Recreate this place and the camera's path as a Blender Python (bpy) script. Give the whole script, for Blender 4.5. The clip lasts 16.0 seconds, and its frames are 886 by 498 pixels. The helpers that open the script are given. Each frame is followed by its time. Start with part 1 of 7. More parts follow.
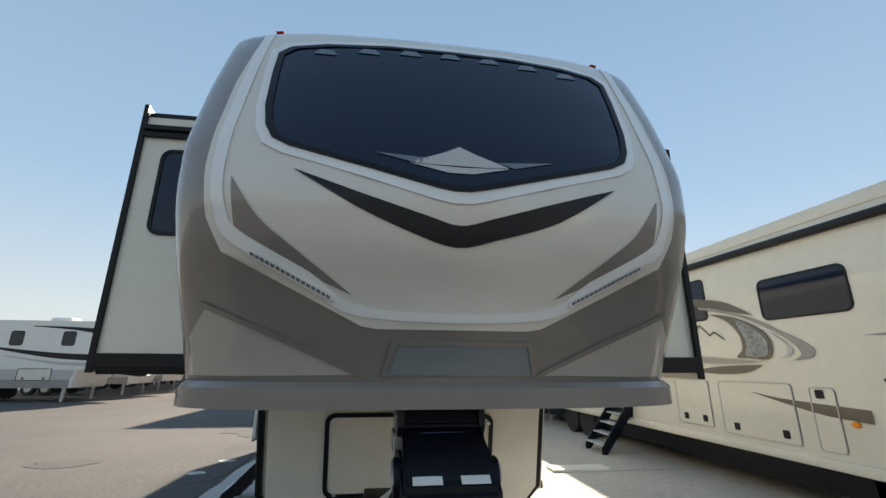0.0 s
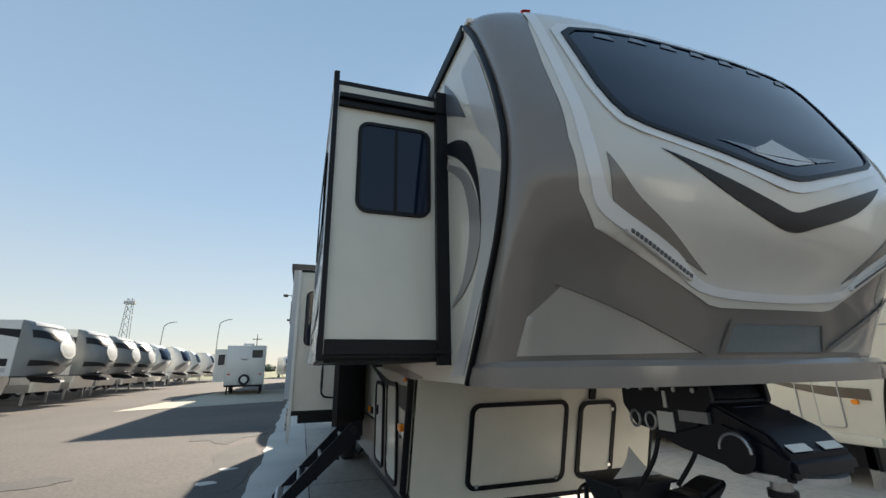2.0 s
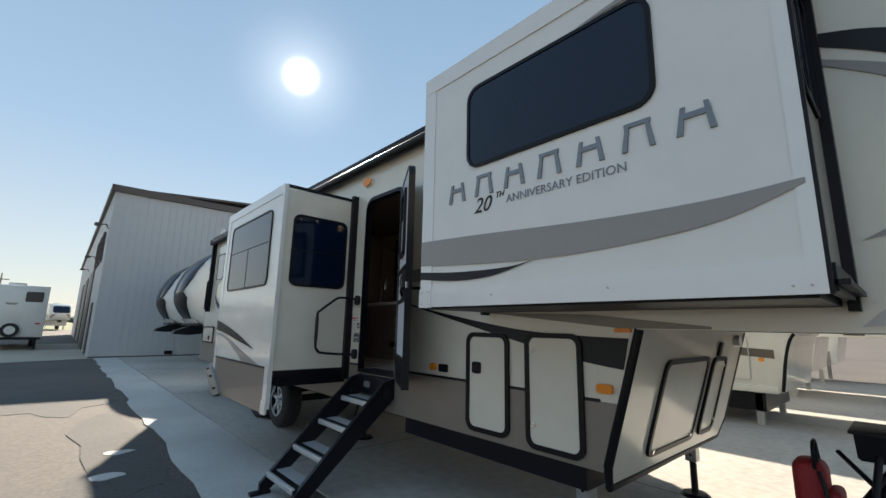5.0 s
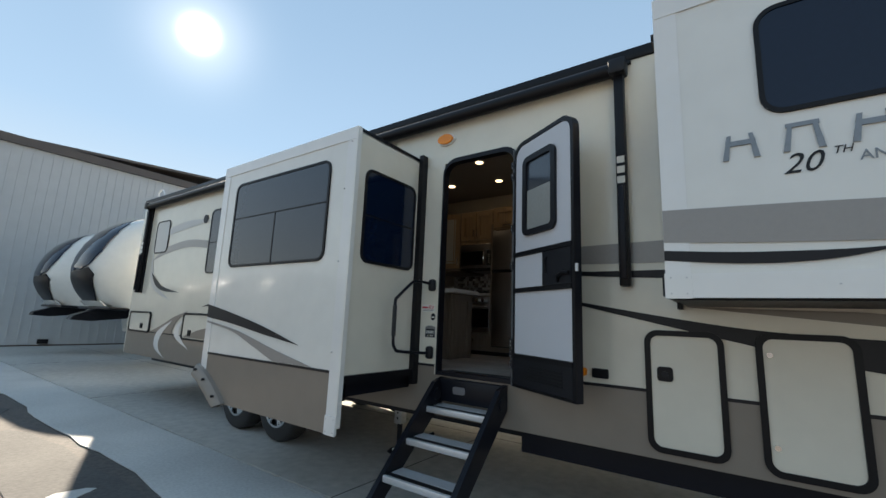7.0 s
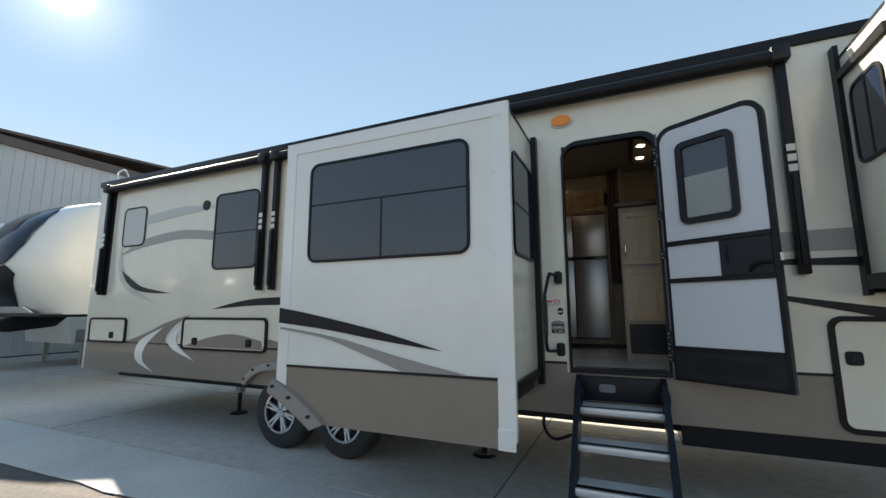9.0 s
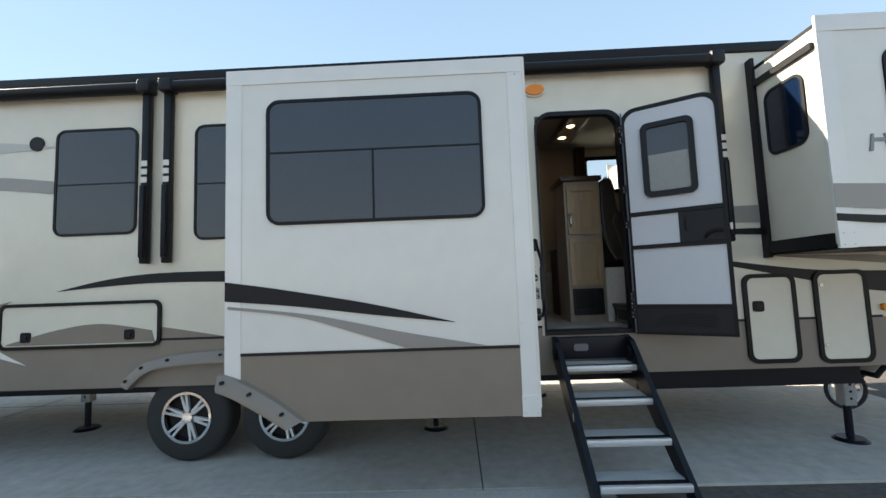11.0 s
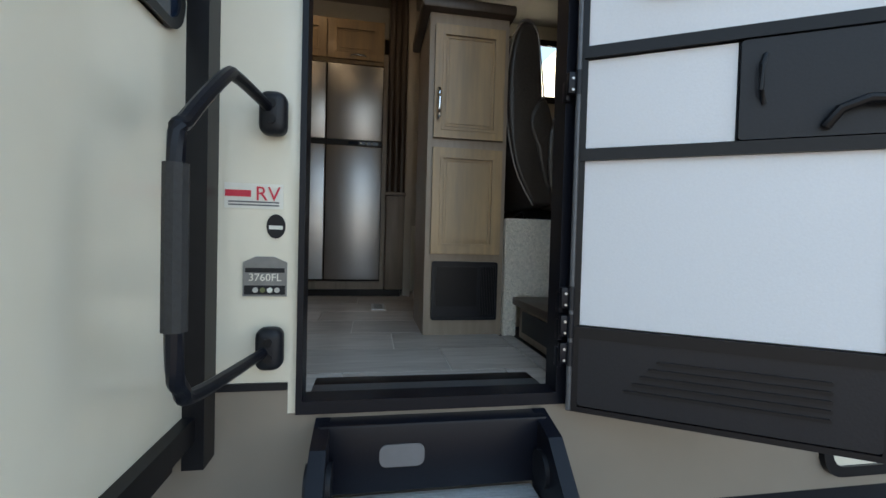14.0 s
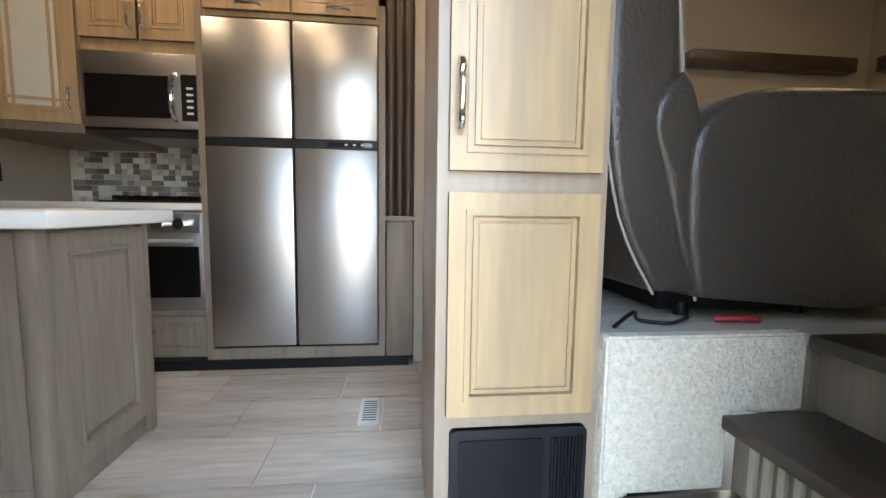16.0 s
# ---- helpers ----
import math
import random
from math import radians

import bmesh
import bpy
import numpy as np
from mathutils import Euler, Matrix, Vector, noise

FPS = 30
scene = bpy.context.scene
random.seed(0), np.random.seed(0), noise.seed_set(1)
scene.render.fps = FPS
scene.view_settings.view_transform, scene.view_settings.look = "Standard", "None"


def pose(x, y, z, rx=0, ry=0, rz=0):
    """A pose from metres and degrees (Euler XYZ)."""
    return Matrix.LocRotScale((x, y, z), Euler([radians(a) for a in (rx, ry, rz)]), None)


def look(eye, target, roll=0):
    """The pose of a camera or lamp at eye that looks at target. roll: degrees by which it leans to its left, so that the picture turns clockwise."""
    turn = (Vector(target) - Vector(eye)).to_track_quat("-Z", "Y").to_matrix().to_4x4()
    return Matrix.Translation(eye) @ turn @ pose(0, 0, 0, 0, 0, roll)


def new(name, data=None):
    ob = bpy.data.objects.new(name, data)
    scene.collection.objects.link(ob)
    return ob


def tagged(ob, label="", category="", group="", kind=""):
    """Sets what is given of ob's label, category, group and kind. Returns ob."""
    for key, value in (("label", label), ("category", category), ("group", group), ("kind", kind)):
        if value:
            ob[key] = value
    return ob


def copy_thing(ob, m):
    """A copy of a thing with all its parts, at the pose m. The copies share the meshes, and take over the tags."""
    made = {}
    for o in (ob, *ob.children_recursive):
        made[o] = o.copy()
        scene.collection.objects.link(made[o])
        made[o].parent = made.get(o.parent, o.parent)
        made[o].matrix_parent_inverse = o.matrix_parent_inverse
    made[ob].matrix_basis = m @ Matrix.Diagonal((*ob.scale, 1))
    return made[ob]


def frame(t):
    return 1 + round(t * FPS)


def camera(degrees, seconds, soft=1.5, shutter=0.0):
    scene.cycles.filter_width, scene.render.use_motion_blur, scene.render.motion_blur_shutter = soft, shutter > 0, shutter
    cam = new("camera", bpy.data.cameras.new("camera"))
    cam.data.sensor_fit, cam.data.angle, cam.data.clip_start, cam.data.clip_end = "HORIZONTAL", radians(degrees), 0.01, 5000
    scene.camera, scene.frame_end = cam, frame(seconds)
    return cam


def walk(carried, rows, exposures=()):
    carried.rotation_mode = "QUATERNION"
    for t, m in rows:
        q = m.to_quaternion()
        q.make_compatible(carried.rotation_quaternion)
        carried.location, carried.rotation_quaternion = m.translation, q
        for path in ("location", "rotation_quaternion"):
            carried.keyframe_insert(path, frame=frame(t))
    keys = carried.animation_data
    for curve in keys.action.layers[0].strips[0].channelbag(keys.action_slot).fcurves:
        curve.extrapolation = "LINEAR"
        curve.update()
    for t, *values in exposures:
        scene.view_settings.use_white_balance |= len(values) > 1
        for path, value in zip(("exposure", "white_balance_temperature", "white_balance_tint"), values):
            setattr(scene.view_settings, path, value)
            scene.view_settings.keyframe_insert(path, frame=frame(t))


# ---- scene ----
cam = camera(93.4, 16.0)
METRES, EYE, TILT, LEAN, TURN = 13.65, 1.67, 0.0, 0.0, -8.0
ROWS = [
    (0.0, 0.0, 0.0, 0.0, -0.08, 15.78, -0.3),
    (0.5, -0.0298, 0.0034, -0.0008, -3.4, 16.39, -0.4),
    (1.0, -0.0629, 0.0012, -0.0011, -5.71, 16.73, -0.17),
    (1.5, -0.0956, 0.0069, -0.0029, -7.67, 16.46, 0.36),
    (2.0, -0.1266, 0.0134, -0.0056, -10.06, 15.74, 0.77),
    (2.5, -0.1555, 0.0257, -0.0078, -13.4, 14.39, 1.05),
    (3.0, -0.1848, 0.0444, -0.0113, -17.5, 12.91, 0.85),
    (3.5, -0.213, 0.0636, -0.0113, -21.91, 11.48, 0.43),
    (6.0, -0.3035, 0.215, -0.0132, -40.76, 10.56, -1.93),
    (6.5, -0.3174, 0.2503, -0.0127, -43.76, 10.13, -2.21),
    (7.0, -0.3372, 0.2824, -0.0146, -47.01, 9.72, -2.29),
    (7.5, -0.3528, 0.3129, -0.0141, -50.27, 9.2, -1.88),
    (8.0, -0.3701, 0.3436, -0.0129, -53.05, 8.85, -1.26),
    (8.5, -0.393, 0.3702, -0.0111, -55.13, 8.6, -0.52),
    (11.0, -0.4099, 0.4925, -0.014, -80.19, 4.74, 2.06),
    (11.5, -0.382, 0.4957, -0.0151, -87.77, 3.28, 1.95),
    (12.0, -0.3494, 0.4931, -0.0146, -92.79, 2.04, 1.28),
    (12.5, -0.3161, 0.4846, -0.0126, -95.05, 0.98, 0.42),
    (13.0, -0.2816, 0.4731, -0.0114, -95.52, 0.25, -0.45),
    (13.5, -0.2478, 0.4643, -0.0134, -94.13, -0.62, -1.3),
    (14.0, -0.217, 0.4499, -0.014, -91.72, -1.38, -1.55),
    (14.5, -0.1895, 0.4441, -0.0112, -87.86, -1.37, -1.56),
    (15.0, -0.1675, 0.4448, -0.0005, -84.41, -2.21, -0.87),
    (15.5, -0.1505, 0.4456, 0.0077, -82.53, -4.08, -0.44),
    (16.0, -0.1401, 0.4487, 0.0142, -88.17, -5.44, -0.74),
]
EXPO = [(0.0, 2.2, 6650, 10), (3.5, 2.1, 6650, 10), (7.0, 2.4, 6750, 10), (8.5, 2.45, 6750, 10), (11.0, 2.75, 6750, 10), (12.5, 3.15, 6600, 10), (13.5, 3.25, 6600, 10), (14.5, 4.25, 7300, 10), (15.0, 4.85, 7300, 10), (15.5, 6.2, 6900, 10), (16.0, 6.3, 6700, 10)]
walk(cam, [(t, pose(0, 0, EYE, TILT, LEAN, TURN) @ pose(METRES * x, METRES * y, METRES * z, 90 + pitch, roll, yaw)) for t, x, y, z, yaw, pitch, roll in ROWS], EXPO)

# ---- world and sun ----
SUN_DIR = Vector((0.305, 0.801, 0.515)).normalized()
SUN_EL, SUN_AZ = math.asin(SUN_DIR.z), math.atan2(SUN_DIR.x, SUN_DIR.y)
world = bpy.data.worlds.new("hazy_sky")
scene.world = world
world.use_nodes = True
wn, wl = world.node_tree.nodes, world.node_tree.links
wn.clear()
sky = wn.new("ShaderNodeTexSky")
sky.sky_type, sky.sun_disc = "NISHITA", False
sky.sun_elevation, sky.sun_rotation = SUN_EL, SUN_AZ
sky.air_density, sky.dust_density, sky.ozone_density = 1.2, 0.0, 1.0
SKY = 0.006
HORIZON, LOW_SKY, MID_SKY, ZENITH = (0.335, 0.345, 0.35), (0.295, 0.335, 0.365), (0.19, 0.275, 0.37), (0.10, 0.175, 0.27)
# the hazy glow round the sun
coord = wn.new("ShaderNodeTexCoord")
dot = wn.new("ShaderNodeVectorMath")
dot.operation = "DOT_PRODUCT"
dot.inputs[1].default_value = SUN_DIR
wl.new(coord.outputs["Generated"], dot.inputs[0])


def halo(power, gain):
    p = wn.new("ShaderNodeMath")
    p.operation, p.inputs[1].default_value, p.use_clamp = "POWER", power, True
    wl.new(dot.outputs["Value"], p.inputs[0])
    g = wn.new("ShaderNodeMath")
    g.operation, g.inputs[1].default_value = "MULTIPLY", gain
    wl.new(p.outputs[0], g.inputs[0])
    return g


glow_sum = wn.new("ShaderNodeMath")
wl.new(halo(6000.0, 8.0).outputs[0], glow_sum.inputs[0])
wl.new(halo(320.0, 0.22).outputs[0], glow_sum.inputs[1])
warm = wn.new("ShaderNodeMix")
warm.data_type, warm.blend_type = "RGBA", "MULTIPLY"
warm.inputs[0].default_value = 1.0
warm.inputs["A"].default_value = (1.0, 0.96, 0.88, 1)
wl.new(glow_sum.outputs[0], warm.inputs["B"])
# the veil of haze: pale over the horizon, blue overhead
height = wn.new("ShaderNodeSeparateXYZ")
wl.new(coord.outputs["Generated"], height.inputs[0])
veil = wn.new("ShaderNodeValToRGB")
wl.new(height.outputs["Z"], veil.inputs["Fac"])
for stop in (0.12, 0.35):
    veil.color_ramp.elements.new(stop)
for k, col in enumerate((HORIZON, LOW_SKY, MID_SKY, ZENITH)):
    veil.color_ramp.elements[k].color = (*col, 1)
glow = wn.new("ShaderNodeMix")
glow.data_type, glow.blend_type = "RGBA", "ADD"
glow.inputs[0].default_value = 1.0
wl.new(veil.outputs["Color"], glow.inputs["A"])
wl.new(warm.outputs["Result"], glow.inputs["B"])
bg1, bg2, both, out = (wn.new(k) for k in ("ShaderNodeBackground", "ShaderNodeBackground", "ShaderNodeAddShader", "ShaderNodeOutputWorld"))
bg1.inputs["Strength"].default_value = SKY
bg2.inputs["Strength"].default_value = 0.38
wl.new(sky.outputs[0], bg1.inputs["Color"])
wl.new(glow.outputs["Result"], bg2.inputs["Color"])
wl.new(bg1.outputs[0], both.inputs[0])
wl.new(bg2.outputs[0], both.inputs[1])
wl.new(both.outputs[0], out.inputs["Surface"])
sun = new("sun", bpy.data.lights.new("sun", "SUN"))
sun.data.energy, sun.data.angle, sun.data.color = 2.6, radians(0.8), (1.0, 0.9, 0.76)
sun.matrix_world = look(SUN_DIR * 60, (0, 0, 0))

# ---- materials ----


def mat(name, color, rough=0.5, metal=0.0, vary=0.12, fine=40.0, coarse=1.5, bump=0.0, coat=0.0, dark=None, stretch=(1, 1, 1), obj=0.0, spec=0.5):
    """A surface with grain at a fine and a coarse scale."""
    m = bpy.data.materials.new(name)
    m.use_nodes = True
    n, l = m.node_tree.nodes, m.node_tree.links
    b = n["Principled BSDF"]
    b.inputs["Roughness"].default_value, b.inputs["Metallic"].default_value = rough, metal
    b.inputs["Coat Weight"].default_value, b.inputs["Coat Roughness"].default_value = coat, 0.06
    b.inputs["Specular IOR Level"].default_value = spec
    tc, mp = n.new("ShaderNodeTexCoord"), n.new("ShaderNodeMapping")
    mp.inputs["Scale"].default_value = stretch
    l.new(tc.outputs["Object"], mp.inputs["Vector"])
    src = mp.outputs[0]
    if obj:
        info, sc = n.new("ShaderNodeObjectInfo"), n.new("ShaderNodeVectorMath")
        sc.operation = "ADD"
        cb = n.new("ShaderNodeVectorMath")
        cb.operation = "SCALE"
        cb.inputs[0].default_value = (37, 11, 23)
        l.new(info.outputs["Random"], cb.inputs["Scale"])
        l.new(src, sc.inputs[0])
        l.new(cb.outputs[0], sc.inputs[1])
        src = sc.outputs[0]
    fn, cn = n.new("ShaderNodeTexNoise"), n.new("ShaderNodeTexNoise")
    fn.inputs["Scale"].default_value, fn.inputs["Detail"].default_value = fine, 6
    cn.inputs["Scale"].default_value, cn.inputs["Detail"].default_value = coarse, 5
    for k in (fn, cn):
        l.new(src, k.inputs["Vector"])
    mix = n.new("ShaderNodeMath")
    mix.operation = "ADD"
    l.new(fn.outputs["Fac"], mix.inputs[0])
    l.new(cn.outputs["Fac"], mix.inputs[1])
    ramp = n.new("ShaderNodeMapRange")
    ramp.inputs["From Min"].default_value, ramp.inputs["From Max"].default_value = 0.65, 1.35
    l.new(mix.outputs[0], ramp.inputs["Value"])
    cm = n.new("ShaderNodeMix")
    cm.data_type = "RGBA"
    lo = dark or [c * (1 - vary) for c in color]
    hi = color if dark else [min(1, c * (1 + vary * 0.6)) for c in color]
    cm.inputs["A"].default_value, cm.inputs["B"].default_value = (*lo, 1), (*hi, 1)
    l.new(ramp.outputs[0], cm.inputs["Factor"])
    res = cm.outputs["Result"]
    if obj:
        hs, vr = n.new("ShaderNodeHueSaturation"), n.new("ShaderNodeMapRange")
        vr.inputs["To Min"].default_value, vr.inputs["To Max"].default_value = 1 - obj, 1 + obj
        l.new(info.outputs["Random"], vr.inputs["Value"])
        l.new(vr.outputs[0], hs.inputs["Value"])
        l.new(res, hs.inputs["Color"])
        res = hs.outputs[0]
    l.new(res, b.inputs["Base Color"])
    rr = n.new("ShaderNodeMapRange")
    rr.inputs["To Min"].default_value, rr.inputs["To Max"].default_value = max(0.02, rough * 0.85), min(1, rough * 1.15)
    l.new(cn.outputs["Fac"], rr.inputs["Value"])
    l.new(rr.outputs[0], b.inputs["Roughness"])
    if bump:
        bp = n.new("ShaderNodeBump")
        bp.inputs["Strength"].default_value, bp.inputs["Distance"].default_value = bump, 0.01
        l.new(fn.outputs["Fac"], bp.inputs["Height"])
        l.new(bp.outputs[0], b.inputs["Normal"])
    return m


def glow_mat(name, color, power):
    m = bpy.data.materials.new(name)
    m.use_nodes = True
    b = m.node_tree.nodes["Principled BSDF"]
    b.inputs["Base Color"].default_value = (*color, 1)
    b.inputs["Emission Color"].default_value = (*color, 1)
    b.inputs["Emission Strength"].default_value = power
    return m


def clear_glass(name, tint):
    m = bpy.data.materials.new(name)
    m.use_nodes = True
    b = m.node_tree.nodes["Principled BSDF"]
    b.inputs["Base Color"].default_value = (*tint, 1)
    b.inputs["Roughness"].default_value, b.inputs["Transmission Weight"].default_value, b.inputs["IOR"].default_value = 0.02, 1.0, 1.05
    return m


CORNERP = mat("champagne_corner_paint", (0.42, 0.385, 0.335), 0.2, vary=0.05, coat=0.7, fine=6)
CREAM = mat("cream_gelcoat", (0.74, 0.70, 0.59), 0.22, vary=0.04, coat=0.5, fine=6)
CAPCREAM = mat("cap_champagne_paint", (0.70, 0.66, 0.58), 0.2, vary=0.04, coat=0.7, fine=6)
CAPWHITE = mat("cap_white_paint", (0.80, 0.79, 0.76), 0.18, vary=0.03, coat=0.7, fine=6)
WHITE = mat("white_gelcoat", (0.78, 0.77, 0.72), 0.2, vary=0.04, coat=0.5, fine=6)
TAUPE = mat("taupe_paint", (0.21, 0.185, 0.16), 0.24, vary=0.06, coat=0.6, fine=6)
TAN = mat("tan_skirt_paint", (0.235, 0.20, 0.165), 0.35, vary=0.06, coat=0.25, fine=8)
GREY = mat("grey_graphic", (0.30, 0.28, 0.26), 0.3, vary=0.05, coat=0.3)
LGREY = mat("silver_graphic", (0.5, 0.49, 0.47), 0.3, vary=0.05, coat=0.3)
CHAR = mat("charcoal_graphic", (0.012, 0.012, 0.015), 0.4, vary=0.08, spec=0.3)
BLACK = mat("black_trim", (0.007, 0.007, 0.009), 0.4, vary=0.2, spec=0.25)
BLKMETAL = mat("black_powdercoat", (0.006, 0.007, 0.012), 0.38, vary=0.2, bump=0.03, fine=200, spec=0.25)
SILL = mat("worn_dark_threshold", (0.10, 0.105, 0.115), 0.45, 0.3, vary=0.25, fine=60, bump=0.05)
RUBBER = mat("tyre_rubber", (0.025, 0.025, 0.026), 0.75, vary=0.25, bump=0.2, fine=120)
GLASS = mat("tinted_window_glass", (0.004, 0.011, 0.030), 0.05, vary=0.1, spec=0.4)
SCREEN = mat("grey_tinted_glass", (0.035, 0.045, 0.06), 0.12, vary=0.08, spec=0.7)
ALU = mat("brushed_aluminium", (0.66, 0.67, 0.68), 0.4, 0.45, vary=0.1, fine=120, bump=0.05)
CHROME = mat("polished_chrome", (0.8, 0.8, 0.8), 0.1, 1.0, vary=0.05)
GALV = mat("galvanised_steel", (0.5, 0.5, 0.5), 0.4, 0.8, vary=0.2, fine=30)
AMBER = mat("amber_lens", (0.9, 0.28, 0.02), 0.15, vary=0.08, fine=150, bump=0.1)
RED = mat("red_lens", (0.6, 0.03, 0.02), 0.15, vary=0.1)
CONCRETE = mat("concrete_slab", (0.50, 0.475, 0.43), 0.85, vary=0.26, fine=9, coarse=0.45, bump=0.015)
CURB = mat("pale_concrete_strip", (0.55, 0.54, 0.51), 0.85, vary=0.22, fine=40, coarse=0.8, bump=0.1)
APRON = mat("worn_concrete_apron", (0.46, 0.42, 0.34), 0.85, vary=0.2, fine=10, coarse=0.3, bump=0.2)
ASPHALT = mat("dusty_asphalt", (0.15, 0.13, 0.114), 0.9, fine=25, coarse=0.22, bump=0.4, dark=(0.06, 0.054, 0.05))
PATCH = mat("asphalt_patch", (0.09, 0.085, 0.08), 0.92, vary=0.4, fine=30, coarse=1.2, bump=0.5)
METALSIDE = mat("pale_metal_siding", (0.52, 0.53, 0.53), 0.55, 0.0, vary=0.06, fine=3, coarse=0.3)
BRONZE = mat("bronze_flashing", (0.10, 0.08, 0.07), 0.5, vary=0.1)
WOOD = mat("weathered_maple", (0.46, 0.32, 0.175), 0.4, fine=9, coarse=2.0, dark=(0.29, 0.215, 0.14), stretch=(5, 5, 0.45), coat=0.15)
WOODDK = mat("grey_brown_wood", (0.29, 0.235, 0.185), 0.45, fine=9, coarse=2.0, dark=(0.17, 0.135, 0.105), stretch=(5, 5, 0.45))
STILE = mat("greyed_maple_frame", (0.36, 0.29, 0.225), 0.42, fine=9, coarse=2.0, dark=(0.26, 0.21, 0.165), stretch=(5, 5, 0.45))
BLKGLASS = mat("black_appliance_glass", (0.006, 0.006, 0.007), 0.08, vary=0.1)
ESPRESSO = mat("espresso_wood", (0.06, 0.042, 0.032), 0.4, vary=0.25, stretch=(5, 5, 0.5), fine=12)
STEEL = mat("stainless_steel", (0.52, 0.52, 0.53), 0.36, 1.0, vary=0.05, fine=60, coarse=1.0, stretch=(1, 18, 0.3), bump=0.02)
PLANK = mat("vinyl_plank", (0.62, 0.57, 0.52), 0.36, fine=9, coarse=1.6, dark=(0.36, 0.31, 0.27), stretch=(5, 0.6, 1), obj=0.14)
GROUT = mat("pale_joint", (0.75, 0.72, 0.67), 0.7, vary=0.1)
LEATHER = mat("dark_brown_leather", (0.05, 0.042, 0.037), 0.34, vary=0.2, bump=0.25, fine=90)
CARPET = mat("cream_carpet", (0.78, 0.73, 0.64), 0.95, vary=0.22, bump=1.0, fine=110, coarse=60)
QUARTZ = mat("white_solid_counter", (0.78, 0.77, 0.75), 0.25, vary=0.05)
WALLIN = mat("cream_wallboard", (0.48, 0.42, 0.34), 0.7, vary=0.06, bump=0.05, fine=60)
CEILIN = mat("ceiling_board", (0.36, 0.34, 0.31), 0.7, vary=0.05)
DARKIN = mat("black_plastic", (0.011, 0.012, 0.016), 0.45, vary=0.15, bump=0.08, fine=150, spec=0.3)
DOORIN = mat("white_door_board", (0.62, 0.63, 0.66), 0.55, vary=0.04, bump=0.06, fine=160)
LAMP = glow_mat("warm_downlight", (1.0, 0.72, 0.42), 0.9)
LEDMAT = mat("led_lens", (0.7, 0.7, 0.68), 0.2, vary=0.3, fine=160)
REDPACK = mat("red_nylon", (0.35, 0.02, 0.025), 0.6, vary=0.3, bump=0.3, fine=60)
PAPER = mat("white_paper", (0.75, 0.74, 0.68), 0.7, vary=0.06)
TILEL = mat("pale_mosaic_glass", (0.74, 0.73, 0.71), 0.2, vary=0.1, obj=0.25)
TILED = mat("taupe_mosaic_glass", (0.30, 0.27, 0.25), 0.2, vary=0.1, obj=0.35)
STICKER = mat("sticker_red", (0.6, 0.03, 0.06), 0.4, vary=0.1)
INK = mat("ink_grey", (0.15, 0.15, 0.16), 0.5, vary=0.1)
EMBLEM = mat("brushed_emblem", (0.22, 0.23, 0.24), 0.3, 0.6, vary=0.15)
GRASS = mat("dry_grass", (0.16, 0.17, 0.08), 0.9, vary=0.3)

# ---- mesh helpers ----


def mesh_of(bm, name, smooth=None):
    me = bpy.data.meshes.new(name)
    bmesh.ops.recalc_face_normals(bm, faces=bm.faces)
    if smooth:
        for f in bm.faces:
            f.smooth = True
        for e in bm.edges:
            if len(e.link_faces) == 2 and e.calc_face_angle(0) > radians(smooth):
                e.smooth = False
    bm.to_mesh(me)
    bm.free()
    return me


def part(name, bm, material, parent=None, label="", smooth=35):
    ob = new(name, mesh_of(bm, name, smooth))
    ob.data.materials.append(material)
    if parent:
        ob.parent = parent
    return tagged(ob, label)


def group_thing(name, label, category, m=None, kind="", group=""):
    e = new(name)
    if m:
        e.matrix_world = m
    return tagged(e, label, category, group, kind)


def box(x0, x1, y0, y1, z0, z1, bevel=0.0, seg=2, bm=None):
    own = bmesh.new()
    bmesh.ops.create_cube(own, size=1)
    bmesh.ops.transform(own, matrix=Matrix.Translation(((x0 + x1) / 2, (y0 + y1) / 2, (z0 + z1) / 2)) @ Matrix.Diagonal((abs(x1 - x0), abs(y1 - y0), abs(z1 - z0), 1)), verts=own.verts)
    if bevel:
        bmesh.ops.bevel(own, geom=own.edges[:], offset=bevel, segments=seg, affect="EDGES", profile=0.5)
    return joined(bm, own)


def joined(bm, own):
    if bm is None:
        return own
    me = bpy.data.meshes.new("tmp")
    own.to_mesh(me)
    own.free()
    bm.from_mesh(me)
    bpy.data.meshes.remove(me)
    return bm


def cyl(p0, p1, r, r2=None, seg=20, bm=None):
    own = bmesh.new()
    a, b = Vector(p0), Vector(p1)
    bmesh.ops.create_cone(own, segments=seg, radius1=r, radius2=r if r2 is None else r2, depth=(b - a).length, cap_ends=True)
    bmesh.ops.transform(own, matrix=Matrix.Translation((a + b) / 2) @ (b - a).to_track_quat("Z", "Y").to_matrix().to_4x4(), verts=own.verts)
    return joined(bm, own)


def rounded(w0, w1, v0, v1, r, seg=6):
    """The outline of a rounded rectangle."""
    pts = []
    for cu, cv, a0 in ((w1 - r, v1 - r, 0), (w0 + r, v1 - r, 90), (w0 + r, v0 + r, 180), (w1 - r, v0 + r, 270)):
        for i in range(seg + 1):
            a = radians(a0 + 90 * i / seg)
            pts.append((cu + r * math.cos(a), cv + r * math.sin(a)))
    return pts


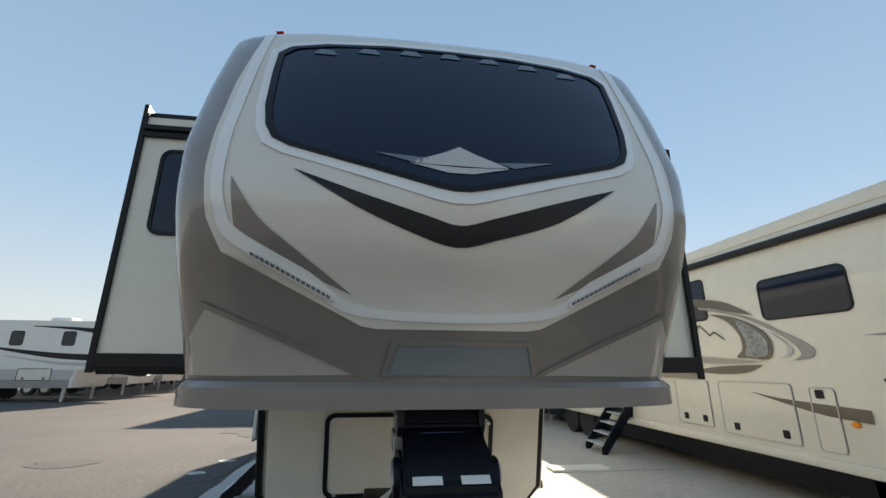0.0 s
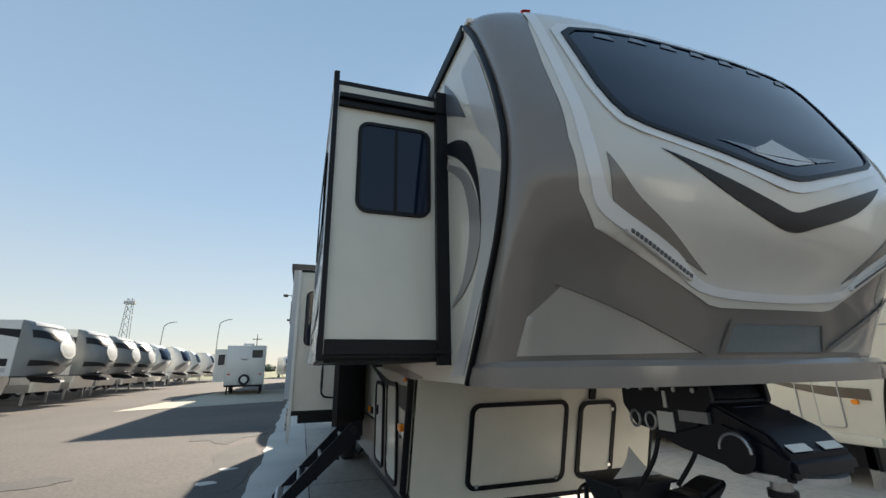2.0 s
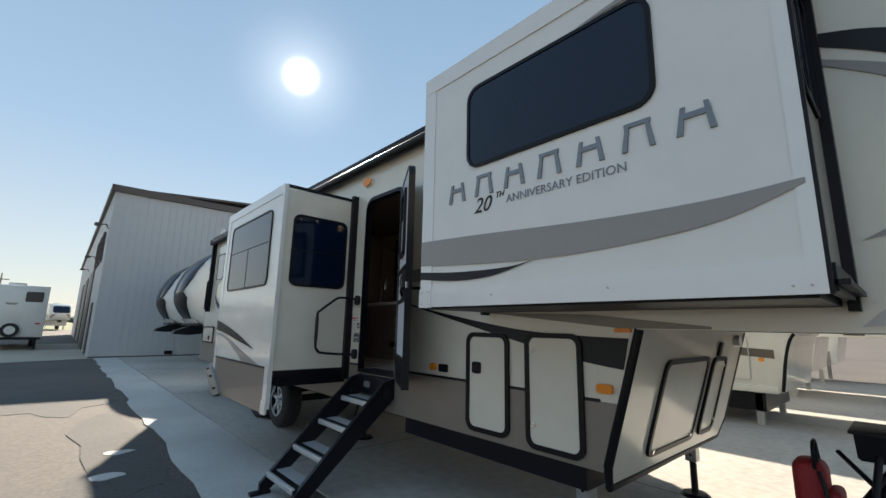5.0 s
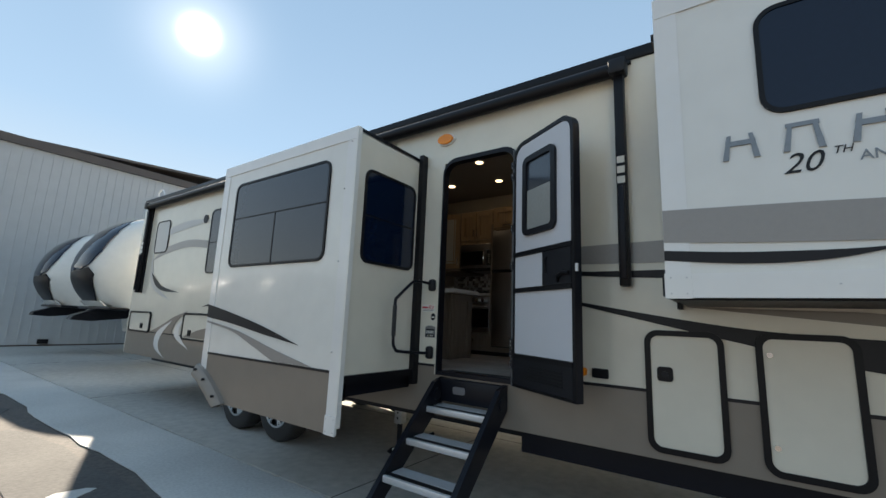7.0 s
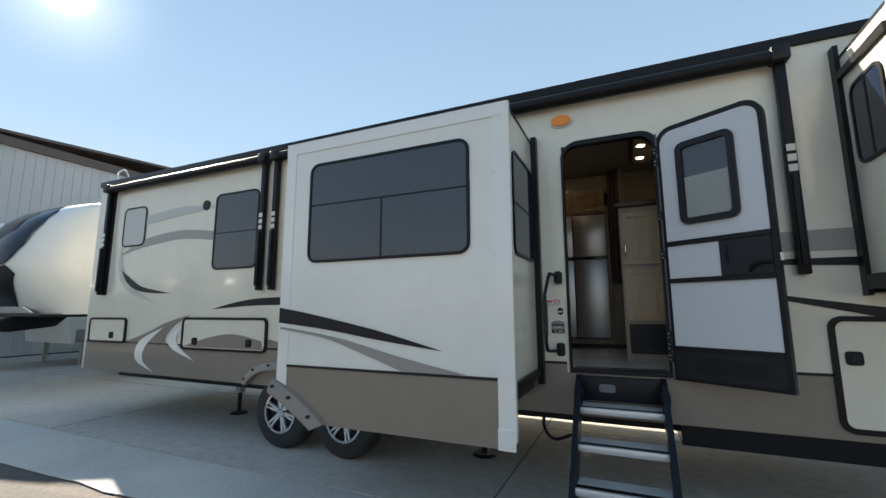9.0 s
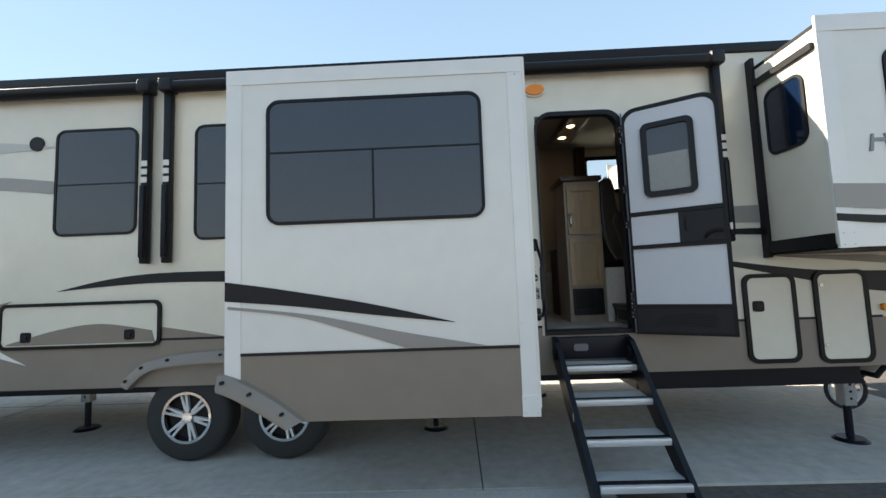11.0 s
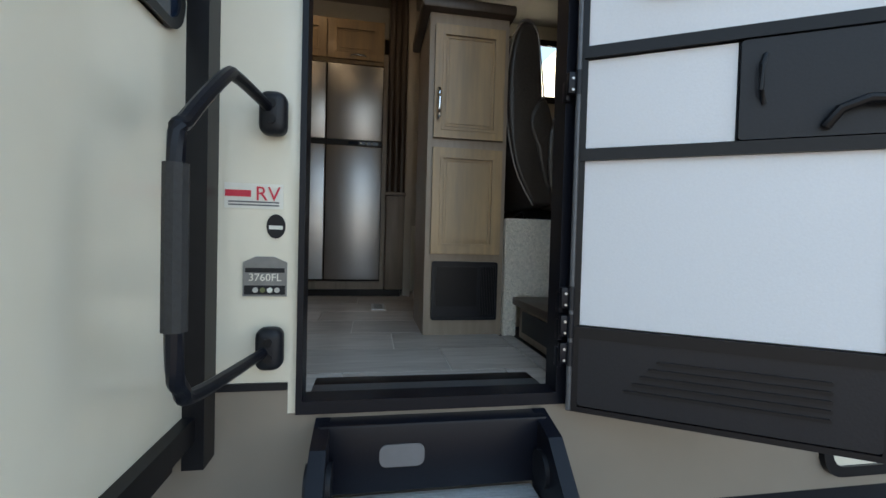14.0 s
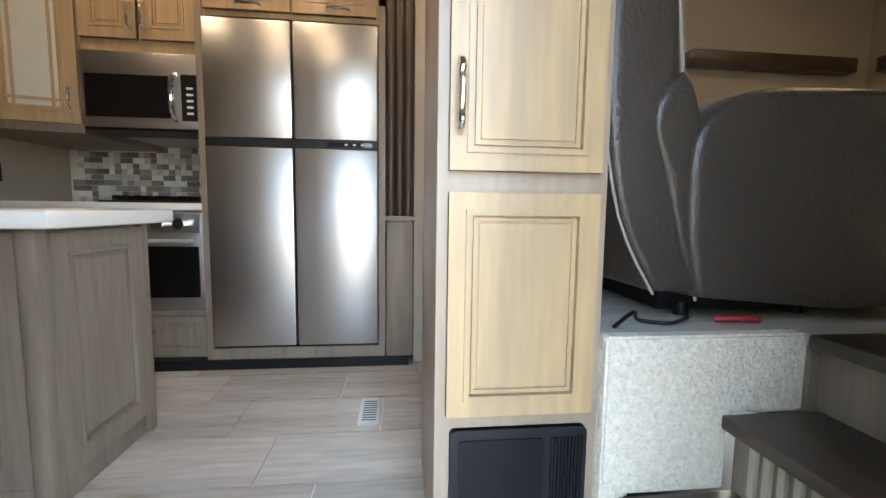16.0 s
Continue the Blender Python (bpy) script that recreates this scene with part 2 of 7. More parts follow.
def smooth_line(pts, n=6, closed=False):
    """A smooth curve through a few points."""
    out, c = [], len(pts)
    last = c if closed else c - 1
    for i in range(last):
        p0, p1, p2, p3 = (Vector(pts[k % c] if closed else pts[max(0, min(c - 1, k))]) for k in (i - 1, i, i + 1, i + 2))
        for j in range(n):
            t = j / n
            out.append(tuple(0.5 * ((2 * p1) + (p2 - p0) * t + (2 * p0 - 5 * p1 + 4 * p2 - p3) * t * t + (3 * p1 - p0 - 3 * p2 + p3) * t ** 3)))
    if not closed:
        out.append(tuple(pts[-1]))
    return out


def sheet(poly, place, thick=0.002, step=0.0, bm=None):
    """A thin plate with outline poly in (u, v); place(u, v, d) puts it d off its surface."""
    own = bmesh.new()
    own.faces.new([own.verts.new((u, v, 0)) for u, v in poly])
    own.normal_update()
    bmesh.ops.triangulate(own, faces=own.faces[:], ngon_method="EAR_CLIP")
    if step:
        us, vs = [p[0] for p in poly], [p[1] for p in poly]
        for k, (lo, hi) in enumerate(((min(us), max(us)), (min(vs), max(vs)))):
            c = lo + step
            while c < hi:
                no = (1, 0, 0) if k == 0 else (0, 1, 0)
                bmesh.ops.bisect_plane(own, geom=own.verts[:] + own.edges[:] + own.faces[:], plane_co=Vector(no) * c, plane_no=no)
                c += step
    if thick:
        top = bmesh.ops.extrude_face_region(own, geom=own.faces[:])
        for v in top["geom"]:
            if isinstance(v, bmesh.types.BMVert):
                v.co.z = thick
    for v in own.verts:
        v.co = place(v.co.x, v.co.y, v.co.z)
    return joined(bm, own)


def ring(outer, inner, place, thick, bm=None):
    """A flat frame between two outlines with the same number of points."""
    own = bmesh.new()
    n = len(outer)
    rows = [[own.verts.new(place(u, v, d)) for u, v in line] for line, d in ((outer, 0), (outer, thick), (inner, thick), (inner, 0))]
    for i in range(n):
        j = (i + 1) % n
        for a, b in ((0, 1), (1, 2), (2, 3), (3, 0)):
            own.faces.new((rows[a][i], rows[a][j], rows[b][j], rows[b][i]))
    return joined(bm, own)


def tube(pts, r, seg=10, bm=None, caps=True):
    """A round bar along a line of points."""
    own = bmesh.new()
    pts = [Vector(p) for p in pts]
    loops = []
    up = Vector((0.13, 0.31, 0.94))
    for i, p in enumerate(pts):
        d = (pts[min(i + 1, len(pts) - 1)] - pts[max(i - 1, 0)]).normalized()
        a = d.cross(up).normalized()
        b = d.cross(a)
        loops.append([own.verts.new(p + r * (a * math.cos(2 * math.pi * k / seg) + b * math.sin(2 * math.pi * k / seg))) for k in range(seg)])
    for la, lb in zip(loops, loops[1:]):
        for k in range(seg):
            own.faces.new((la[k], la[(k + 1) % seg], lb[(k + 1) % seg], lb[k]))
    if caps:
        own.faces.new(loops[0])
        own.faces.new(loops[-1])
    return joined(bm, own)


def extrude_poly(poly, place, d0, d1, bevel=0.0):
    """A solid with outline poly between d0 and d1."""
    own = bmesh.new()
    f = own.faces.new([own.verts.new(place(u, v, d0)) for u, v in poly])
    r = bmesh.ops.extrude_face_region(own, geom=[f])
    k = Vector(place(0, 0, d1)) - Vector(place(0, 0, d0))
    bmesh.ops.translate(own, vec=k, verts=[v for v in r["geom"] if isinstance(v, bmesh.types.BMVert)])
    if bevel:
        bmesh.ops.bevel(own, geom=own.edges[:], offset=bevel, segments=2, affect="EDGES")
    return own


def type_mesh(text, size, extrude, shear):
    cu = bpy.data.curves.new("words", "FONT")
    cu.body, cu.size, cu.extrude, cu.resolution_u, cu.shear = text, size, extrude, 3, shear
    tmp = new("words", cu)
    me = bpy.data.meshes.new_from_object(tmp.evaluated_get(bpy.context.evaluated_depsgraph_get()))
    bpy.data.objects.remove(tmp)
    bpy.data.curves.remove(cu)
    return me, max((v.co.x for v in me.vertices), default=0.0)


def words(text, size, m, material, parent, extrude=0.001, shear=0.0):
    """A line of lettering, each character a part of its own."""
    for k, ch in enumerate(text):
        if ch == " ":
            continue
        line, end = type_mesh(text[:k + 1], size, extrude, shear)
        bpy.data.meshes.remove(line)
        me, own = type_mesh(ch, size, extrude, shear)
        me.materials.clear()
        me.materials.append(material)
        ob = new("letter", me)
        ob.parent = parent
        ob.matrix_local = m @ Matrix.Translation((end - own, 0, 0))


def on_x(x, sign=-1):
    """A surface at x whose outside looks towards sign: (u, v) is (y, z)."""
    return lambda u, v, d: Vector((x + sign * d, u, v))


def on_y(y, sign=-1):
    return lambda u, v, d: Vector((u, y + sign * d, v))


def on_z(z):
    return lambda u, v, d: Vector((u, v, z + d))


def flush_window(parent, place, u0, u1, v0, v1, r=0.08, glass=None, name="window", bars=(), rim=0.022):
    """A tinted window with a black rim; bars: outlines of dividers."""
    w = part(name, sheet(rounded(u0, u1, v0, v1, r), place, 0.008), glass or GLASS, parent, "dark tinted window", smooth=None)
    part("rim", ring(rounded(u0, u1, v0, v1, r), rounded(u0 + rim, u1 - rim, v0 + rim, v1 - rim, max(0.01, r - rim)), place, 0.014), BLACK, w)
    for b0, b1, c0, c1 in bars:
        part("divider", sheet([(b0, c0), (b1, c0), (b1, c1), (b0, c1)], place, 0.011), BLACK, w, smooth=None)
    return w


def hatch(parent, place, u0, u1, v0, v1, r=0.06, face=None, latch=(), knobs=(), rim=0.035, name="storage_door", round_latch=False):
    """A basement door: a rubber frame round a panel."""
    d = part(name, sheet(rounded(u0 + rim * 0.5, u1 - rim * 0.5, v0 + rim * 0.5, v1 - rim * 0.5, r), place, 0.012), face or CREAM, parent, "cream storage door with black rubber edge", smooth=None)
    part("seal", ring(rounded(u0, u1, v0, v1, r + 0.01), rounded(u0 + rim, u1 - rim, v0 + rim, v1 - rim, max(0.01, r - rim * 0.5)), place, 0.022), BLACK, d)
    for u, v in latch:
        k = part("latch", sheet(rounded(u - 0.045, u + 0.045, v - 0.045, v + 0.045, 0.02), place, 0.025), BLACK, d, "black paddle latch", smooth=None)
        part("keyhole", sheet(rounded(u - 0.02, u + 0.02, v - 0.018, v + 0.018, 0.015), place, 0.032), DARKIN, k, smooth=None)
    for u, v in knobs:
        part("catch", sheet(rounded(u - 0.015, u + 0.015, v - 0.015, v + 0.015, 0.014), place, 0.024), CHROME, d, smooth=None)
    return d

# ---- ground ----
ground = tagged(part("ground", sheet([(-900, -900), (900, -900), (900, 2200), (-900, 2200)], on_z(-0.02), 0.0), ASPHALT, smooth=None), "dusty grey-brown asphalt yard with stains", "ground", kind="structure")
pavement = tagged(part("pavement", box(-1.46, 16, 2.62, 25, -0.15, 0.0), CONCRETE), "grey concrete parking slab with joints", "pavement", kind="structure")
rngs = random.Random(4)


def ragged(x, y0, y1, n, amp):
    return [(x + rngs.uniform(-amp, amp), y0 + (y1 - y0) * i / n) for i in range(n + 1)]


strip_line = ragged(-2.28, 6.4, 25, 42, 0.05) + ragged(-1.475, 25, 6.4, 30, 0.006)
tagged(part("pavement_edge", sheet(strip_line, on_z(-0.012), 0.008), CURB, smooth=None), "pale rough-edged concrete strip along the slab", "pavement", kind="structure")
tagged(part("pavement_apron", sheet([(-8.9, 22.0), (-1.9, 25.01), (-1.9, 40), (-7.2, 37)], on_z(-0.016), 0.012), APRON, smooth=None), "sunlit worn concrete apron beside the building", "pavement", kind="structure")
for px, py, sx, sy, pz in ((-2.9, 6.2, 0.55, 1.9, -0.018), (-2.75, 9.5, 0.4, 2.2, -0.0145), (-3.3, 13.5, 0.8, 1.6, -0.018), (-5.5, 9, 0.5, 0.4, -0.018)):
    pts = [(px + sx * (1 + rngs.uniform(-0.25, 0.25)) * math.cos(a), py + sy * (1 + rngs.uniform(-0.25, 0.25)) * math.sin(a)) for a in [i * math.pi / 9 for i in range(18)]]
    tagged(part("asphalt_patch", sheet(pts, on_z(pz), 0.004), PATCH, smooth=None), "dark worn asphalt patch in the yard", "ground", kind="structure")
for px, py, s in ((-2.75, 8.9, 0.10), (-2.9, 8.0, 0.10)):
    pts = [(px + 1.5 * s * (1 + rngs.uniform(-0.25, 0.25)) * math.cos(a), py + s * (1 + rngs.uniform(-0.25, 0.25)) * math.sin(a)) for a in [i * math.pi / 6 for i in range(12)]]
    tagged(part("concrete_spill", sheet(pts, on_z(-0.016), 0.01), CURB, smooth=None), "pale concrete spill on the asphalt", "ground", kind="structure")
for k, (a, b) in enumerate(((( -1.46, 7.3), (16, 7.3)), ((-1.46, 13.2), (16, 13.2)), ((-1.46, 19), (16, 19)), ((1.1, 2.62), (1.1, 25)), ((6.2, 2.62), (6.2, 25)))):
    (ax, ay), (bx, by) = a, b
    w = 0.006
    bmj = box(min(ax, bx) - (w if ax == bx else 0), max(ax, bx) + (w if ax == bx else 0), min(ay, by) - (w if ay == by else 0), max(ay, by) + (w if ay == by else 0), -0.01, 0.0012)
    tagged(part("trim_joint", bmj, PATCH, pavement, smooth=None))

# ---- the fifth wheel: cap ----
CX, HALF = 0.29, 1.20
XL, XR = CX - HALF - 0.007, CX + HALF + 0.007
BULGE = 2.6
CAPZ = [1.51, 1.62, 1.75, 1.82, 1.95, 2.13, 2.35, 2.6, 3.0, 3.3, 3.47, 3.55]
CAPF = [1.80, 1.80, 1.76, 1.725, 1.685, 1.58, 1.53, 1.60, 1.75, 1.87, 1.97, 2.1]
CAPS = [2.38, 2.30, 2.21, 2.17, 2.08, 1.98, 1.88, 1.84, 1.98, 2.12, 2.2, 2.35]


def soft_interp(z, ys):
    return sum(float(np.interp(z + k, CAPZ, ys)) * w for k, w in ((-0.06, 0.2), (-0.03, 0.2), (0, 0.2), (0.03, 0.2), (0.06, 0.2)))


def cap_y(x, z):
    u = min(abs((x - CX) / HALF), 0.9999)
    f, s = soft_interp(z, CAPF), soft_interp(z, CAPS)
    return f + (s - f) * (1 - (1 - u ** BULGE) ** (1 / BULGE))


def on_cap(u, v, d):
    k = 1 + 0.04 * u * u
    x, z = CX + u * 1.045 * k, 1.67 + (v - 1.67) * k
    return Vector((x, cap_y(x, z) - d, z))


trailer = group_thing("fifth_wheel_trailer", "cream and taupe fifth-wheel trailer with slide-outs extended and door open", "trailer")
bm = bmesh.new()
angs = sorted({math.acos(max(-1, min(1, math.copysign(abs(k / 24) ** 1.6, -k)))) for k in range(-24, 25)} | {math.pi * i / 48 for i in range(49)})
rows = []
zs = [1.51 + 1.98 * i / 60 for i in range(61)] + [3.515, 3.535, 3.547]
for z in zs:
    f, s = soft_interp(min(z, 3.54), CAPF), soft_interp(min(z, 3.54), CAPS)
    if z > 3.49:
        f += (z - 3.49) * 2.5
    row = [bm.verts.new((CX - HALF, s + 0.02, z))]
    for a in angs:
        c, q = math.cos(a), math.sin(a)
        row.append(bm.verts.new((CX - HALF * math.copysign(abs(c) ** (2 / BULGE), c), s - (s - f) * abs(q) ** (2 / BULGE), z)))
    row.append(bm.verts.new((CX + HALF, s + 0.02, z)))
    rows.append(row)
for ra, rb in zip(rows, rows[1:]):
    for i in range(len(ra) - 1):
        bm.faces.new((ra[i], ra[i + 1], rb[i + 1], rb[i]))
bm.faces.new(rows[0])
bm.faces.new(rows[-1])
cap = part("front_cap", bm, TAUPE, trailer, "taupe moulded front cap", smooth=50)


def mirror(pts):
    return pts + [(-u, v) for u, v in reversed(pts)]


def cap_sheet(name, poly, mt, off, label="", par=None, thick=0.003):
    return part(name, sheet(poly, lambda u, v, d: on_cap(u, v, d + off), thick, 0.03), mt, par or cap, label, smooth=60)


face_half = [(0.0, 3.47), (-0.5, 3.465), (-0.88, 3.43), (-0.93, 3.2), (-0.952, 2.9), (-0.955, 2.43), (-0.93, 2.22), (-0.87, 2.09), (-0.6, 1.95), (-0.36, 1.825), (-0.3, 1.815)]
cap_sheet("face_panel", mirror(face_half), CAPCREAM, 0.002, "champagne painted face of the cap")
# ridge round the face; its white colour stands in for the highlight on it
highlight_ridge = [(-0.915, 3.35), (-0.925, 2.9), (-0.925, 2.43), (-0.90, 2.25), (-0.84, 2.125), (-0.58, 1.985), (-0.345, 1.858), (0.345, 1.858), (0.58, 1.985), (0.84, 2.125), (0.90, 2.25), (0.925, 2.43), (0.925, 2.9), (0.915, 3.35)]
inner = [(u * 0.95, v + (0.035 if v < 2.2 else 0.0)) for u, v in highlight_ridge]
loop = smooth_line(highlight_ridge, 5) + list(reversed(smooth_line(inner, 5)))
cap_sheet("highlight_ridge", loop, CAPWHITE, 0.006, "raised ridge with its highlight painted white", thick=0.006)
win_half = [(0, 3.305), (-0.3, 3.295), (-0.6, 3.255), (-0.76, 3.21), (-0.81, 3.15), (-0.805, 2.98), (-0.79, 2.75), (-0.765, 2.63), (-0.73, 2.56), (-0.66, 2.52), (-0.35, 2.43), (-0.1, 2.36), (-0.03, 2.347)]
win = cap_sheet("windshield", mirror(win_half), GLASS, 0.009, "dark tinted front window", thick=0.006)
out_l = mirror(win_half)
in_l = [(u * 0.965, 2.85 + (v - 2.85) * 0.95) for u, v in out_l]
part("rim", ring(out_l, in_l, lambda u, v, d: on_cap(u, v, d + 0.016), 0.006), BLACK, win)
surround = [(u * 1.045, 2.85 + (v - 2.85) * 1.10) for u, v in out_l]
part("surround", ring(surround, out_l, lambda u, v, d: on_cap(u, v, d + 0.008), 0.006), CAPWHITE, cap, "white moulded window surround", smooth=60)
# emblem on the window as plain shapes
for poly, mt in ((mirror([(0, 2.575), (-0.06, 2.54), (-0.2, 2.475), (-0.12, 2.47)]), LGREY), ([(-0.34, 2.515), (-0.12, 2.50), (-0.17, 2.47)], EMBLEM), ([(0.40, 2.52), (0.16, 2.50), (0.22, 2.475)], EMBLEM), (mirror([(0, 2.462), (-0.2, 2.47), (-0.05, 2.432)]), LGREY)):
    cap_sheet("emblem", poly, mt, 0.018, "silver peak emblem", win, 0.002)
for i in range(7):
    u = -0.6 + 0.2 * i
    v = 3.262 - 0.11 * (abs(u) / 0.75) ** 2
    cap_sheet("emblem", [(u - 0.055, v - 0.03), (u + 0.055, v - 0.03), (u + 0.03, v + 0.012), (u - 0.03, v + 0.012)], EMBLEM, 0.018, "", win, 0.002)
cap_sheet("chevron", smooth_line([(-0.63, 2.412), (-0.41, 2.33), (-0.13, 2.245), (0, 2.212), (0.13, 2.245), (0.41, 2.33), (0.65, 2.405)], 5) + smooth_line([(0.65, 2.405), (0.40, 2.245), (0.14, 2.16), (0, 2.128), (-0.14, 2.16), (-0.40, 2.27), (-0.63, 2.412)], 5), CHAR, 0.008, "black chevron graphic")
for sg in (-1, 1):
    tri = smooth_line([(-0.845, 2.37), (-0.82, 2.17), (-0.78, 2.122), (-0.6, 2.03), (-0.397, 1.941)], 4) + smooth_line([(-0.397, 1.941), (-0.63, 2.12), (-0.745, 2.22), (-0.845, 2.37)], 4)[1:-1]
    cap_sheet("wedge_graphic", [(-sg * u, v) for u, v in tri], TAUPE, 0.008, "taupe wedge graphic")
    strip = [(-0.775, 2.085), (-0.765, 2.07), (-0.475, 1.912), (-0.46, 1.917), (-0.47, 1.935), (-0.755, 2.09)]
    led = cap_sheet("marker_light", [(-sg * u, v) for u, v in strip], CAPWHITE, 0.014, "strip of white running lights", thick=0.012)
    for i in range(16):
        f = (i + 0.7) / 16.4
        u, v = -0.765 + 0.295 * f, 2.082 - 0.158 * f
        part("led", sheet([(-sg * (u - 0.006), v - 0.003), (-sg * (u + 0.006), v - 0.009), (-sg * (u + 0.006), v + 0.003), (-sg * (u - 0.006), v + 0.009)], lambda a, b, d: on_cap(a, b, d + 0.027), 0.004), INK, led, smooth=None)
    cap_sheet("lower_panel", [(-sg * u, v) for u, v in smooth_line([(-0.93, 1.90), (-0.65, 1.77), (-0.37, 1.637)], 4) + [(-0.8, 1.632), (-1.03, 1.632), (-1.02, 1.78)]], CORNERP, 0.002, "champagne lower corner panel")
    fl = cap_sheet("flat_ridge", [(-sg * u, v) for u, v in [(-0.96, 1.915), (-0.65, 1.785), (-0.36, 1.645), (-0.33, 1.637), (-0.37, 1.632), (-0.66, 1.765), (-0.96, 1.895)]], TAUPE, 0.004, thick=0.01)
    cap_sheet("marker_lamp", rounded(sg * 0.87 - 0.02, sg * 0.87 + 0.02, 3.42, 3.445, 0.01), RED, 0.004, "small red clearance lamp", thick=0.02)
plate = cap_sheet("plate_recess", [(-0.225, 1.755), (0.31, 1.755), (0.335, 1.635), (-0.26, 1.635)], mat("smoked_panel", (0.2, 0.22, 0.22), 0.15, vary=0.08), 0.003, "smoked grey panel")
part("edge", ring([(-0.24, 1.77), (0.325, 1.77), (0.355, 1.63), (-0.28, 1.63)], [(-0.222, 1.752), (0.307, 1.752), (0.332, 1.638), (-0.257, 1.638)], lambda u, v, d: on_cap(u, v, d + 0.002), 0.01), TAUPE, plate)
# lip along the cap's foot
bm = bmesh.new()
prev = None
for i in range(61):
    a = math.pi * (0.0 + i / 60)
    c, q = math.cos(a), math.sin(a)
    x = CX - (HALF + 0.012) * math.copysign(abs(c) ** 0.6, c)
    y = 2.36 - 0.585 * abs(q) ** 0.6
    ringv = [bm.verts.new((x, y, 1.505)), bm.verts.new((x, y, 1.585)), bm.verts.new((CX + (x - CX) * 0.985, y + 0.02, 1.61)), bm.verts.new((CX + (x - CX) * 0.9, y + 0.1, 1.56)), bm.verts.new((CX + (x - CX) * 0.9, y + 0.1, 1.505))]
    if prev:
        for k in range(5):
            bm.faces.new((prev[k], prev[(k + 1) % 5], ringv[(k + 1) % 5], ringv[k]))
    prev = ringv
part("cap_lip", bm, TAUPE, trailer, "taupe lip along the foot of the cap")

# ---- body walls ----
SEAM = [(s + 0.02, z) for z, s in ((1.51, 2.38), (1.75, 2.21), (1.95, 2.085), (2.13, 1.975), (2.3, 1.90), (2.45, 1.86), (2.6, 1.86), (2.8, 1.91), (3.0, 1.985), (3.3, 2.125), (3.49, 2.25))]
DOOR_Y0, DOOR_Y1, DOOR_Z0, DOOR_Z1 = 5.945, 6.675, 1.03, 2.95


def side_wall(x0, x1, holes, label="", first=3.9):
    """A side wall with openings: the front plate, and plates round the openings."""
    w = part("side_wall", extrude_poly(SEAM + [(3.3, 3.49), (3.3, 1.51)], on_x(0, 1), x0, x1), CREAM, trailer, label, smooth=None)
    ys = sorted({3.3, 3.85, 4.3, 13.75, *[h[k] for h in holes for k in (0, 1)]})
    for a, b in zip(ys, ys[1:]):
        spans = [(1.51 if b <= first else 0.67, 3.49)]
        for h in holes:
            if h[0] <= a and b <= h[1]:
                spans = [(spans[0][0], h[2]), (h[3], 3.49)]
        for z0, z1 in spans:
            part("wall_panel", box(x0, x1, a, b, z0, z1), CREAM, w, smooth=None)
    return w


door_hole = (DOOR_Y0, DOOR_Y1, DOOR_Z0, DOOR_Z1)
wall_l = side_wall(XL, XL + 0.05, [door_hole], "cream fibreglass side wall")
wall_r = side_wall(XR - 0.05, XR, [(4.70, 5.5, 2.72, 3.22), (6.25, 9.85, 1.0, 3.11)], "", 4.4)
part("rear_wall", box(XL, XR, 13.752, 13.80, 0.67, 3.45), CREAM, trailer)
part("roof", box(XL - 0.01, XR + 0.01, 2.22, 13.82, 3.492, 3.53, 0.012), WHITE, trailer)
part("overhang_floor", box(XL + 0.05, XR - 0.05, 2.3, 3.6, 1.512, 1.58), BLACK, trailer)
part("chassis_box", box(XL + 0.08, XL + 0.5, 4.0, 5.9, 0.5, 0.665), BLKMETAL, trailer)
for k in (0, 1):
    part("ladder_loop", tube(smooth_line([(XL + 0.12 + 0.5 * k, 13.6, 3.53), (XL + 0.12 + 0.5 * k, 13.65, 3.72), (XL + 0.12 + 0.5 * k, 13.45, 3.74), (XL + 0.12 + 0.5 * k, 13.3, 3.53)], 5), 0.012), ALU, trailer, "roof end of the ladder")
part("underbelly", box(XL + 0.06, XR - 0.06, 3.9, 13.7, 0.66, 0.72), BLACK, trailer)
part("roof_edge", box(XL - 0.02, XL + 0.02, 2.3, 13.82, 3.455, 3.545, 0.01), BLACK, trailer)
part("roof_edge", box(XR - 0.02, XR + 0.02, 2.3, 13.82, 3.455, 3.545, 0.01), BLACK, trailer)
for sg, x in ((-1, XL), (1, XR)):
    part("cap_seam", tube([(x + sg * 0.004, y - 0.005, z) for y, z in smooth_line(SEAM, 4)], 0.016, 8), BLACK, trailer)
# front of the basement, leaning back to its foot
FW = lambda u, v, d: Vector((u, 3.60 + (1.51 - v) * 0.29 - d, v))
fw = part("front_wall", sheet([(XL + 0.06, 1.512), (XL + 0.06, 0.68), (XL + 0.1, 0.56), (XR - 0.25, 0.56), (XR - 0.14, 0.72), (XR - 0.14, 1.512)], FW, 0.03), CREAM, trailer, "cream front wall of the basement", smooth=None)
part("edge_trim", tube([FW(XL + 0.01, 1.51, 0.02), FW(XL + 0.01, 0.70, 0.02), FW(XL + 0.09, 0.56, 0.02), FW(XR - 0.26, 0.56, 0.01), FW(XR - 0.14, 0.71, 0.01), FW(XR - 0.14, 1.51, 0.01)], 0.027), BLACK, trailer)
part("side_cheek", extrude_poly([(3.60, 1.511), (3.852, 1.511), (3.852, 0.67), (3.843, 0.67)], on_x(0, 1), XL + 0.002, XL + 0.05), CREAM, trailer, smooth=None)
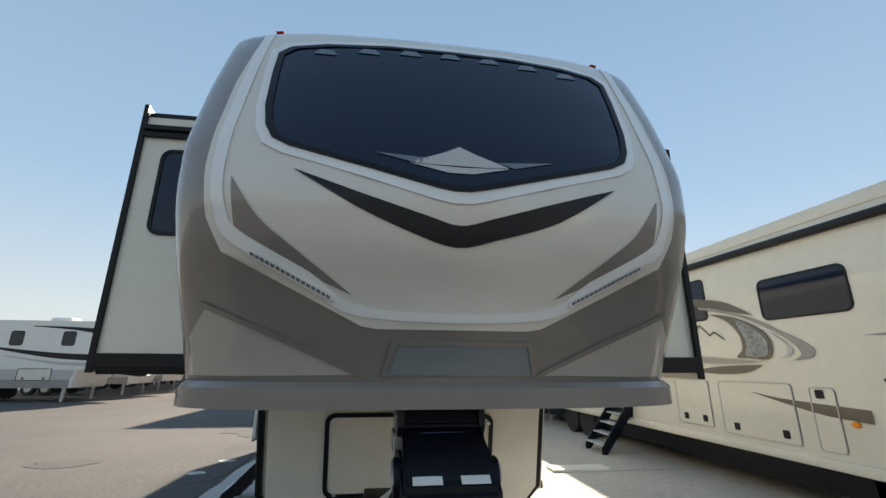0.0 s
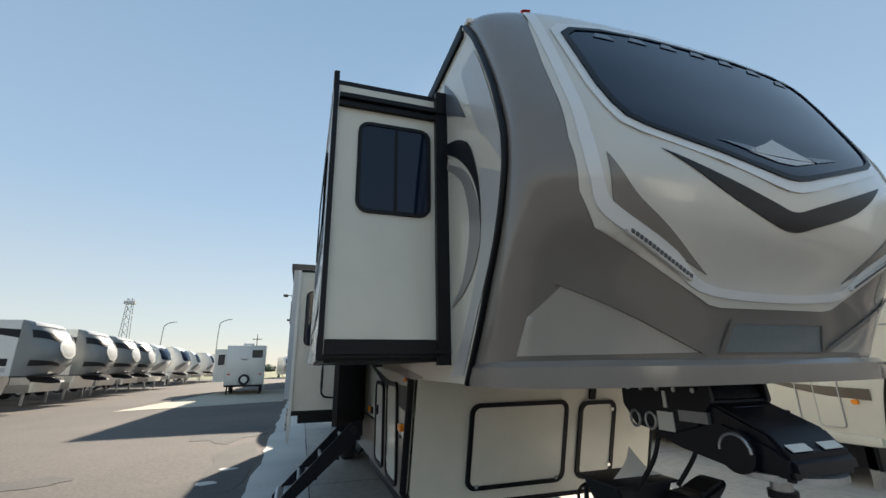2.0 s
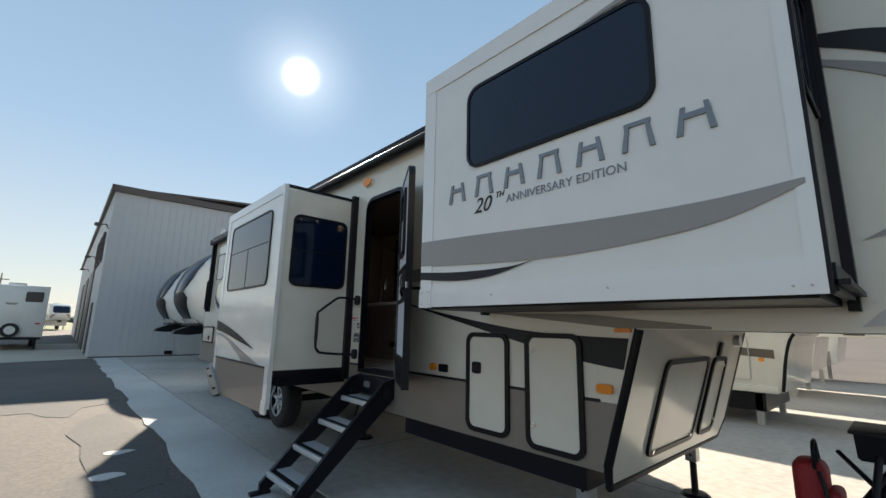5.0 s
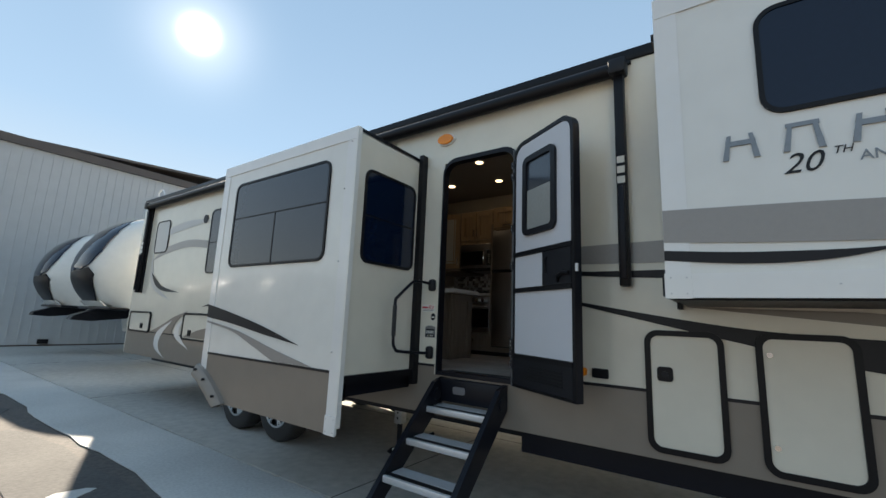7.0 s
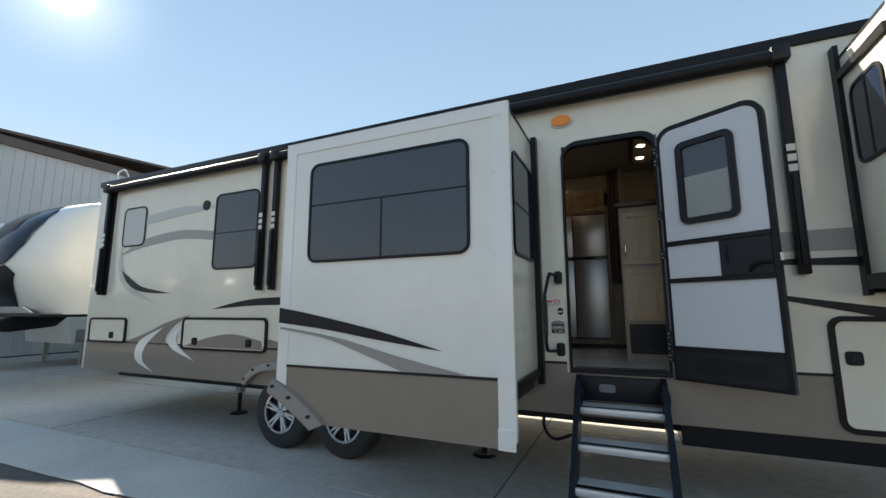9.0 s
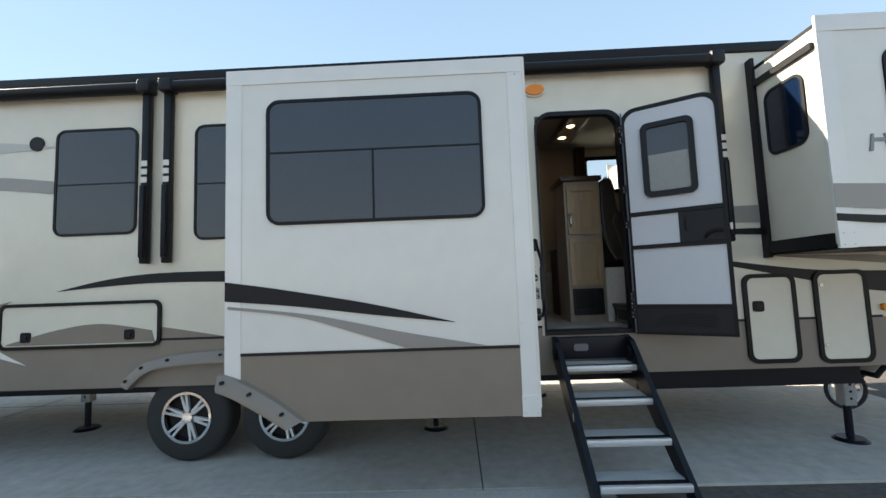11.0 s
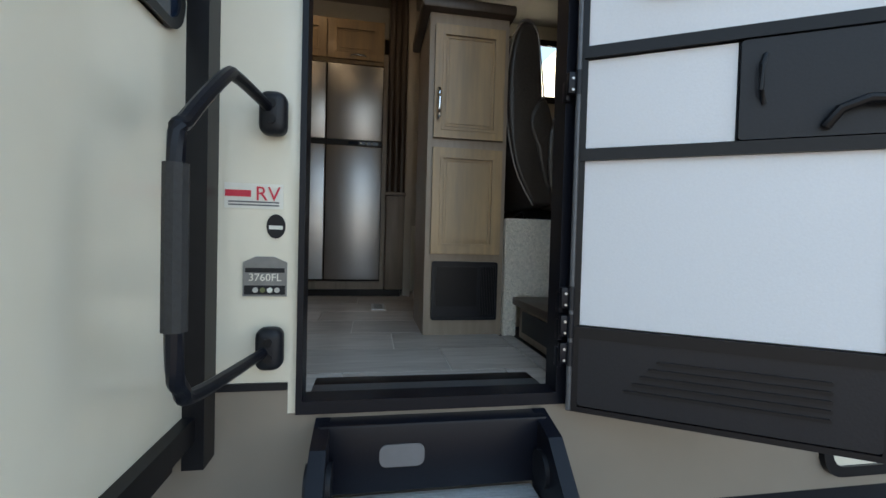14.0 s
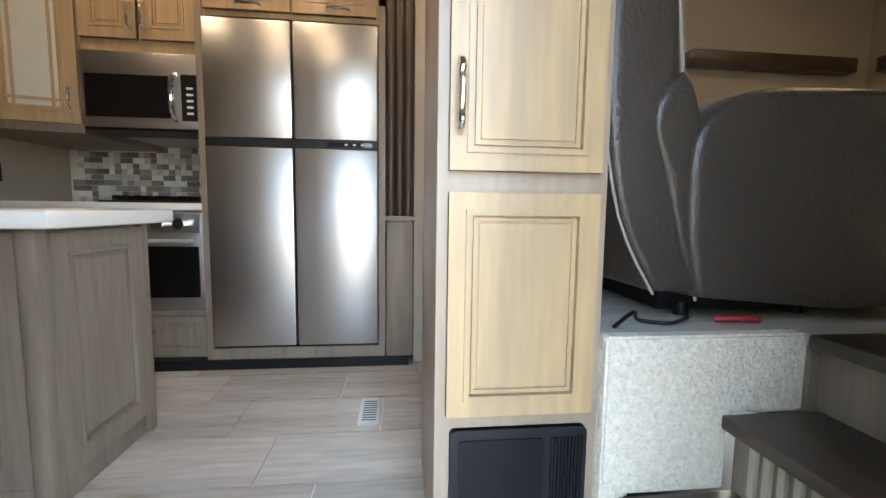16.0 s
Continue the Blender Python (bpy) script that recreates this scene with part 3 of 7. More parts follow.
part("side_cheek", extrude_poly([(3.60, 1.511), (3.852, 1.511), (3.852, 0.67), (3.843, 0.67)], on_x(0, 1), XR - 0.15, XR - 0.10), CREAM, trailer, smooth=None)
hatch(fw, lambda u, v, d: FW(u, v, d + 0.03), -0.42, 0.46, 0.66, 1.315, 0.07, knobs=((-0.33, 0.69), (0.38, 0.70)))
hatch(fw, lambda u, v, d: FW(u, v, d + 0.03), 0.57, 0.94, 0.66, 1.30, 0.07, knobs=((0.90, 1.22), (0.90, 0.76)))
part("vent_clip", sheet(rounded(0.66, 0.72, 1.31, 1.42, 0.01), lambda u, v, d: FW(u, v, d + 0.03), 0.02), BLACK, fw)
part("docking_lamp", cyl(FW(1.08, 1.43, 0.03), FW(1.08, 1.43, 0.08), 0.05), GALV, fw, "round docking lamp")

L = on_x(XL)


def wall_art(name, poly, mt, off=0.0, label=""):
    return part(name, sheet(poly, lambda u, v, d: L(u, v, d + off), 0.002), mt, wall_l, label, smooth=None)


for a, b in ((3.84, DOOR_Y0 - 0.04), (DOOR_Y1 + 0.03, 9.0), (8.9, 13.75)):
    wall_art("skirt", [(a, 0.665), (b, 0.665), (b, 1.07), (a, 1.07)], TAN, 0.0005 if a < 8.9 else 0.003, "tan painted skirt")
    part("skirt_line", box(XL - 0.007, XL + 0.01, a, b, 1.065, 1.085), CHAR, wall_l)
wall_art("swoosh", smooth_line([(5.9, 1.74), (5.3, 1.625), (4.5, 1.50), (4.0, 1.465), (3.64, 1.455)], 5) + smooth_line([(3.68, 1.27), (4.0, 1.31), (4.5, 1.415), (5.3, 1.595), (5.9, 1.735)], 5), CHAR, 0.004, "black swoosh graphic")
wall_art("swoosh", [(4.76, 1.62), (3.9, 1.60), (3.2, 1.53), (3.2, 1.515), (3.7, 1.515)], TAN, 0.004)
wall_art("band", [(4.69, 1.91), (5.90, 1.93), (5.90, 2.05), (4.69, 2.065)], GREY, 0.004, "taupe stripe")
wall_art("band", smooth_line([(4.69, 1.80), (5.3, 1.83), (5.9, 1.87)], 4) + [(5.9, 1.89), (5.3, 1.865), (4.69, 1.862)], CHAR, 0.004, "black stripe")
wall_art("swoosh", smooth_line([(11.05, 1.53), (10.6, 1.62), (10.1, 1.665), (9.3, 1.66), (8.95, 1.64)], 5) + smooth_line([(8.95, 1.53), (9.6, 1.57), (10.3, 1.575), (11.05, 1.53)], 5)[:-1], CHAR, 0.004)
wall_art("swoosh", smooth_line([(11.4, 1.08), (11.0, 1.21), (10.6, 1.26), (10.1, 1.19), (9.5, 1.085)], 5), TAN, 0.004)
wall_art("swoosh", smooth_line([(13.05, 2.12), (12.85, 1.90), (12.5, 1.78), (11.87, 1.745)], 5) + smooth_line([(11.87, 1.745), (12.5, 1.85), (12.8, 1.98), (13.05, 2.12)], 5)[1:-1], CHAR, 0.004)
wall_art("swoosh", smooth_line([(13.1, 2.5), (13.12, 2.15), (12.9, 1.82), (12.2, 1.62)], 5) + smooth_line([(12.2, 1.62), (12.8, 1.9), (13.02, 2.2), (13.1, 2.5)], 5)[1:-1], LGREY, 0.0032)
for z in (2.88, 2.55):
    wall_art("swoosh", smooth_line([(13.1, z - 0.22), (12.6, z - 0.02), (11.8, z + 0.06), (11.12, z)], 5) + smooth_line([(11.12, z - 0.12 if z < 2.6 else z - 0.01), (11.8, z - 0.06), (12.6, z - 0.13), (13.1, z - 0.22)], 5)[:-1], LGREY if z > 2.6 else GREY, 0.004)
wall_art("swoosh", smooth_line([(12.75, 1.09), (12.3, 1.22), (11.9, 1.36), (11.45, 1.46)], 5) + smooth_line([(11.45, 1.46), (11.8, 1.28), (11.9, 1.1), (11.7, 0.95), (11.6, 0.9)], 5) + [(12.2, 0.8)], TAN, 0.005)
wall_art("swoosh", smooth_line([(11.95, 1.3), (12.3, 1.05), (12.35, 0.85), (12.1, 0.7)], 5) + smooth_line([(12.1, 0.7), (12.5, 0.85), (12.45, 1.1), (11.95, 1.3)], 5)[1:-1], CAPWHITE, 0.007, "white crescent graphic")
wall_art("swoosh", smooth_line([(11.3, 1.42), (11.62, 1.25), (11.65, 1.08), (11.3, 0.88)], 5) + smooth_line([(11.3, 0.88), (11.8, 1.05), (11.75, 1.25), (11.3, 1.42)], 5)[1:-1], CAPWHITE, 0.007)
wall_art("swoosh", [(13.7, 1.4), (13.3, 1.12), (12.7, 1.1), (13.0, 1.02), (13.7, 1.02)], TAN, 0.005)
# graphics behind the cap seam
wall_art("swoosh", smooth_line([(2.68, 2.945), (2.45, 2.86), (2.27, 2.73), (2.17, 2.50), (2.15, 2.24)], 5) + smooth_line([(2.15, 2.24), (2.18, 2.41), (2.265, 2.565), (2.44, 2.735), (2.68, 2.89)], 5)[1:], CHAR, 0.0045)
wall_art("swoosh", smooth_line([(2.68, 2.82), (2.36, 2.63), (2.225, 2.455), (2.165, 2.28), (2.18, 2.155), (2.28, 2.03), (2.43, 1.945), (2.6, 1.90)], 5) + smooth_line([(2.6, 1.90), (2.44, 2.0), (2.345, 2.13), (2.3, 2.28), (2.32, 2.43), (2.42, 2.6), (2.68, 2.79)], 5)[1:], GREY, 0.004, "grey crescent graphic")
wall_art("swoosh", [(2.15, 2.54), (1.90, 2.40)] + smooth_line([(1.905, 2.34), (2.0, 2.16), (2.13, 1.98), (2.30, 1.75), (2.44, 1.55)], 4) + [(2.64, 1.535)] + smooth_line([(2.47, 1.70), (2.305, 1.906), (2.19, 2.10), (2.141, 2.272)], 4), LGREY, 0.003, "pale grey curved panel graphic")
wall_art("swoosh", smooth_line([(2.66, 3.39), (2.457, 3.16), (2.307, 2.922)], 4) + [(2.48, 3.04), (2.66, 3.15)], mat("slate_blue_graphic", (0.11, 0.12, 0.14), 0.3, vary=0.06), 0.003)
wall_art("swoosh", smooth_line([(2.36, 3.25), (2.158, 2.778), (2.05, 2.65), (1.91, 2.47)], 4) + smooth_line([(1.895, 2.56), (1.95, 2.75), (2.06, 3.05), (2.16, 3.25)], 4), LGREY, 0.004)

wall_art("skirt", [(DOOR_Y0 - 0.04, 0.665), (DOOR_Y1 + 0.03, 0.665), (DOOR_Y1 + 0.03, 1.0), (DOOR_Y0 - 0.04, 1.0)], TAN, 0.0005)
wall_art("skirt", [(3.735, 1.07), (3.84, 1.07), (3.84, 0.7)], TAN, 0.0005)
# basement doors, windows, lamps on the side
hatch(wall_l, L, 4.545, 4.985, 0.71, 1.465, 0.07, latch=((4.87, 1.19),))
hatch(wall_l, L, 3.945, 4.395, 0.695, 1.475, 0.07, knobs=((4.33, 1.35), (4.33, 0.85)))
hatch(wall_l, lambda u, v, d: L(u, v, d + 0.006), 10.07, 11.56, 1.02, 1.43, 0.06, latch=((10.35, 1.13), (11.3, 1.13)), face=CREAM, rim=0.03)
hatch(wall_l, lambda u, v, d: L(u, v, d + 0.006), 12.77, 13.68, 1.06, 1.42, 0.06, latch=((13.1, 1.17),), face=CREAM, rim=0.03)
wall_art("swoosh", smooth_line([(11.45, 1.08), (11.0, 1.19), (10.6, 1.23), (10.15, 1.16)], 5) + [(10.12, 1.06), (11.5, 1.06)], TAN, 0.02)
flush_window(wall_l, L, 10.325, 11.105, 2.03, 3.03, 0.09, SCREEN, bars=((10.34, 11.09, 2.50, 2.512),))
flush_window(wall_l, L, 9.02, 9.79, 1.95, 3.02, 0.09, SCREEN, bars=((9.03, 9.78, 2.46, 2.472),))
flush_window(wall_l, L, 12.56, 13.1, 2.45, 3.04, 0.09, LGREY)
part("porthole", cyl((XL - 0.015, 11.29, 2.91), (XL, 11.29, 2.91), 0.068, seg=28), DARKIN, wall_l)
for y, z, w in ((3.80, 1.15, 0.05), (5.40, 1.155, 0.035)):
    part("marker_lamp", sheet(rounded(y - w, y + w, z - 0.028, z + 0.028, 0.02), L, 0.03), AMBER, wall_l, "amber side marker lamp", smooth=None)
part("marker_lamp", sheet(rounded(3.62, 3.72, 1.49, 1.515, 0.01), L, 0.02), AMBER, wall_l)
part("socket", sheet(rounded(5.22, 5.33, 1.12, 1.185, 0.01), L, 0.015), BLACK, wall_l)
lamp = part("porch_lamp", sheet([(6.665 + 0.085 * math.cos(a), 3.19 + 0.048 * math.sin(a)) for a in [i * 0.2618 for i in range(24)]], L, 0.04), AMBER, wall_l, "oval amber porch lamp", smooth=50)
part("bezel", ring([(6.665 + 0.098 * math.cos(i * 0.2618), 3.19 + 0.06 * math.sin(i * 0.2618)) for i in range(24)], [(6.665 + 0.083 * math.cos(i * 0.2618), 3.19 + 0.046 * math.sin(i * 0.2618)) for i in range(24)], L, 0.02), WHITE, lamp)

# ---- front slide-out ----
FX, FY0, FY1, FZ0, FZ1 = -1.615, 2.66, 4.755, 1.63, 3.27
slide = part("slide_out", box(FX + 0.01, XL - 0.001, FY0 + 0.01, FY1 - 0.01, FZ0 + 0.03, FZ1 - 0.02), CREAM, trailer, "extended front slide-out")
S = on_x(FX + 0.01)
part("skin", sheet([(FY0, FZ0), (FY1, FZ0), (FY1, FZ1 + 0.06), (FY0, FZ1 + 0.06)], S, 0.012), WHITE, slide, smooth=None)
SS = lambda u, v, d: S(u, v, d + 0.012)
for a, b, c, d in ((FY1 - 0.115, FY1, FZ0, FZ1 + 0.06), (FY0, FY0 + 0.05, FZ0, FZ1 + 0.06)):
    part("corner_trim", sheet([(a, c), (b, c), (b, d), (a, d)], SS, 0.006), CAPWHITE, slide, smooth=None)
part("corner_trim", sheet([(FY0, FZ0), (FY1, FZ0), (FY1, FZ0 + 0.12), (FY0, FZ0 + 0.12)], SS, 0.009), CAPWHITE, slide, smooth=None)
part("corner_trim", sheet([(FY0, FZ1 - 0.06), (FY1, FZ1 - 0.06), (FY1, FZ1 + 0.062), (FY0, FZ1 + 0.062)], SS, 0.009), CAPWHITE, slide, smooth=None)
part("corner_block", sheet([(FY1 - 0.118, FZ0 - 0.004), (FY1 + 0.004, FZ0 - 0.004), (FY1 + 0.004, FZ0 + 0.122), (FY1 - 0.118, FZ0 + 0.122)], SS, 0.014), CAPWHITE, slide, smooth=None)
for i, (y, z) in enumerate(((4.66, 1.65), (4.73, 1.65), (4.66, 1.73), (4.73, 1.73), (2.7, 1.66), (2.75, 1.66), (3.4, 1.69), (4.1, 1.69))):
    part("screw", cyl((FX - 0.022, y, z), (FX - 0.012, y, z), 0.004, seg=8), GALV, slide)
part("skin_edge", box(FX - 0.004, FX + 0.024, FY0 - 0.012, FY0 + 0.012, FZ0, FZ1 + 0.06), BLACK, slide)
part("top_cover", box(FX + 0.02, XL, FY0 + 0.02, FY1 - 0.02, FZ1 - 0.015, FZ1 + 0.02), BLACK, slide)
flush_window(slide, SS, 3.13, 4.31, 2.50, 3.07, 0.1)
fw_side = on_y(FY0 + 0.01)
flush_window(slide, fw_side, -1.465, -1.02, 2.44, 3.02, 0.07, bars=((-1.245, -1.225, 2.46, 3.0),))
for z0, z1, dd in ((3.10, 3.13, 0.03), (3.14, 3.17, 0.05), (1.64, 1.735, 0.03), (1.66, 1.68, 0.06)):
    part("seal", sheet([(FX + 0.03, z0), (XL - 0.01, z0), (XL - 0.01, z1), (FX + 0.03, z1)], fw_side, dd), BLACK, slide, smooth=None)
part("seal", sheet([(XL - 0.075, 1.6), (XL - 0.0, 1.6), (XL - 0.0, 3.3), (XL - 0.075, 3.3)], fw_side, 0.04), BLACK, slide, smooth=None)
fw_back = on_y(FY1 - 0.01, 1)
part("seal", sheet([(XL - 0.075, 1.6), (XL - 0.0, 1.6), (XL - 0.0, 3.36), (XL - 0.075, 3.36)], fw_back, 0.03), BLACK, slide, smooth=None)
for z0, z1 in ((3.10, 3.15), (1.64, 1.735)):
    part("seal", sheet([(FX + 0.03, z0), (XL - 0.08, z0), (XL - 0.08, z1), (FX + 0.03, z1)], fw_back, 0.03), BLACK, slide, smooth=None)
flush_window(slide, fw_back, -1.47, -1.07, 2.44, 3.0, 0.09, bars=((-1.275, -1.255, 2.46, 2.98),))
part("underside", box(FX + 0.03, XL, FY0 + 0.03, FY1 - 0.03, FZ0 - 0.01, FZ0 + 0.035), BLACK, slide)
part("stripe", sheet(smooth_line([(FY1, 2.085), (4.2, 2.06), (3.5, 2.02), (3.0, 2.01), (FY0 + 0.02, 2.03)], 5) + smooth_line([(FY0 + 0.02, 2.01), (3.0, 1.91), (3.6, 1.865), (4.2, 1.88), (FY1, 1.915)], 5), lambda u, v, d: SS(u, v, d + 0.0065), 0.002), GREY, slide, "taupe stripe", smooth=None)
part("stripe", sheet(smooth_line([(FY1, 1.872), (4.4, 1.845), (4.0, 1.84), (3.8, 1.865)], 5) + smooth_line([(3.8, 1.865), (4.1, 1.80), (4.4, 1.79), (FY1, 1.82)], 5)[1:], lambda u, v, d: SS(u, v, d + 0.0068), 0.002), CHAR, slide, "black stripe", smooth=None)
part("stripe", sheet(smooth_line([(FY0 + 0.05, 3.2), (3.1, 3.14), (3.5, 3.08)], 4) + smooth_line([(3.5, 3.08), (3.1, 3.09), (FY0 + 0.05, 3.1)], 4)[1:], lambda u, v, d: SS(u, v, d + 0.0068), 0.002), GREY, slide, smooth=None)
# name plate as plain shapes
for i in range(7):
    y = 4.40 - 0.235 * i
    for a, b, c, e in ((0.075, 0.05, 2.305, 2.43), (-0.05, -0.075, 2.305, 2.43)):
        part("emblem", sheet([(y + a, c), (y + b, c), (y + b * 0.7, e), (y + a * 0.7, e)], SS, 0.01), EMBLEM, slide, "dark silver raised letter-like shape", smooth=None)
    part("emblem", sheet([(y - 0.06, 2.375 + 0.045 * (i % 2)), (y + 0.06, 2.375 + 0.045 * (i % 2)), (y + 0.06, 2.40 + 0.04 * (i % 2)), (y - 0.06, 2.40 + 0.04 * (i % 2))], SS, 0.009), EMBLEM, slide, smooth=None)
flip = Matrix(((0, 0, -1, FX - 0.006), (-1, 0, 0, 0), (0, 1, 0, 0), (0, 0, 0, 1)))
words("20", 0.135, Matrix.Translation((0, 4.25, 2.2)) @ flip, CHAR, slide, shear=0.35)
words("TH", 0.05, Matrix.Translation((0, 4.075, 2.265)) @ flip, CHAR, slide, shear=0.3)
words("ANNIVERSARY EDITION", 0.066, Matrix.Translation((0, 3.99, 2.22)) @ flip, EMBLEM, slide)

# right-hand slide-out of the trailer
rs = part("slide_out", box(XR + 0.001, XR + 0.62, FY0 + 0.01, 4.9, 1.66, 3.2), CREAM, trailer, "extended slide-out on the far side")
part("skin", box(XR + 0.62, XR + 0.635, FY0, 4.92, 1.6, 3.3), WHITE, rs)
part("skin_edge", box(XR + 0.605, XR + 0.637, FY0 - 0.03, FY0 - 0.001, 1.6, 3.3), BLACK, rs)
part("seal", box(XR + 0.01, XR + 0.604, FY0 - 0.03, FY0 + 0.009, 1.64, 1.74), BLACK, rs)
part("seal", box(XR + 0.005, XR + 0.075, FY0 - 0.04, FY0 + 0.009, 1.741, 3.3), BLACK, rs)
part("seal", box(XR + 0.08, XR + 0.604, FY0 - 0.03, FY0 + 0.009, 3.10, 3.15), BLACK, rs)
flush_window(rs, fw_side, XR + 0.15, XR + 0.52, 2.44, 3.02, 0.07)
ks = part("slide_out", box(XR + 0.5, XR + 0.55, 6.2, 9.9, 0.9, 3.16), CREAM, trailer, "kitchen slide-out on the far side")
part("slide_roof", box(XR + 0.001, XR + 0.5, 6.2, 9.9, 3.11, 3.16), CREAM, ks)
part("slide_floor", box(XR + 0.001, XR + 0.5, 6.2, 9.9, 0.9, 1.0), CREAM, ks)
part("slide_end", box(XR + 0.001, XR + 0.5, 6.2, 6.25, 1.0, 3.11), CREAM, ks)
part("slide_end", box(XR + 0.001, XR + 0.5, 9.85, 9.9, 1.0, 3.11), CREAM, ks)

# ---- rear slide-out ----
RX, RY0, RY1, RZ0, RZ1 = -1.81, 6.925, 9.0, 0.61, 3.02
slide2 = part("slide_out", box(RX + 0.01, XL - 0.001, RY0 + 0.01, RY1 - 0.01, 1.0, RZ1 - 0.02), CREAM, trailer, "extended dining slide-out with large window")
R = on_x(RX + 0.01)
part("skin", sheet([(RY0, RZ0), (RY1 - 0.45, RZ0), (RY1 - 0.2, 0.72), (RY1, 0.80), (RY1, RZ1), (RY0, RZ1)], R, 0.012), WHITE, slide2, smooth=None)
RR = lambda u, v, d: R(u, v, d + 0.012)
part("lower_skin", sheet([(RY0 + 0.11, RZ0), (RY1 - 0.45, RZ0), (RY1 - 0.2, 0.72), (RY1 - 0.11, 0.76), (RY1 - 0.11, 1.045), (RY0 + 0.11, 1.045)], RR, 0.003), TAN, slide2, "tan lower panel", smooth=None)
part("skirt_line", sheet([(RY0 + 0.11, 1.043), (RY1 - 0.11, 1.043), (RY1 - 0.11, 1.062), (RY0 + 0.11, 1.062)], RR, 0.01), CHAR, slide2, smooth=None)
for a, b, c, d in ((RY0, RY0 + 0.11, RZ0 + 0.02, RZ1), (RY1 - 0.11, RY1, 0.8, RZ1), (RY0, RY1, RZ1 - 0.1, RZ1 + 0.004)):
    part("corner_trim", sheet([(a, c), (b, c), (b, d), (a, d)], RR, 0.008 if a == RY0 and b == RY1 else 0.006), CAPWHITE, slide2, smooth=None)
part("corner_block", sheet([(RY0 - 0.004, RZ0 - 0.004), (RY0 + 0.114, RZ0 - 0.004), (RY0 + 0.114, RZ0 + 0.13), (RY0 - 0.004, RZ0 + 0.13)], RR, 0.014), CAPWHITE, slide2, smooth=None)
for y, z in ((6.94, 0.63), (7.02, 0.63), (6.94, 0.72), (7.02, 0.72), (6.98, 2.9), (7.03, 1.9), (7.02, 1.2), (7.03, 2.5)):
    part("screw", cyl((RX - 0.02, y, z), (RX - 0.01, y, z), 0.004, seg=8), GALV, slide2)
flush_window(slide2, RR, 7.22, 8.715, 1.915, 2.795, 0.09, SCREEN, bars=((7.24, 8.70, 2.412, 2.424), (7.968, 7.982, 1.93, 2.412)))
part("side_edge", box(RX - 0.012, RX + 0.03, RY0 - 0.012, RY0 + 0.006, RZ0 + 0.05, RZ1), WHITE, slide2)
r_side = on_y(RY0 + 0.01)
flush_window(slide2, r_side, -1.69, -1.03, 1.91, 2.71, 0.08, GLASS, bars=((-1.68, -1.04, 2.30, 2.312),))
part("seal", sheet([(XL - 0.075, 0.9), (XL, 0.9), (XL, 3.06), (XL - 0.075, 3.06)], r_side, 0.05), BLACK, slide2, smooth=None)
part("seal", sheet([(RX + 0.03, 0.97), (XL - 0.07, 0.97), (XL - 0.07, 1.03), (RX + 0.03, 1.03)], r_side, 0.03), BLACK, slide2, smooth=None)
part("underframe", box(RX + 0.12, XL + 0.3, RY0 + 0.06, RY1 - 0.06, 0.86, 0.995), BLKMETAL, slide2, "black slide underframe")
part("top_cover", box(RX + 0.02, XL, RY0 + 0.01, RY1 - 0.01, RZ1 - 0.03, RZ1 + 0.01), BLACK, slide2)
part("swoosh", sheet(smooth_line([(9.0, 1.54), (8.6, 1.475), (8.0, 1.36), (7.44, 1.222)], 5) + smooth_line([(7.44, 1.222), (8.0, 1.29), (8.5, 1.36), (9.0, 1.41)], 5)[1:], lambda u, v, d: RR(u, v, d + 0.0065), 0.002), CHAR, slide2, "black swoosh graphic", smooth=None)
part("swoosh", sheet(smooth_line([(8.98, 1.375), (8.4, 1.30), (7.8, 1.17), (7.25, 1.066)], 5) + smooth_line([(7.78, 1.066), (8.1, 1.17), (8.5, 1.29), (8.98, 1.355)], 5), lambda u, v, d: RR(u, v, d + 0.0068), 0.002), GREY, slide2, "taupe swoosh graphic", smooth=None)


def fender(x, pts, parent, mid):
    """A flared wheel-arch lip with bolts."""
    line = smooth_line(pts, 5)
    bm = bmesh.new()
    prev = None
    mid = Vector(mid)
    for u, v in line:
        n = (Vector((u, v)) - mid).normalized()
        rowv = [bm.verts.new((x + 0.004, u + n.x * 0.11, v + n.y * 0.11)), bm.verts.new((x - 0.035, u + n.x * 0.1, v + n.y * 0.1)), bm.verts.new((x - 0.075, u + n.x * 0.03, v + n.y * 0.03)), bm.verts.new((x - 0.075, u, v)), bm.verts.new((x + 0.004, u, v))]
        if prev:
            for k in range(5):
                bm.faces.new((prev[k], prev[(k + 1) % 5], rowv[(k + 1) % 5], rowv[k]))
        prev = rowv
    f = part("wheel_arch", bm, TAN, parent, "tan flared wheel arch", smooth=40)
    for u, v in line[2::5]:
        n = (Vector((u, v)) - mid).normalized()
        part("bolt", cyl((x - 0.05, u + n.x * 0.07, v + n.y * 0.07), (x - 0.075, u + n.x * 0.07, v + n.y * 0.07), 0.012, seg=8), DARKIN, f)


fender(RX - 0.005, [(9.02, 0.83), (8.9, 0.78), (8.72, 0.68), (8.56, 0.58)], slide2, (8.98, 0.385))
fender(XL - 0.003, [(10.32, 0.66), (10.2, 0.77), (10.05, 0.83), (9.7, 0.86), (9.2, 0.86), (8.8, 0.8)], wall_l, (9.5, 0.3))


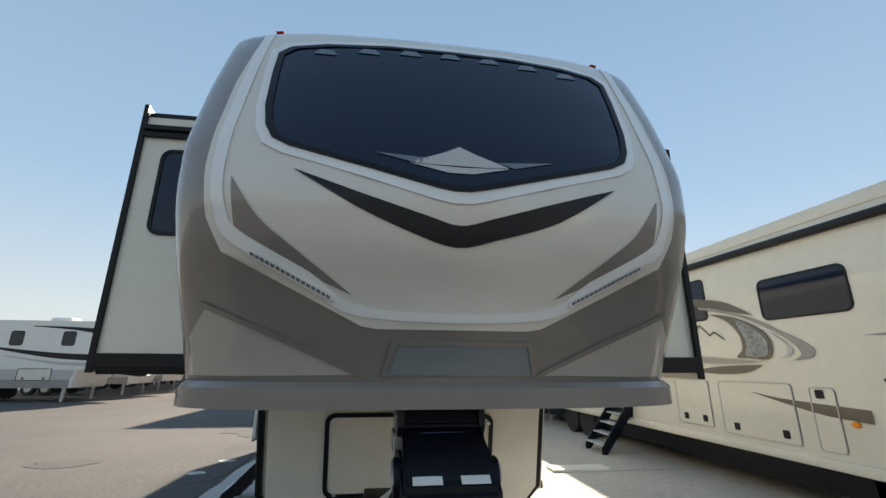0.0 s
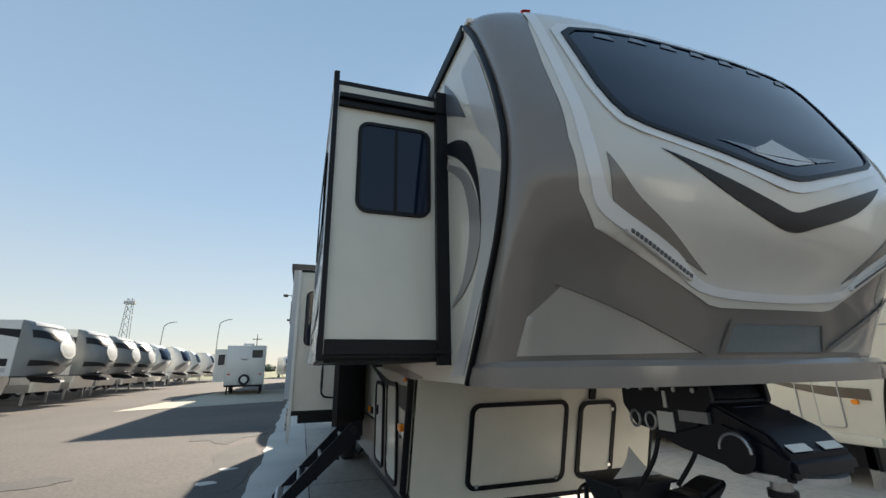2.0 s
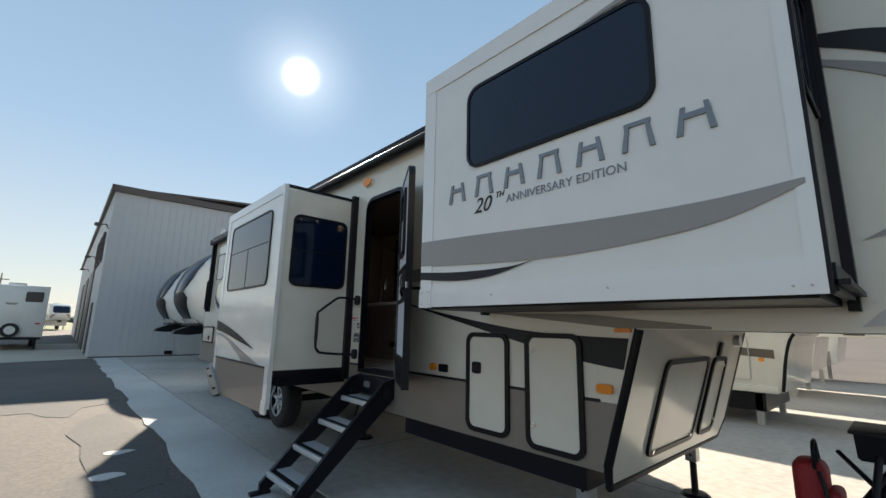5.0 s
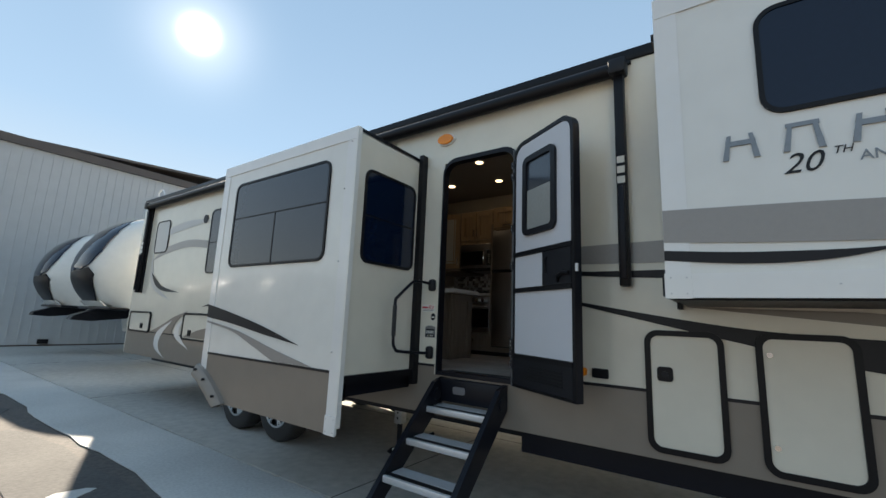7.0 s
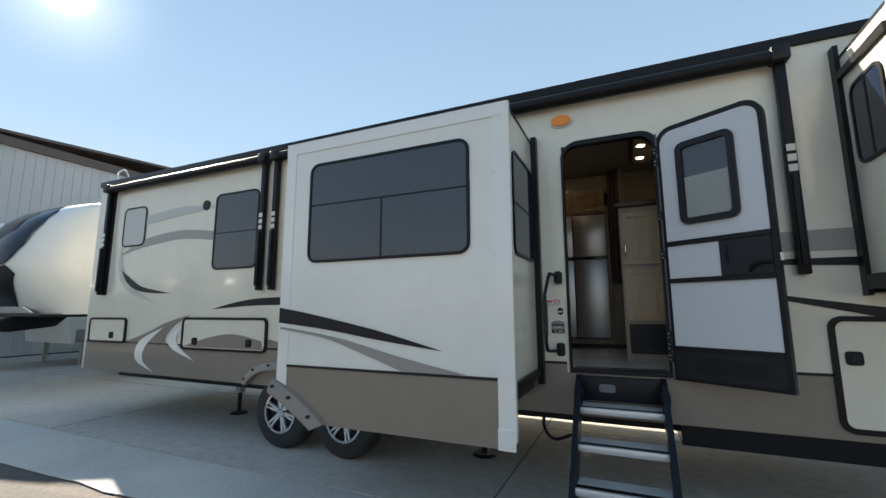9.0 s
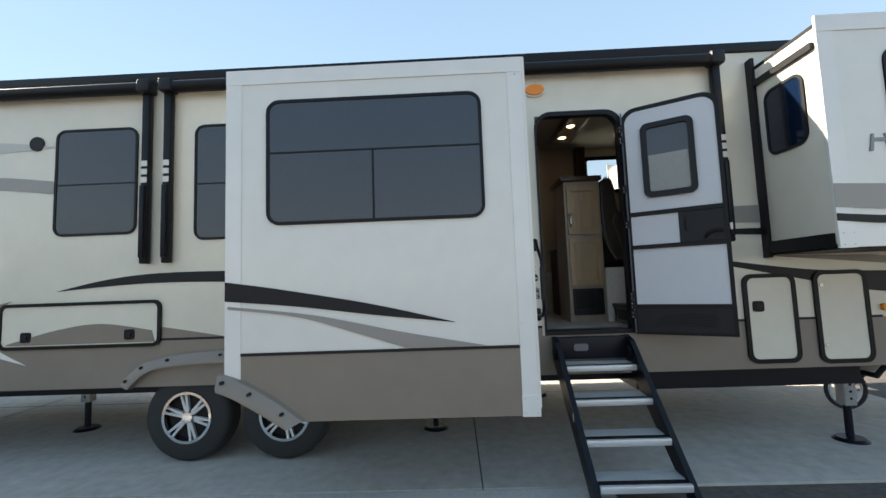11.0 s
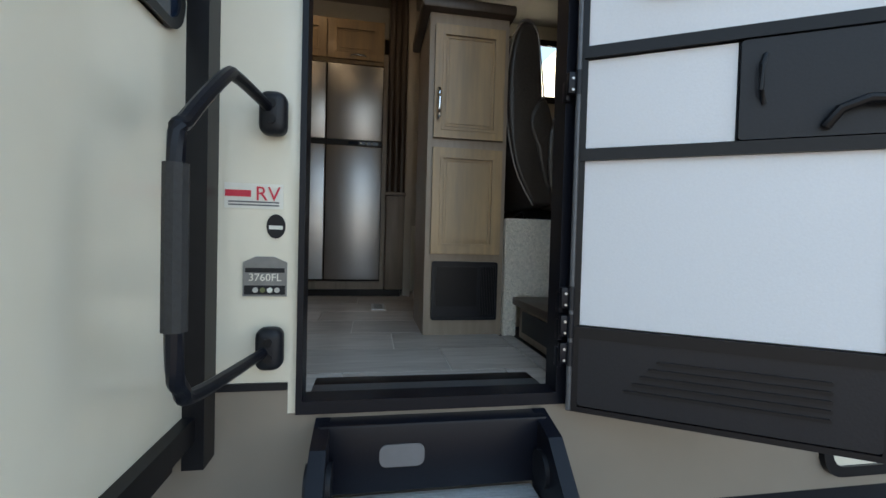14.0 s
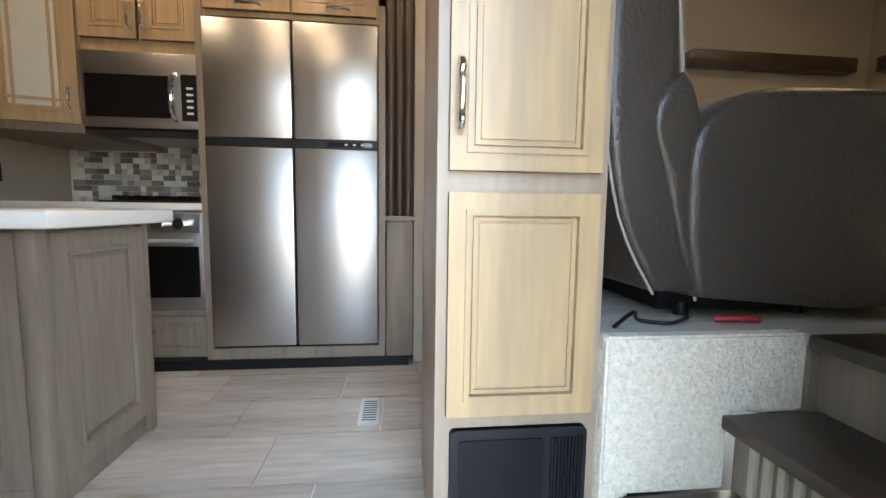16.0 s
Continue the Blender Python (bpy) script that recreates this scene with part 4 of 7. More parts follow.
def wheel(parent, x, y, r, w, name="wheel"):
    """A road wheel: tyre, five-spoke rim and hub."""
    wh = part(name, bmesh.new(), RUBBER, parent)
    bm = bmesh.new()
    prof = [(r * 0.56, -w * 0.42), (r * 0.6, -w * 0.5), (r * 0.88, -w * 0.5), (r * 0.96, -w * 0.42), (r, -w * 0.3), (r, w * 0.3), (r * 0.96, w * 0.42), (r * 0.88, w * 0.5), (r * 0.6, w * 0.5), (r * 0.56, w * 0.42)]
    prev = None
    n = 44
    loops = []
    for i in range(n):
        a = 2 * math.pi * i / n
        loops.append([bm.verts.new((x + d, y + q * math.cos(a), r + q * math.sin(a))) for q, d in prof])
    for i in range(n):
        A, B = loops[i], loops[(i + 1) % n]
        for k in range(len(prof)):
            bm.faces.new((A[k], A[(k + 1) % len(prof)], B[(k + 1) % len(prof)], B[k]))
    part("tyre", bm, RUBBER, wh, "black tyre")
    rim = ring([(y + r * 0.58 * math.cos(i * 0.1963), r + r * 0.58 * math.sin(i * 0.1963)) for i in range(32)], [(y + r * 0.52 * math.cos(i * 0.1963), r + r * 0.52 * math.sin(i * 0.1963)) for i in range(32)], on_x(x - w * 0.40), 0.03)
    part("rim", rim, CHROME, wh, "polished alloy rim")
    part("barrel", cyl((x - w * 0.28, y, r), (x + w * 0.3, y, r), r * 0.56, seg=32), BLACK, wh)
    for k in range(6):
        a = k * math.pi / 3 + 0.3
        c, s = math.cos(a), math.sin(a)
        bm = extrude_poly([(y + c * q + s * o, r + s * q - c * o) for q, o in ((0.05, 0.022), (r * 0.55, 0.034), (r * 0.55, 0.016), (0.10, 0.0), (r * 0.55, -0.016), (r * 0.55, -0.034), (0.05, -0.022))], on_x(0, 1), x - w * 0.42, x - w * 0.3)
        part("spoke", bm, ALU, wh, smooth=None)
    part("hub", cyl((x - w * 0.5, y, r), (x - w * 0.3, y, r), 0.045, 0.055, 20), CHROME, wh)
    return wh


wheel(trailer, XL + 0.14, 9.85, 0.385, 0.24)
wheel(trailer, XL + 0.14, 8.98, 0.385, 0.24)
wheel(trailer, XR - 0.14, 9.85, 0.385, 0.24)
wheel(trailer, XR - 0.14, 8.98, 0.385, 0.24)
part("axle", cyl((XL + 0.2, 9.85, 0.385), (XR - 0.2, 9.85, 0.385), 0.05), BLKMETAL, trailer)
part("axle", cyl((XL + 0.2, 8.98, 0.385), (XR - 0.2, 8.98, 0.385), 0.05), BLKMETAL, trailer)
for x in (XL + 0.45, XR - 0.45):
    part("chassis_rail", box(x - 0.04, x + 0.04, 3.95, 13.6, 0.42 + 0.1, 0.66), BLKMETAL, trailer)


def jack(parent, x, y, top=0.75):
    """A levelling jack: galvanised sleeve, ram and foot."""
    j = part("jack", box(x - 0.05, x + 0.05, y - 0.05, y + 0.05, 0.3, top, 0.008), GALV, parent, "galvanised levelling jack")
    for k in range(5):
        part("hole", cyl((x - 0.052, y, 0.36 + 0.06 * k), (x - 0.049, y, 0.36 + 0.06 * k), 0.012, seg=10), BLACK, j)
    part("ram", cyl((x, y, 0.02), (x, y, 0.35), 0.03), BLKMETAL, j)
    part("foot", cyl((x, y, 0.0), (x, y, 0.025), 0.13, 0.10, 24), BLKMETAL, j)


jack(trailer, -0.74, 4.06, 0.9)
jack(trailer, 1.2, 4.06, 0.9)
jack(trailer, -0.16, 7.7)
jack(trailer, 0.1, 11.63)
jack(trailer, 1.2, 10.72)

# ---- awnings ----
for y0, y1 in ((5.10, 9.985), (10.225, 13.42)):
    aw = part("awning", cyl((XL - 0.075, y0, 3.365), (XL - 0.075, y1, 3.365), 0.055, seg=18), BLACK, trailer, "rolled black awning")
    part("rail", box(XL - 0.03, XL, y0 - 0.1, y1, 3.42, 3.445), BLACK, aw)
    for y, e in ((y0 - 0.02, -1), (y1 + 0.02, 1)):
        part("arm", box(XL - 0.085, XL - 0.02, y - 0.035, y + 0.035, 1.75, 3.36, 0.012), BLACK, aw)
        part("arm_cap", box(XL - 0.14, XL - 0.01, y - 0.06, y + 0.06, 3.31, 3.43, 0.02), DARKIN, aw)
        part("strut", box(XL - 0.115, XL - 0.085, y - 0.022, y + 0.022, 1.8, 2.45, 0.008), BLKMETAL, aw)
        for k in range(3):
            part("label_tag", box(XL - 0.089, XL - 0.084, y - 0.026, y + 0.026, 2.48 + 0.075 * k, 2.53 + 0.075 * k), PAPER, aw)
part("wall_strip", box(XL - 0.03, XL, 13.36, 13.44, 1.75, 3.4), BLACK, wall_l)

# ---- door leaf, frame, steps, grab handle ----
jamb_o = [(DOOR_Y0 - 0.045, DOOR_Z0 - 0.03), (DOOR_Y1 + 0.045, DOOR_Z0 - 0.03)]


def arch(y0, y1, z0, z1, r):
    pts = [(y0, z0), (y1, z0)]
    for cu, a0 in ((y1 - r, 0), (y0 + r, 90)):
        for i in range(7):
            a = radians(a0 + 15 * i)
            pts.append((cu + r * math.cos(a), z1 - r + r * math.sin(a)))
    return pts


door_frame = part("door_frame", ring(arch(DOOR_Y0 - 0.045, DOOR_Y1 + 0.008, 1.0, 2.985, 0.15), arch(DOOR_Y0 + 0.002, DOOR_Y1 - 0.008, 1.035, 2.945, 0.12), on_x(XL + 0.06), 0.075), BLKMETAL, trailer, "black aluminium door frame")
HX, HY = -0.955, 5.925
ld = Vector((-0.375, -0.62)).normalized()
ln = Vector((ld.y, -ld.x))


def leaf(u, v, d):
    """u along the leaf from its hinge, v height, d off its inner face."""
    return Vector((HX + ld.x * u + ln.x * d, HY + ld.y * u + ln.y * d, v))


door = part("entry_door", sheet(arch(0.0, 0.725, 0.995, 2.945, 0.12), lambda u, v, d: leaf(u, v, -d), 0.045), BLKMETAL, trailer, "open white-lined entry door in black frame", smooth=None)
part("door_edge", ring(arch(0.0, 0.725, 0.995, 2.945, 0.12), arch(0.03, 0.695, 1.01, 2.915, 0.10), leaf, 0.012), BLACK, door)
for z0, z1, u1 in ((2.03, 2.91, 0.695), (1.245, 1.71, 0.695), (1.745, 1.99, 0.385)):
    pl = arch(0.03, u1, z0, z1, 0.10) if z1 > 2.5 else [(0.03, z0), (u1, z0), (u1, z1), (0.03, z1)]
    part("lining", sheet(pl, leaf, 0.006), DOORIN, door, "white door lining", smooth=None)
part("kick_plate", sheet(rounded(0.03, 0.695, 1.015, 1.215, 0.01), leaf, 0.014), DARKIN, door, smooth=None)
for k in range(5):
    part("rib", sheet(rounded(0.15 + 0.02 * k, 0.6, 1.07 + 0.022 * k, 1.079 + 0.022 * k, 0.004), leaf, 0.019), BLACK, door, smooth=None)
for z in (1.225, 1.725, 2.01):
    part("crossbar", sheet([(0.02, z - 0.016), (0.70, z - 0.016), (0.70, z + 0.016), (0.02, z + 0.016)], leaf, 0.02), BLACK, door, smooth=None)
lp = part("latch_panel", sheet(rounded(0.39, 0.692, 1.745, 1.99, 0.008), leaf, 0.016), DARKIN, door, "black latch panel", smooth=None)
part("pull", tube([leaf(0.44, 1.83, 0.018), leaf(0.43, 1.86, 0.03), leaf(0.43, 1.92, 0.03), leaf(0.44, 1.95, 0.018)], 0.006), BLACK, lp)
part("lever", tube([leaf(0.56, 1.765, 0.02), leaf(0.58, 1.80, 0.035), leaf(0.63, 1.82, 0.035), leaf(0.685, 1.815, 0.03)], 0.012), BLACK, lp, "curved black lever")
dw = part("door_window", sheet(rounded(0.15, 0.545, 2.14, 2.78, 0.06), leaf, 0.012), SCREEN, door, "frosted door window", smooth=None)
part("frame", ring(rounded(0.15, 0.545, 2.14, 2.78, 0.06), rounded(0.195, 0.50, 2.185, 2.735, 0.03), leaf, 0.03), DARKIN, dw)
part("shade", sheet([(0.20, 2.19), (0.495, 2.19), (0.495, 2.50), (0.20, 2.50)], leaf, 0.016), mat("frosted_shade", (0.30, 0.31, 0.29), 0.5, vary=0.08), dw, smooth=None)
for z in (1.16, 1.24, 1.32, 1.93, 2.24, 2.68, 2.78):
    hg = part("hinge", box(HX - 0.012, HX + 0.006, HY - 0.004, HY + 0.03, z - 0.03, z + 0.03, 0.003), BLKMETAL, door)
    part("knuckle", cyl((HX - 0.014, HY + 0.002, z - 0.034), (HX - 0.014, HY + 0.002, z + 0.034), 0.009, seg=12), DARKIN, hg)
    part("hinge_leaf", box(HX + 0.007, HX + 0.035, HY + 0.012, HY + 0.028, z - 0.045, z + 0.012, 0.003), BLKMETAL, hg)
    for k in (-0.02, 0.012):
        part("screw", cyl((HX - 0.015, HY + 0.018, z + k), (HX - 0.011, HY + 0.018, z + k), 0.004, seg=8), GALV, hg)
part("hinge_rail", tube([leaf(0.006, 1.0, 0.014), leaf(0.006, 2.92, 0.014)], 0.007, 8), SILL, door)
part("lock_bolt", box(HX + ld.x * 0.73 - 0.012, HX + ld.x * 0.73 + 0.006, HY + ld.y * 0.73 - 0.012, HY + ld.y * 0.73 + 0.006, 1.82, 1.87), GALV, door)

steps = part("entry_steps", box(XL - 0.06, XL + 0.02, 5.99, 6.62, 0.80, 0.985, 0.008), BLKMETAL, trailer, "folding black entry steps with silver treads")
for y in (6.0, 6.61):
    part("stringer", extrude_poly([(-0.93, 0.99), (-1.05, 0.96), (-1.92, 0.09), (-1.92, 0.02), (-1.84, 0.02), (-0.93, 0.80)], lambda u, v, d: Vector((u, d, v)), y - 0.02, y + 0.02), BLKMETAL, steps, "black side rail", smooth=None)
    part("foot", box(-2.0, -1.82, y - 0.035, y + 0.035, 0.0, 0.025, 0.006), BLKMETAL, steps)
    part("hinge_cover", cyl((-1.02, y - 0.032, 0.86), (-1.02, y + 0.032, 0.86), 0.05), DARKIN, steps)
for x, z in ((-1.13, 0.775), (-1.37, 0.575), (-1.61, 0.375), (-1.84, 0.18)):
    tr = part("tread", box(x - 0.03, x + 0.19, 6.02, 6.59, z - 0.035, z, 0.004), BLKMETAL, steps)
    part("nosing", box(x - 0.036, x - 0.005, 6.02, 6.59, z - 0.04, z + 0.006, 0.006), ALU, tr, "silver ribbed nosing")
    part("grip_strip", box(x + 0.0, x + 0.05, 6.025, 6.585, z, z + 0.003), BLACK, tr)
    for k in range(8):
        part("rib", box(x + 0.056 + 0.016 * k, x + 0.068 + 0.016 * k, 6.025, 6.585, z, z + 0.005), ALU, tr)
part("step_label", box(-1.50, -1.49, 6.633, 6.636, 0.46, 0.52), PAPER, steps)
part("rear_panel", box(XL - 0.03, XL, 6.03, 6.58, 0.80, 0.97), DARKIN, steps)
part("badge", sheet(rounded(6.34, 6.46, 0.87, 0.93, 0.02), on_x(XL - 0.061), 0.003), INK, steps)

hb = part("grab_handle", tube(smooth_line([(XL - 0.03, 6.745, 1.785), (XL - 0.08, 6.76, 1.80), (XL - 0.22, 6.778, 1.805), (XL - 0.28, 6.78, 1.785), (XL - 0.45, 6.78, 1.655), (XL - 0.485, 6.78, 1.60), (XL - 0.485, 6.78, 1.30), (XL - 0.46, 6.78, 1.235), (XL - 0.40, 6.78, 1.205), (XL - 0.08, 6.76, 1.18), (XL - 0.03, 6.745, 1.185)], 5), 0.013), BLKMETAL, trailer, "black folding grab handle")
part("grip", tube([(XL - 0.485, 6.78, 1.33), (XL - 0.485, 6.78, 1.58)], 0.018), RUBBER, hb)
for z in (1.785, 1.185):
    bk = part("bracket", box(XL - 0.06, XL, 6.712, 6.78, z - 0.055, z + 0.055, 0.024, 4), DARKIN, hb)
    for k in (-0.02, 0.02):
        part("bolt", cyl((XL - 0.064, 6.745, z + k), (XL - 0.058, 6.745, z + k), 0.011, seg=12), BLACK, bk)
# stickers by the door
st = part("sticker", sheet([(6.725, 1.545), (6.87, 1.545), (6.87, 1.61), (6.725, 1.61)], L, 0.002), PAPER, wall_l, "white dealer sticker with red print", smooth=None)
fl = lambda y, z: Matrix.Translation((0, y, z)) @ Matrix(((0, 0, -1, XL - 0.003), (-1, 0, 0, 0), (0, 1, 0, 0), (0, 0, 0, 1)))
words("RV", 0.052, fl(6.795, 1.567), STICKER, st)
part("print", sheet([(6.805, 1.575), (6.868, 1.575), (6.868, 1.592), (6.805, 1.592)], L, 0.0035), STICKER, st, smooth=None)
for z in (1.552, 1.560):
    part("print", sheet([(6.735, z), (6.86, z), (6.86, z + 0.004), (6.735, z + 0.004)], L, 0.003), INK, st, smooth=None)
ov = part("badge", sheet([(6.742 + 0.024 * math.cos(i * 0.3142), 1.50 + 0.032 * math.sin(i * 0.3142)) for i in range(20)], L, 0.003), CHAR, wall_l, "oval grey badge", smooth=None)
part("print", sheet([(6.725, 1.492), (6.759, 1.492), (6.759, 1.502), (6.725, 1.502)], L, 0.0045), PAPER, ov, smooth=None)
pl = part("model_plate", sheet([(6.712, 1.315), (6.822, 1.315), (6.822, 1.405), (6.79, 1.42), (6.745, 1.42), (6.712, 1.405)], L, 0.004), EMBLEM, wall_l, "silver model plate with mountain relief", smooth=None)
words("3760FL", 0.028, Matrix.Translation((-0.002, 0, 0)) @ fl(6.808, 1.356), PAPER, pl)
part("print", sheet([(6.718, 1.378), (6.816, 1.378), (6.816, 1.390), (6.718, 1.390)], L, 0.0055), DARKIN, pl, smooth=None)
part("print", sheet([(6.716, 1.320), (6.818, 1.320), (6.818, 1.344), (6.716, 1.344)], L, 0.0055), DARKIN, pl, smooth=None)
for k in range(4):
    part("print", cyl((XL - 0.008, 6.79 - 0.018 * k, 1.332), (XL - 0.0054, 6.79 - 0.018 * k, 1.332), 0.007, seg=10), (LGREY, GRASS, PAPER, LGREY)[k], pl)

# ---- pin box under the overhang ----
pin = part("pin_box", extrude_poly([(2.5, 1.51), (2.0, 1.51), (1.97, 1.42), (1.74, 1.32), (1.67, 1.24), (1.67, 1.15), (1.95, 1.16), (2.2, 1.2), (2.42, 1.28)], on_x(0, 1), 0.10, 0.45, 0.012), BLKMETAL, trailer, "black hitch pin box")
for x in (0.095, 0.455):
    part("side_plate", extrude_poly([(2.52, 1.508), (1.96, 1.508), (1.95, 1.42), (2.04, 1.31), (2.24, 1.25), (2.44, 1.28), (2.52, 1.38)], on_x(0, 1), x - 0.014, x + 0.014, 0.004), BLKMETAL, pin, smooth=None)
    for y, z in ((2.03, 1.47), (2.14, 1.47), (2.25, 1.47), (2.36, 1.47), (2.46, 1.47)):
        part("bolt", cyl((x - 0.026, y, z), (x + 0.026, y, z), 0.013, seg=8), GALV, pin)
    sg = -1 if x < 0.27 else 1
    for y in (2.43, 2.32):
        part("air_port", tube([(x + sg * 0.018, y + 0.035 * math.cos(a), 1.31 + 0.04 * math.sin(a)) for a in [i * math.pi / 8 for i in range(17)]], 0.008, 6), GALV, pin)
    part("ear", cyl((x - 0.03, 1.86, 1.235), (x + 0.03, 1.86, 1.235), 0.085, 0.08, 28), BLKMETAL, pin)
    part("ear_rim", tube([(x + sg * 0.032, 1.86 + 0.07 * math.cos(a), 1.235 + 0.07 * math.sin(a)) for a in [i * math.pi / 12 for i in range(13)]], 0.007, 6), GALV, pin)
    part("name_tape", box(x - 0.0155, x + 0.0155, 1.98, 2.14, 1.325, 1.375), EMBLEM, pin)
part("hood", extrude_poly([(1.95, 1.36), (1.72, 1.285), (1.655, 1.24), (1.645, 1.17), (1.95, 1.17)], on_x(0, 1), 0.088, 0.462, 0.02), BLKMETAL, pin, "moulded black hitch head")
for a, b in ((0.13, 0.24), (0.31, 0.42)):
    part("warning_label", extrude_poly([(1.70, 1.277), (1.70, 1.281), (1.672, 1.262), (1.672, 1.258)], on_x(0, 1), a, b), PAPER, pin, smooth=None)
part("warning_label", box(0.074, 0.0805, 2.17, 2.27, 1.27, 1.36), PAPER, pin)
part("warning_label", box(0.074, 0.0805, 2.2, 2.22, 1.38, 1.46), PAPER, pin)
part("brand_shield", sheet([(0.18, 1.40), (0.37, 1.40), (0.35, 1.36), (0.275, 1.335), (0.20, 1.36)], lambda u, v, d: Vector((u, 1.945 - (1.40 - v) * 0.1 - d - 0.02, v)), 0.004), mat("navy_decal", (0.03, 0.07, 0.2), 0.4, vary=0.1), pin, smooth=None)
part("kingpin", cyl((0.275, 1.85, 1.05), (0.275, 1.85, 1.2), 0.04), GALV, pin)
part("kingpin_plate", cyl((0.275, 1.82, 1.145), (0.275, 1.82, 1.168), 0.2, seg=36), GALV, pin)
part("kingpin_foot", cyl((0.275, 1.85, 1.045), (0.275, 1.85, 1.075), 0.055, seg=24), DARKIN, pin)

# ---- interior ----
XI, XO = XL + 0.05, XR - 0.05
floor = tagged(part("floor", box(XI, XR + 0.45, 5.88, 9.9, 1.0, 1.022), GROUT), "grey-brown wood-look tile floor with pale joints", "floor", kind="structure")
tagged(part("floor_landing", box(XI, -0.18, 5.82, 5.879, 1.0, 1.027), PLANK), "strip of floor by the stairs", "floor", kind="structure")
upper = tagged(part("floor_upper", extrude_poly([(-0.17, 5.87), (-0.17, 5.36), (XI, 5.36), (XI, 2.5), (XO, 2.5), (XO, 5.87)], on_z(0), 1.55, 1.583), PLANK), "raised living-room floor", "floor", kind="structure")
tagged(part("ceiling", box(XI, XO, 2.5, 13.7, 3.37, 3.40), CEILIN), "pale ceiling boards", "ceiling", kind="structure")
tagged(part("wall_front", box(XI, XO, 3.28, 3.32, 1.583, 3.37), WALLIN), "cream partition wall", "wall", kind="structure")
tagged(part("wall_rear", box(XI, XO + 0.5, 9.9, 9.95, 1.0, 3.37), WALLIN), "cream partition wall", "wall", kind="structure")
tagged(part("wall_lining_east", box(XO - 0.01, XO - 0.001, 5.5, 6.24, 1.583, 3.37), WALLIN), "cream wallboard", "wall", kind="structure")
tagged(part("wall_lining_east", box(XO - 0.01, XO - 0.001, 3.32, 4.7, 1.583, 3.37), WALLIN), "cream wallboard", "wall", kind="structure")
tagged(part("wall_lining_east", box(XO - 0.01, XO - 0.001, 4.7, 5.5, 1.583, 2.71), WALLIN), "cream wallboard", "wall", kind="structure")
tagged(part("wall_lining_west", box(XI + 0.001, XI + 0.01, 6.75, 9.9, 1.022, 3.37), WALLIN), "cream wallboard", "wall", kind="structure")
tagged(part("wall_slide", box(XR + 0.42, XR + 0.44, 6.25, 9.85, 1.022, 3.11), WALLIN), "cream slide-out back wall", "wall", kind="structure")
tagged(part("wall_slide", box(1.2, XR + 0.42, 8.42, 8.46, 1.022, 3.11), WALLIN), "cream end wall of the kitchen", "wall", kind="structure")
tagged(part("wall_nib", box(1.18, XO, 6.19, 6.245, 1.022, 3.37), WALLIN), "pale wall end beside the refrigerator", "wall", kind="structure")
pane = tagged(part("window_1", box(XR - 0.03, XR - 0.022, 4.70, 5.5, 2.72, 3.22), clear_glass("window_pane", (0.75, 0.8, 0.82))), "small window over the sofa", "window", kind="structure")
part("window_frame", ring(rounded(4.68, 5.52, 2.70, 3.24, 0.06), rounded(4.73, 5.47, 2.75, 3.19, 0.04), on_x(XO - 0.012), 0.02), BLACK, pane)
for y0, y1 in ((3.5, 4.6),):
    tagged(part("valance", box(XO - 0.10, XO - 0.012, y0, y1, 2.74, 2.83, 0.008), ESPRESSO), "dark wood window valance", "valance")
tagged(part("valance", box(0.3, 1.33, 3.322, 3.40, 2.74, 2.83, 0.008), ESPRESSO), "dark wood wall valance", "valance")
tagged(part("trim_post", box(XO - 0.14, XO - 0.012, 5.52, 5.66, 1.583, 3.36, 0.015), ESPRESSO), "dark brown wood post", "trim", kind="structure")


def panel_door(parent, place, u0, u1, v0, v1, mt, handle=None, name="door", rail=0.05, glass=False):
    """A raised-panel cabinet door."""
    d = part(name, sheet([(u0, v0), (u1, v0), (u1, v1), (u0, v1)], place, 0.012), mt, parent, smooth=None)
    rc = lambda k: [(u0 + k, v0 + k), (u1 - k, v0 + k), (u1 - k, v1 - k), (u0 + k, v1 - k)]
    part("rail", ring(rc(0), rc(rail), place, 0.022), mt, d, smooth=None)
    part("moulding", ring(rc(rail), rc(rail + 0.012), place, 0.027), mt, d, smooth=None)
    part("moulding", ring(rc(rail + 0.017), rc(rail + 0.024), place, 0.018), mt, d, smooth=None)
    if glass:
        part("pane", sheet(rc(rail + 0.024), place, 0.016), mat("frosted_glass", (0.5, 0.52, 0.5), 0.3, vary=0.05), d, smooth=None)
        for u in (u0 + rail + 0.045, u1 - rail - 0.045):
            part("muntin", sheet([(u - 0.006, v0 + rail), (u + 0.006, v0 + rail), (u + 0.006, v1 - rail), (u - 0.006, v1 - rail)], place, 0.022), mt, d, smooth=None)
        part("muntin", sheet([(u0 + rail, v0 + rail + 0.05), (u1 - rail, v0 + rail + 0.05), (u1 - rail, v0 + rail + 0.062), (u0 + rail, v0 + rail + 0.062)], place, 0.0225), mt, d, smooth=None)
    else:
        part("field", sheet(rc(rail + 0.03), place, 0.017), mt, d, smooth=None)
    if handle:
        (a, b), (c, e) = handle
        pts = [place(a, b, 0.02), place(a + (c - a) * 0.12, b + (e - b) * 0.12, 0.05), place((a + c) / 2, (b + e) / 2, 0.056), place(a + (c - a) * 0.88, b + (e - b) * 0.88, 0.05), place(c, e, 0.02)]
        part("handle", tube(smooth_line(pts, 4), 0.007), CHROME, d, "curved chrome handle")
    return d


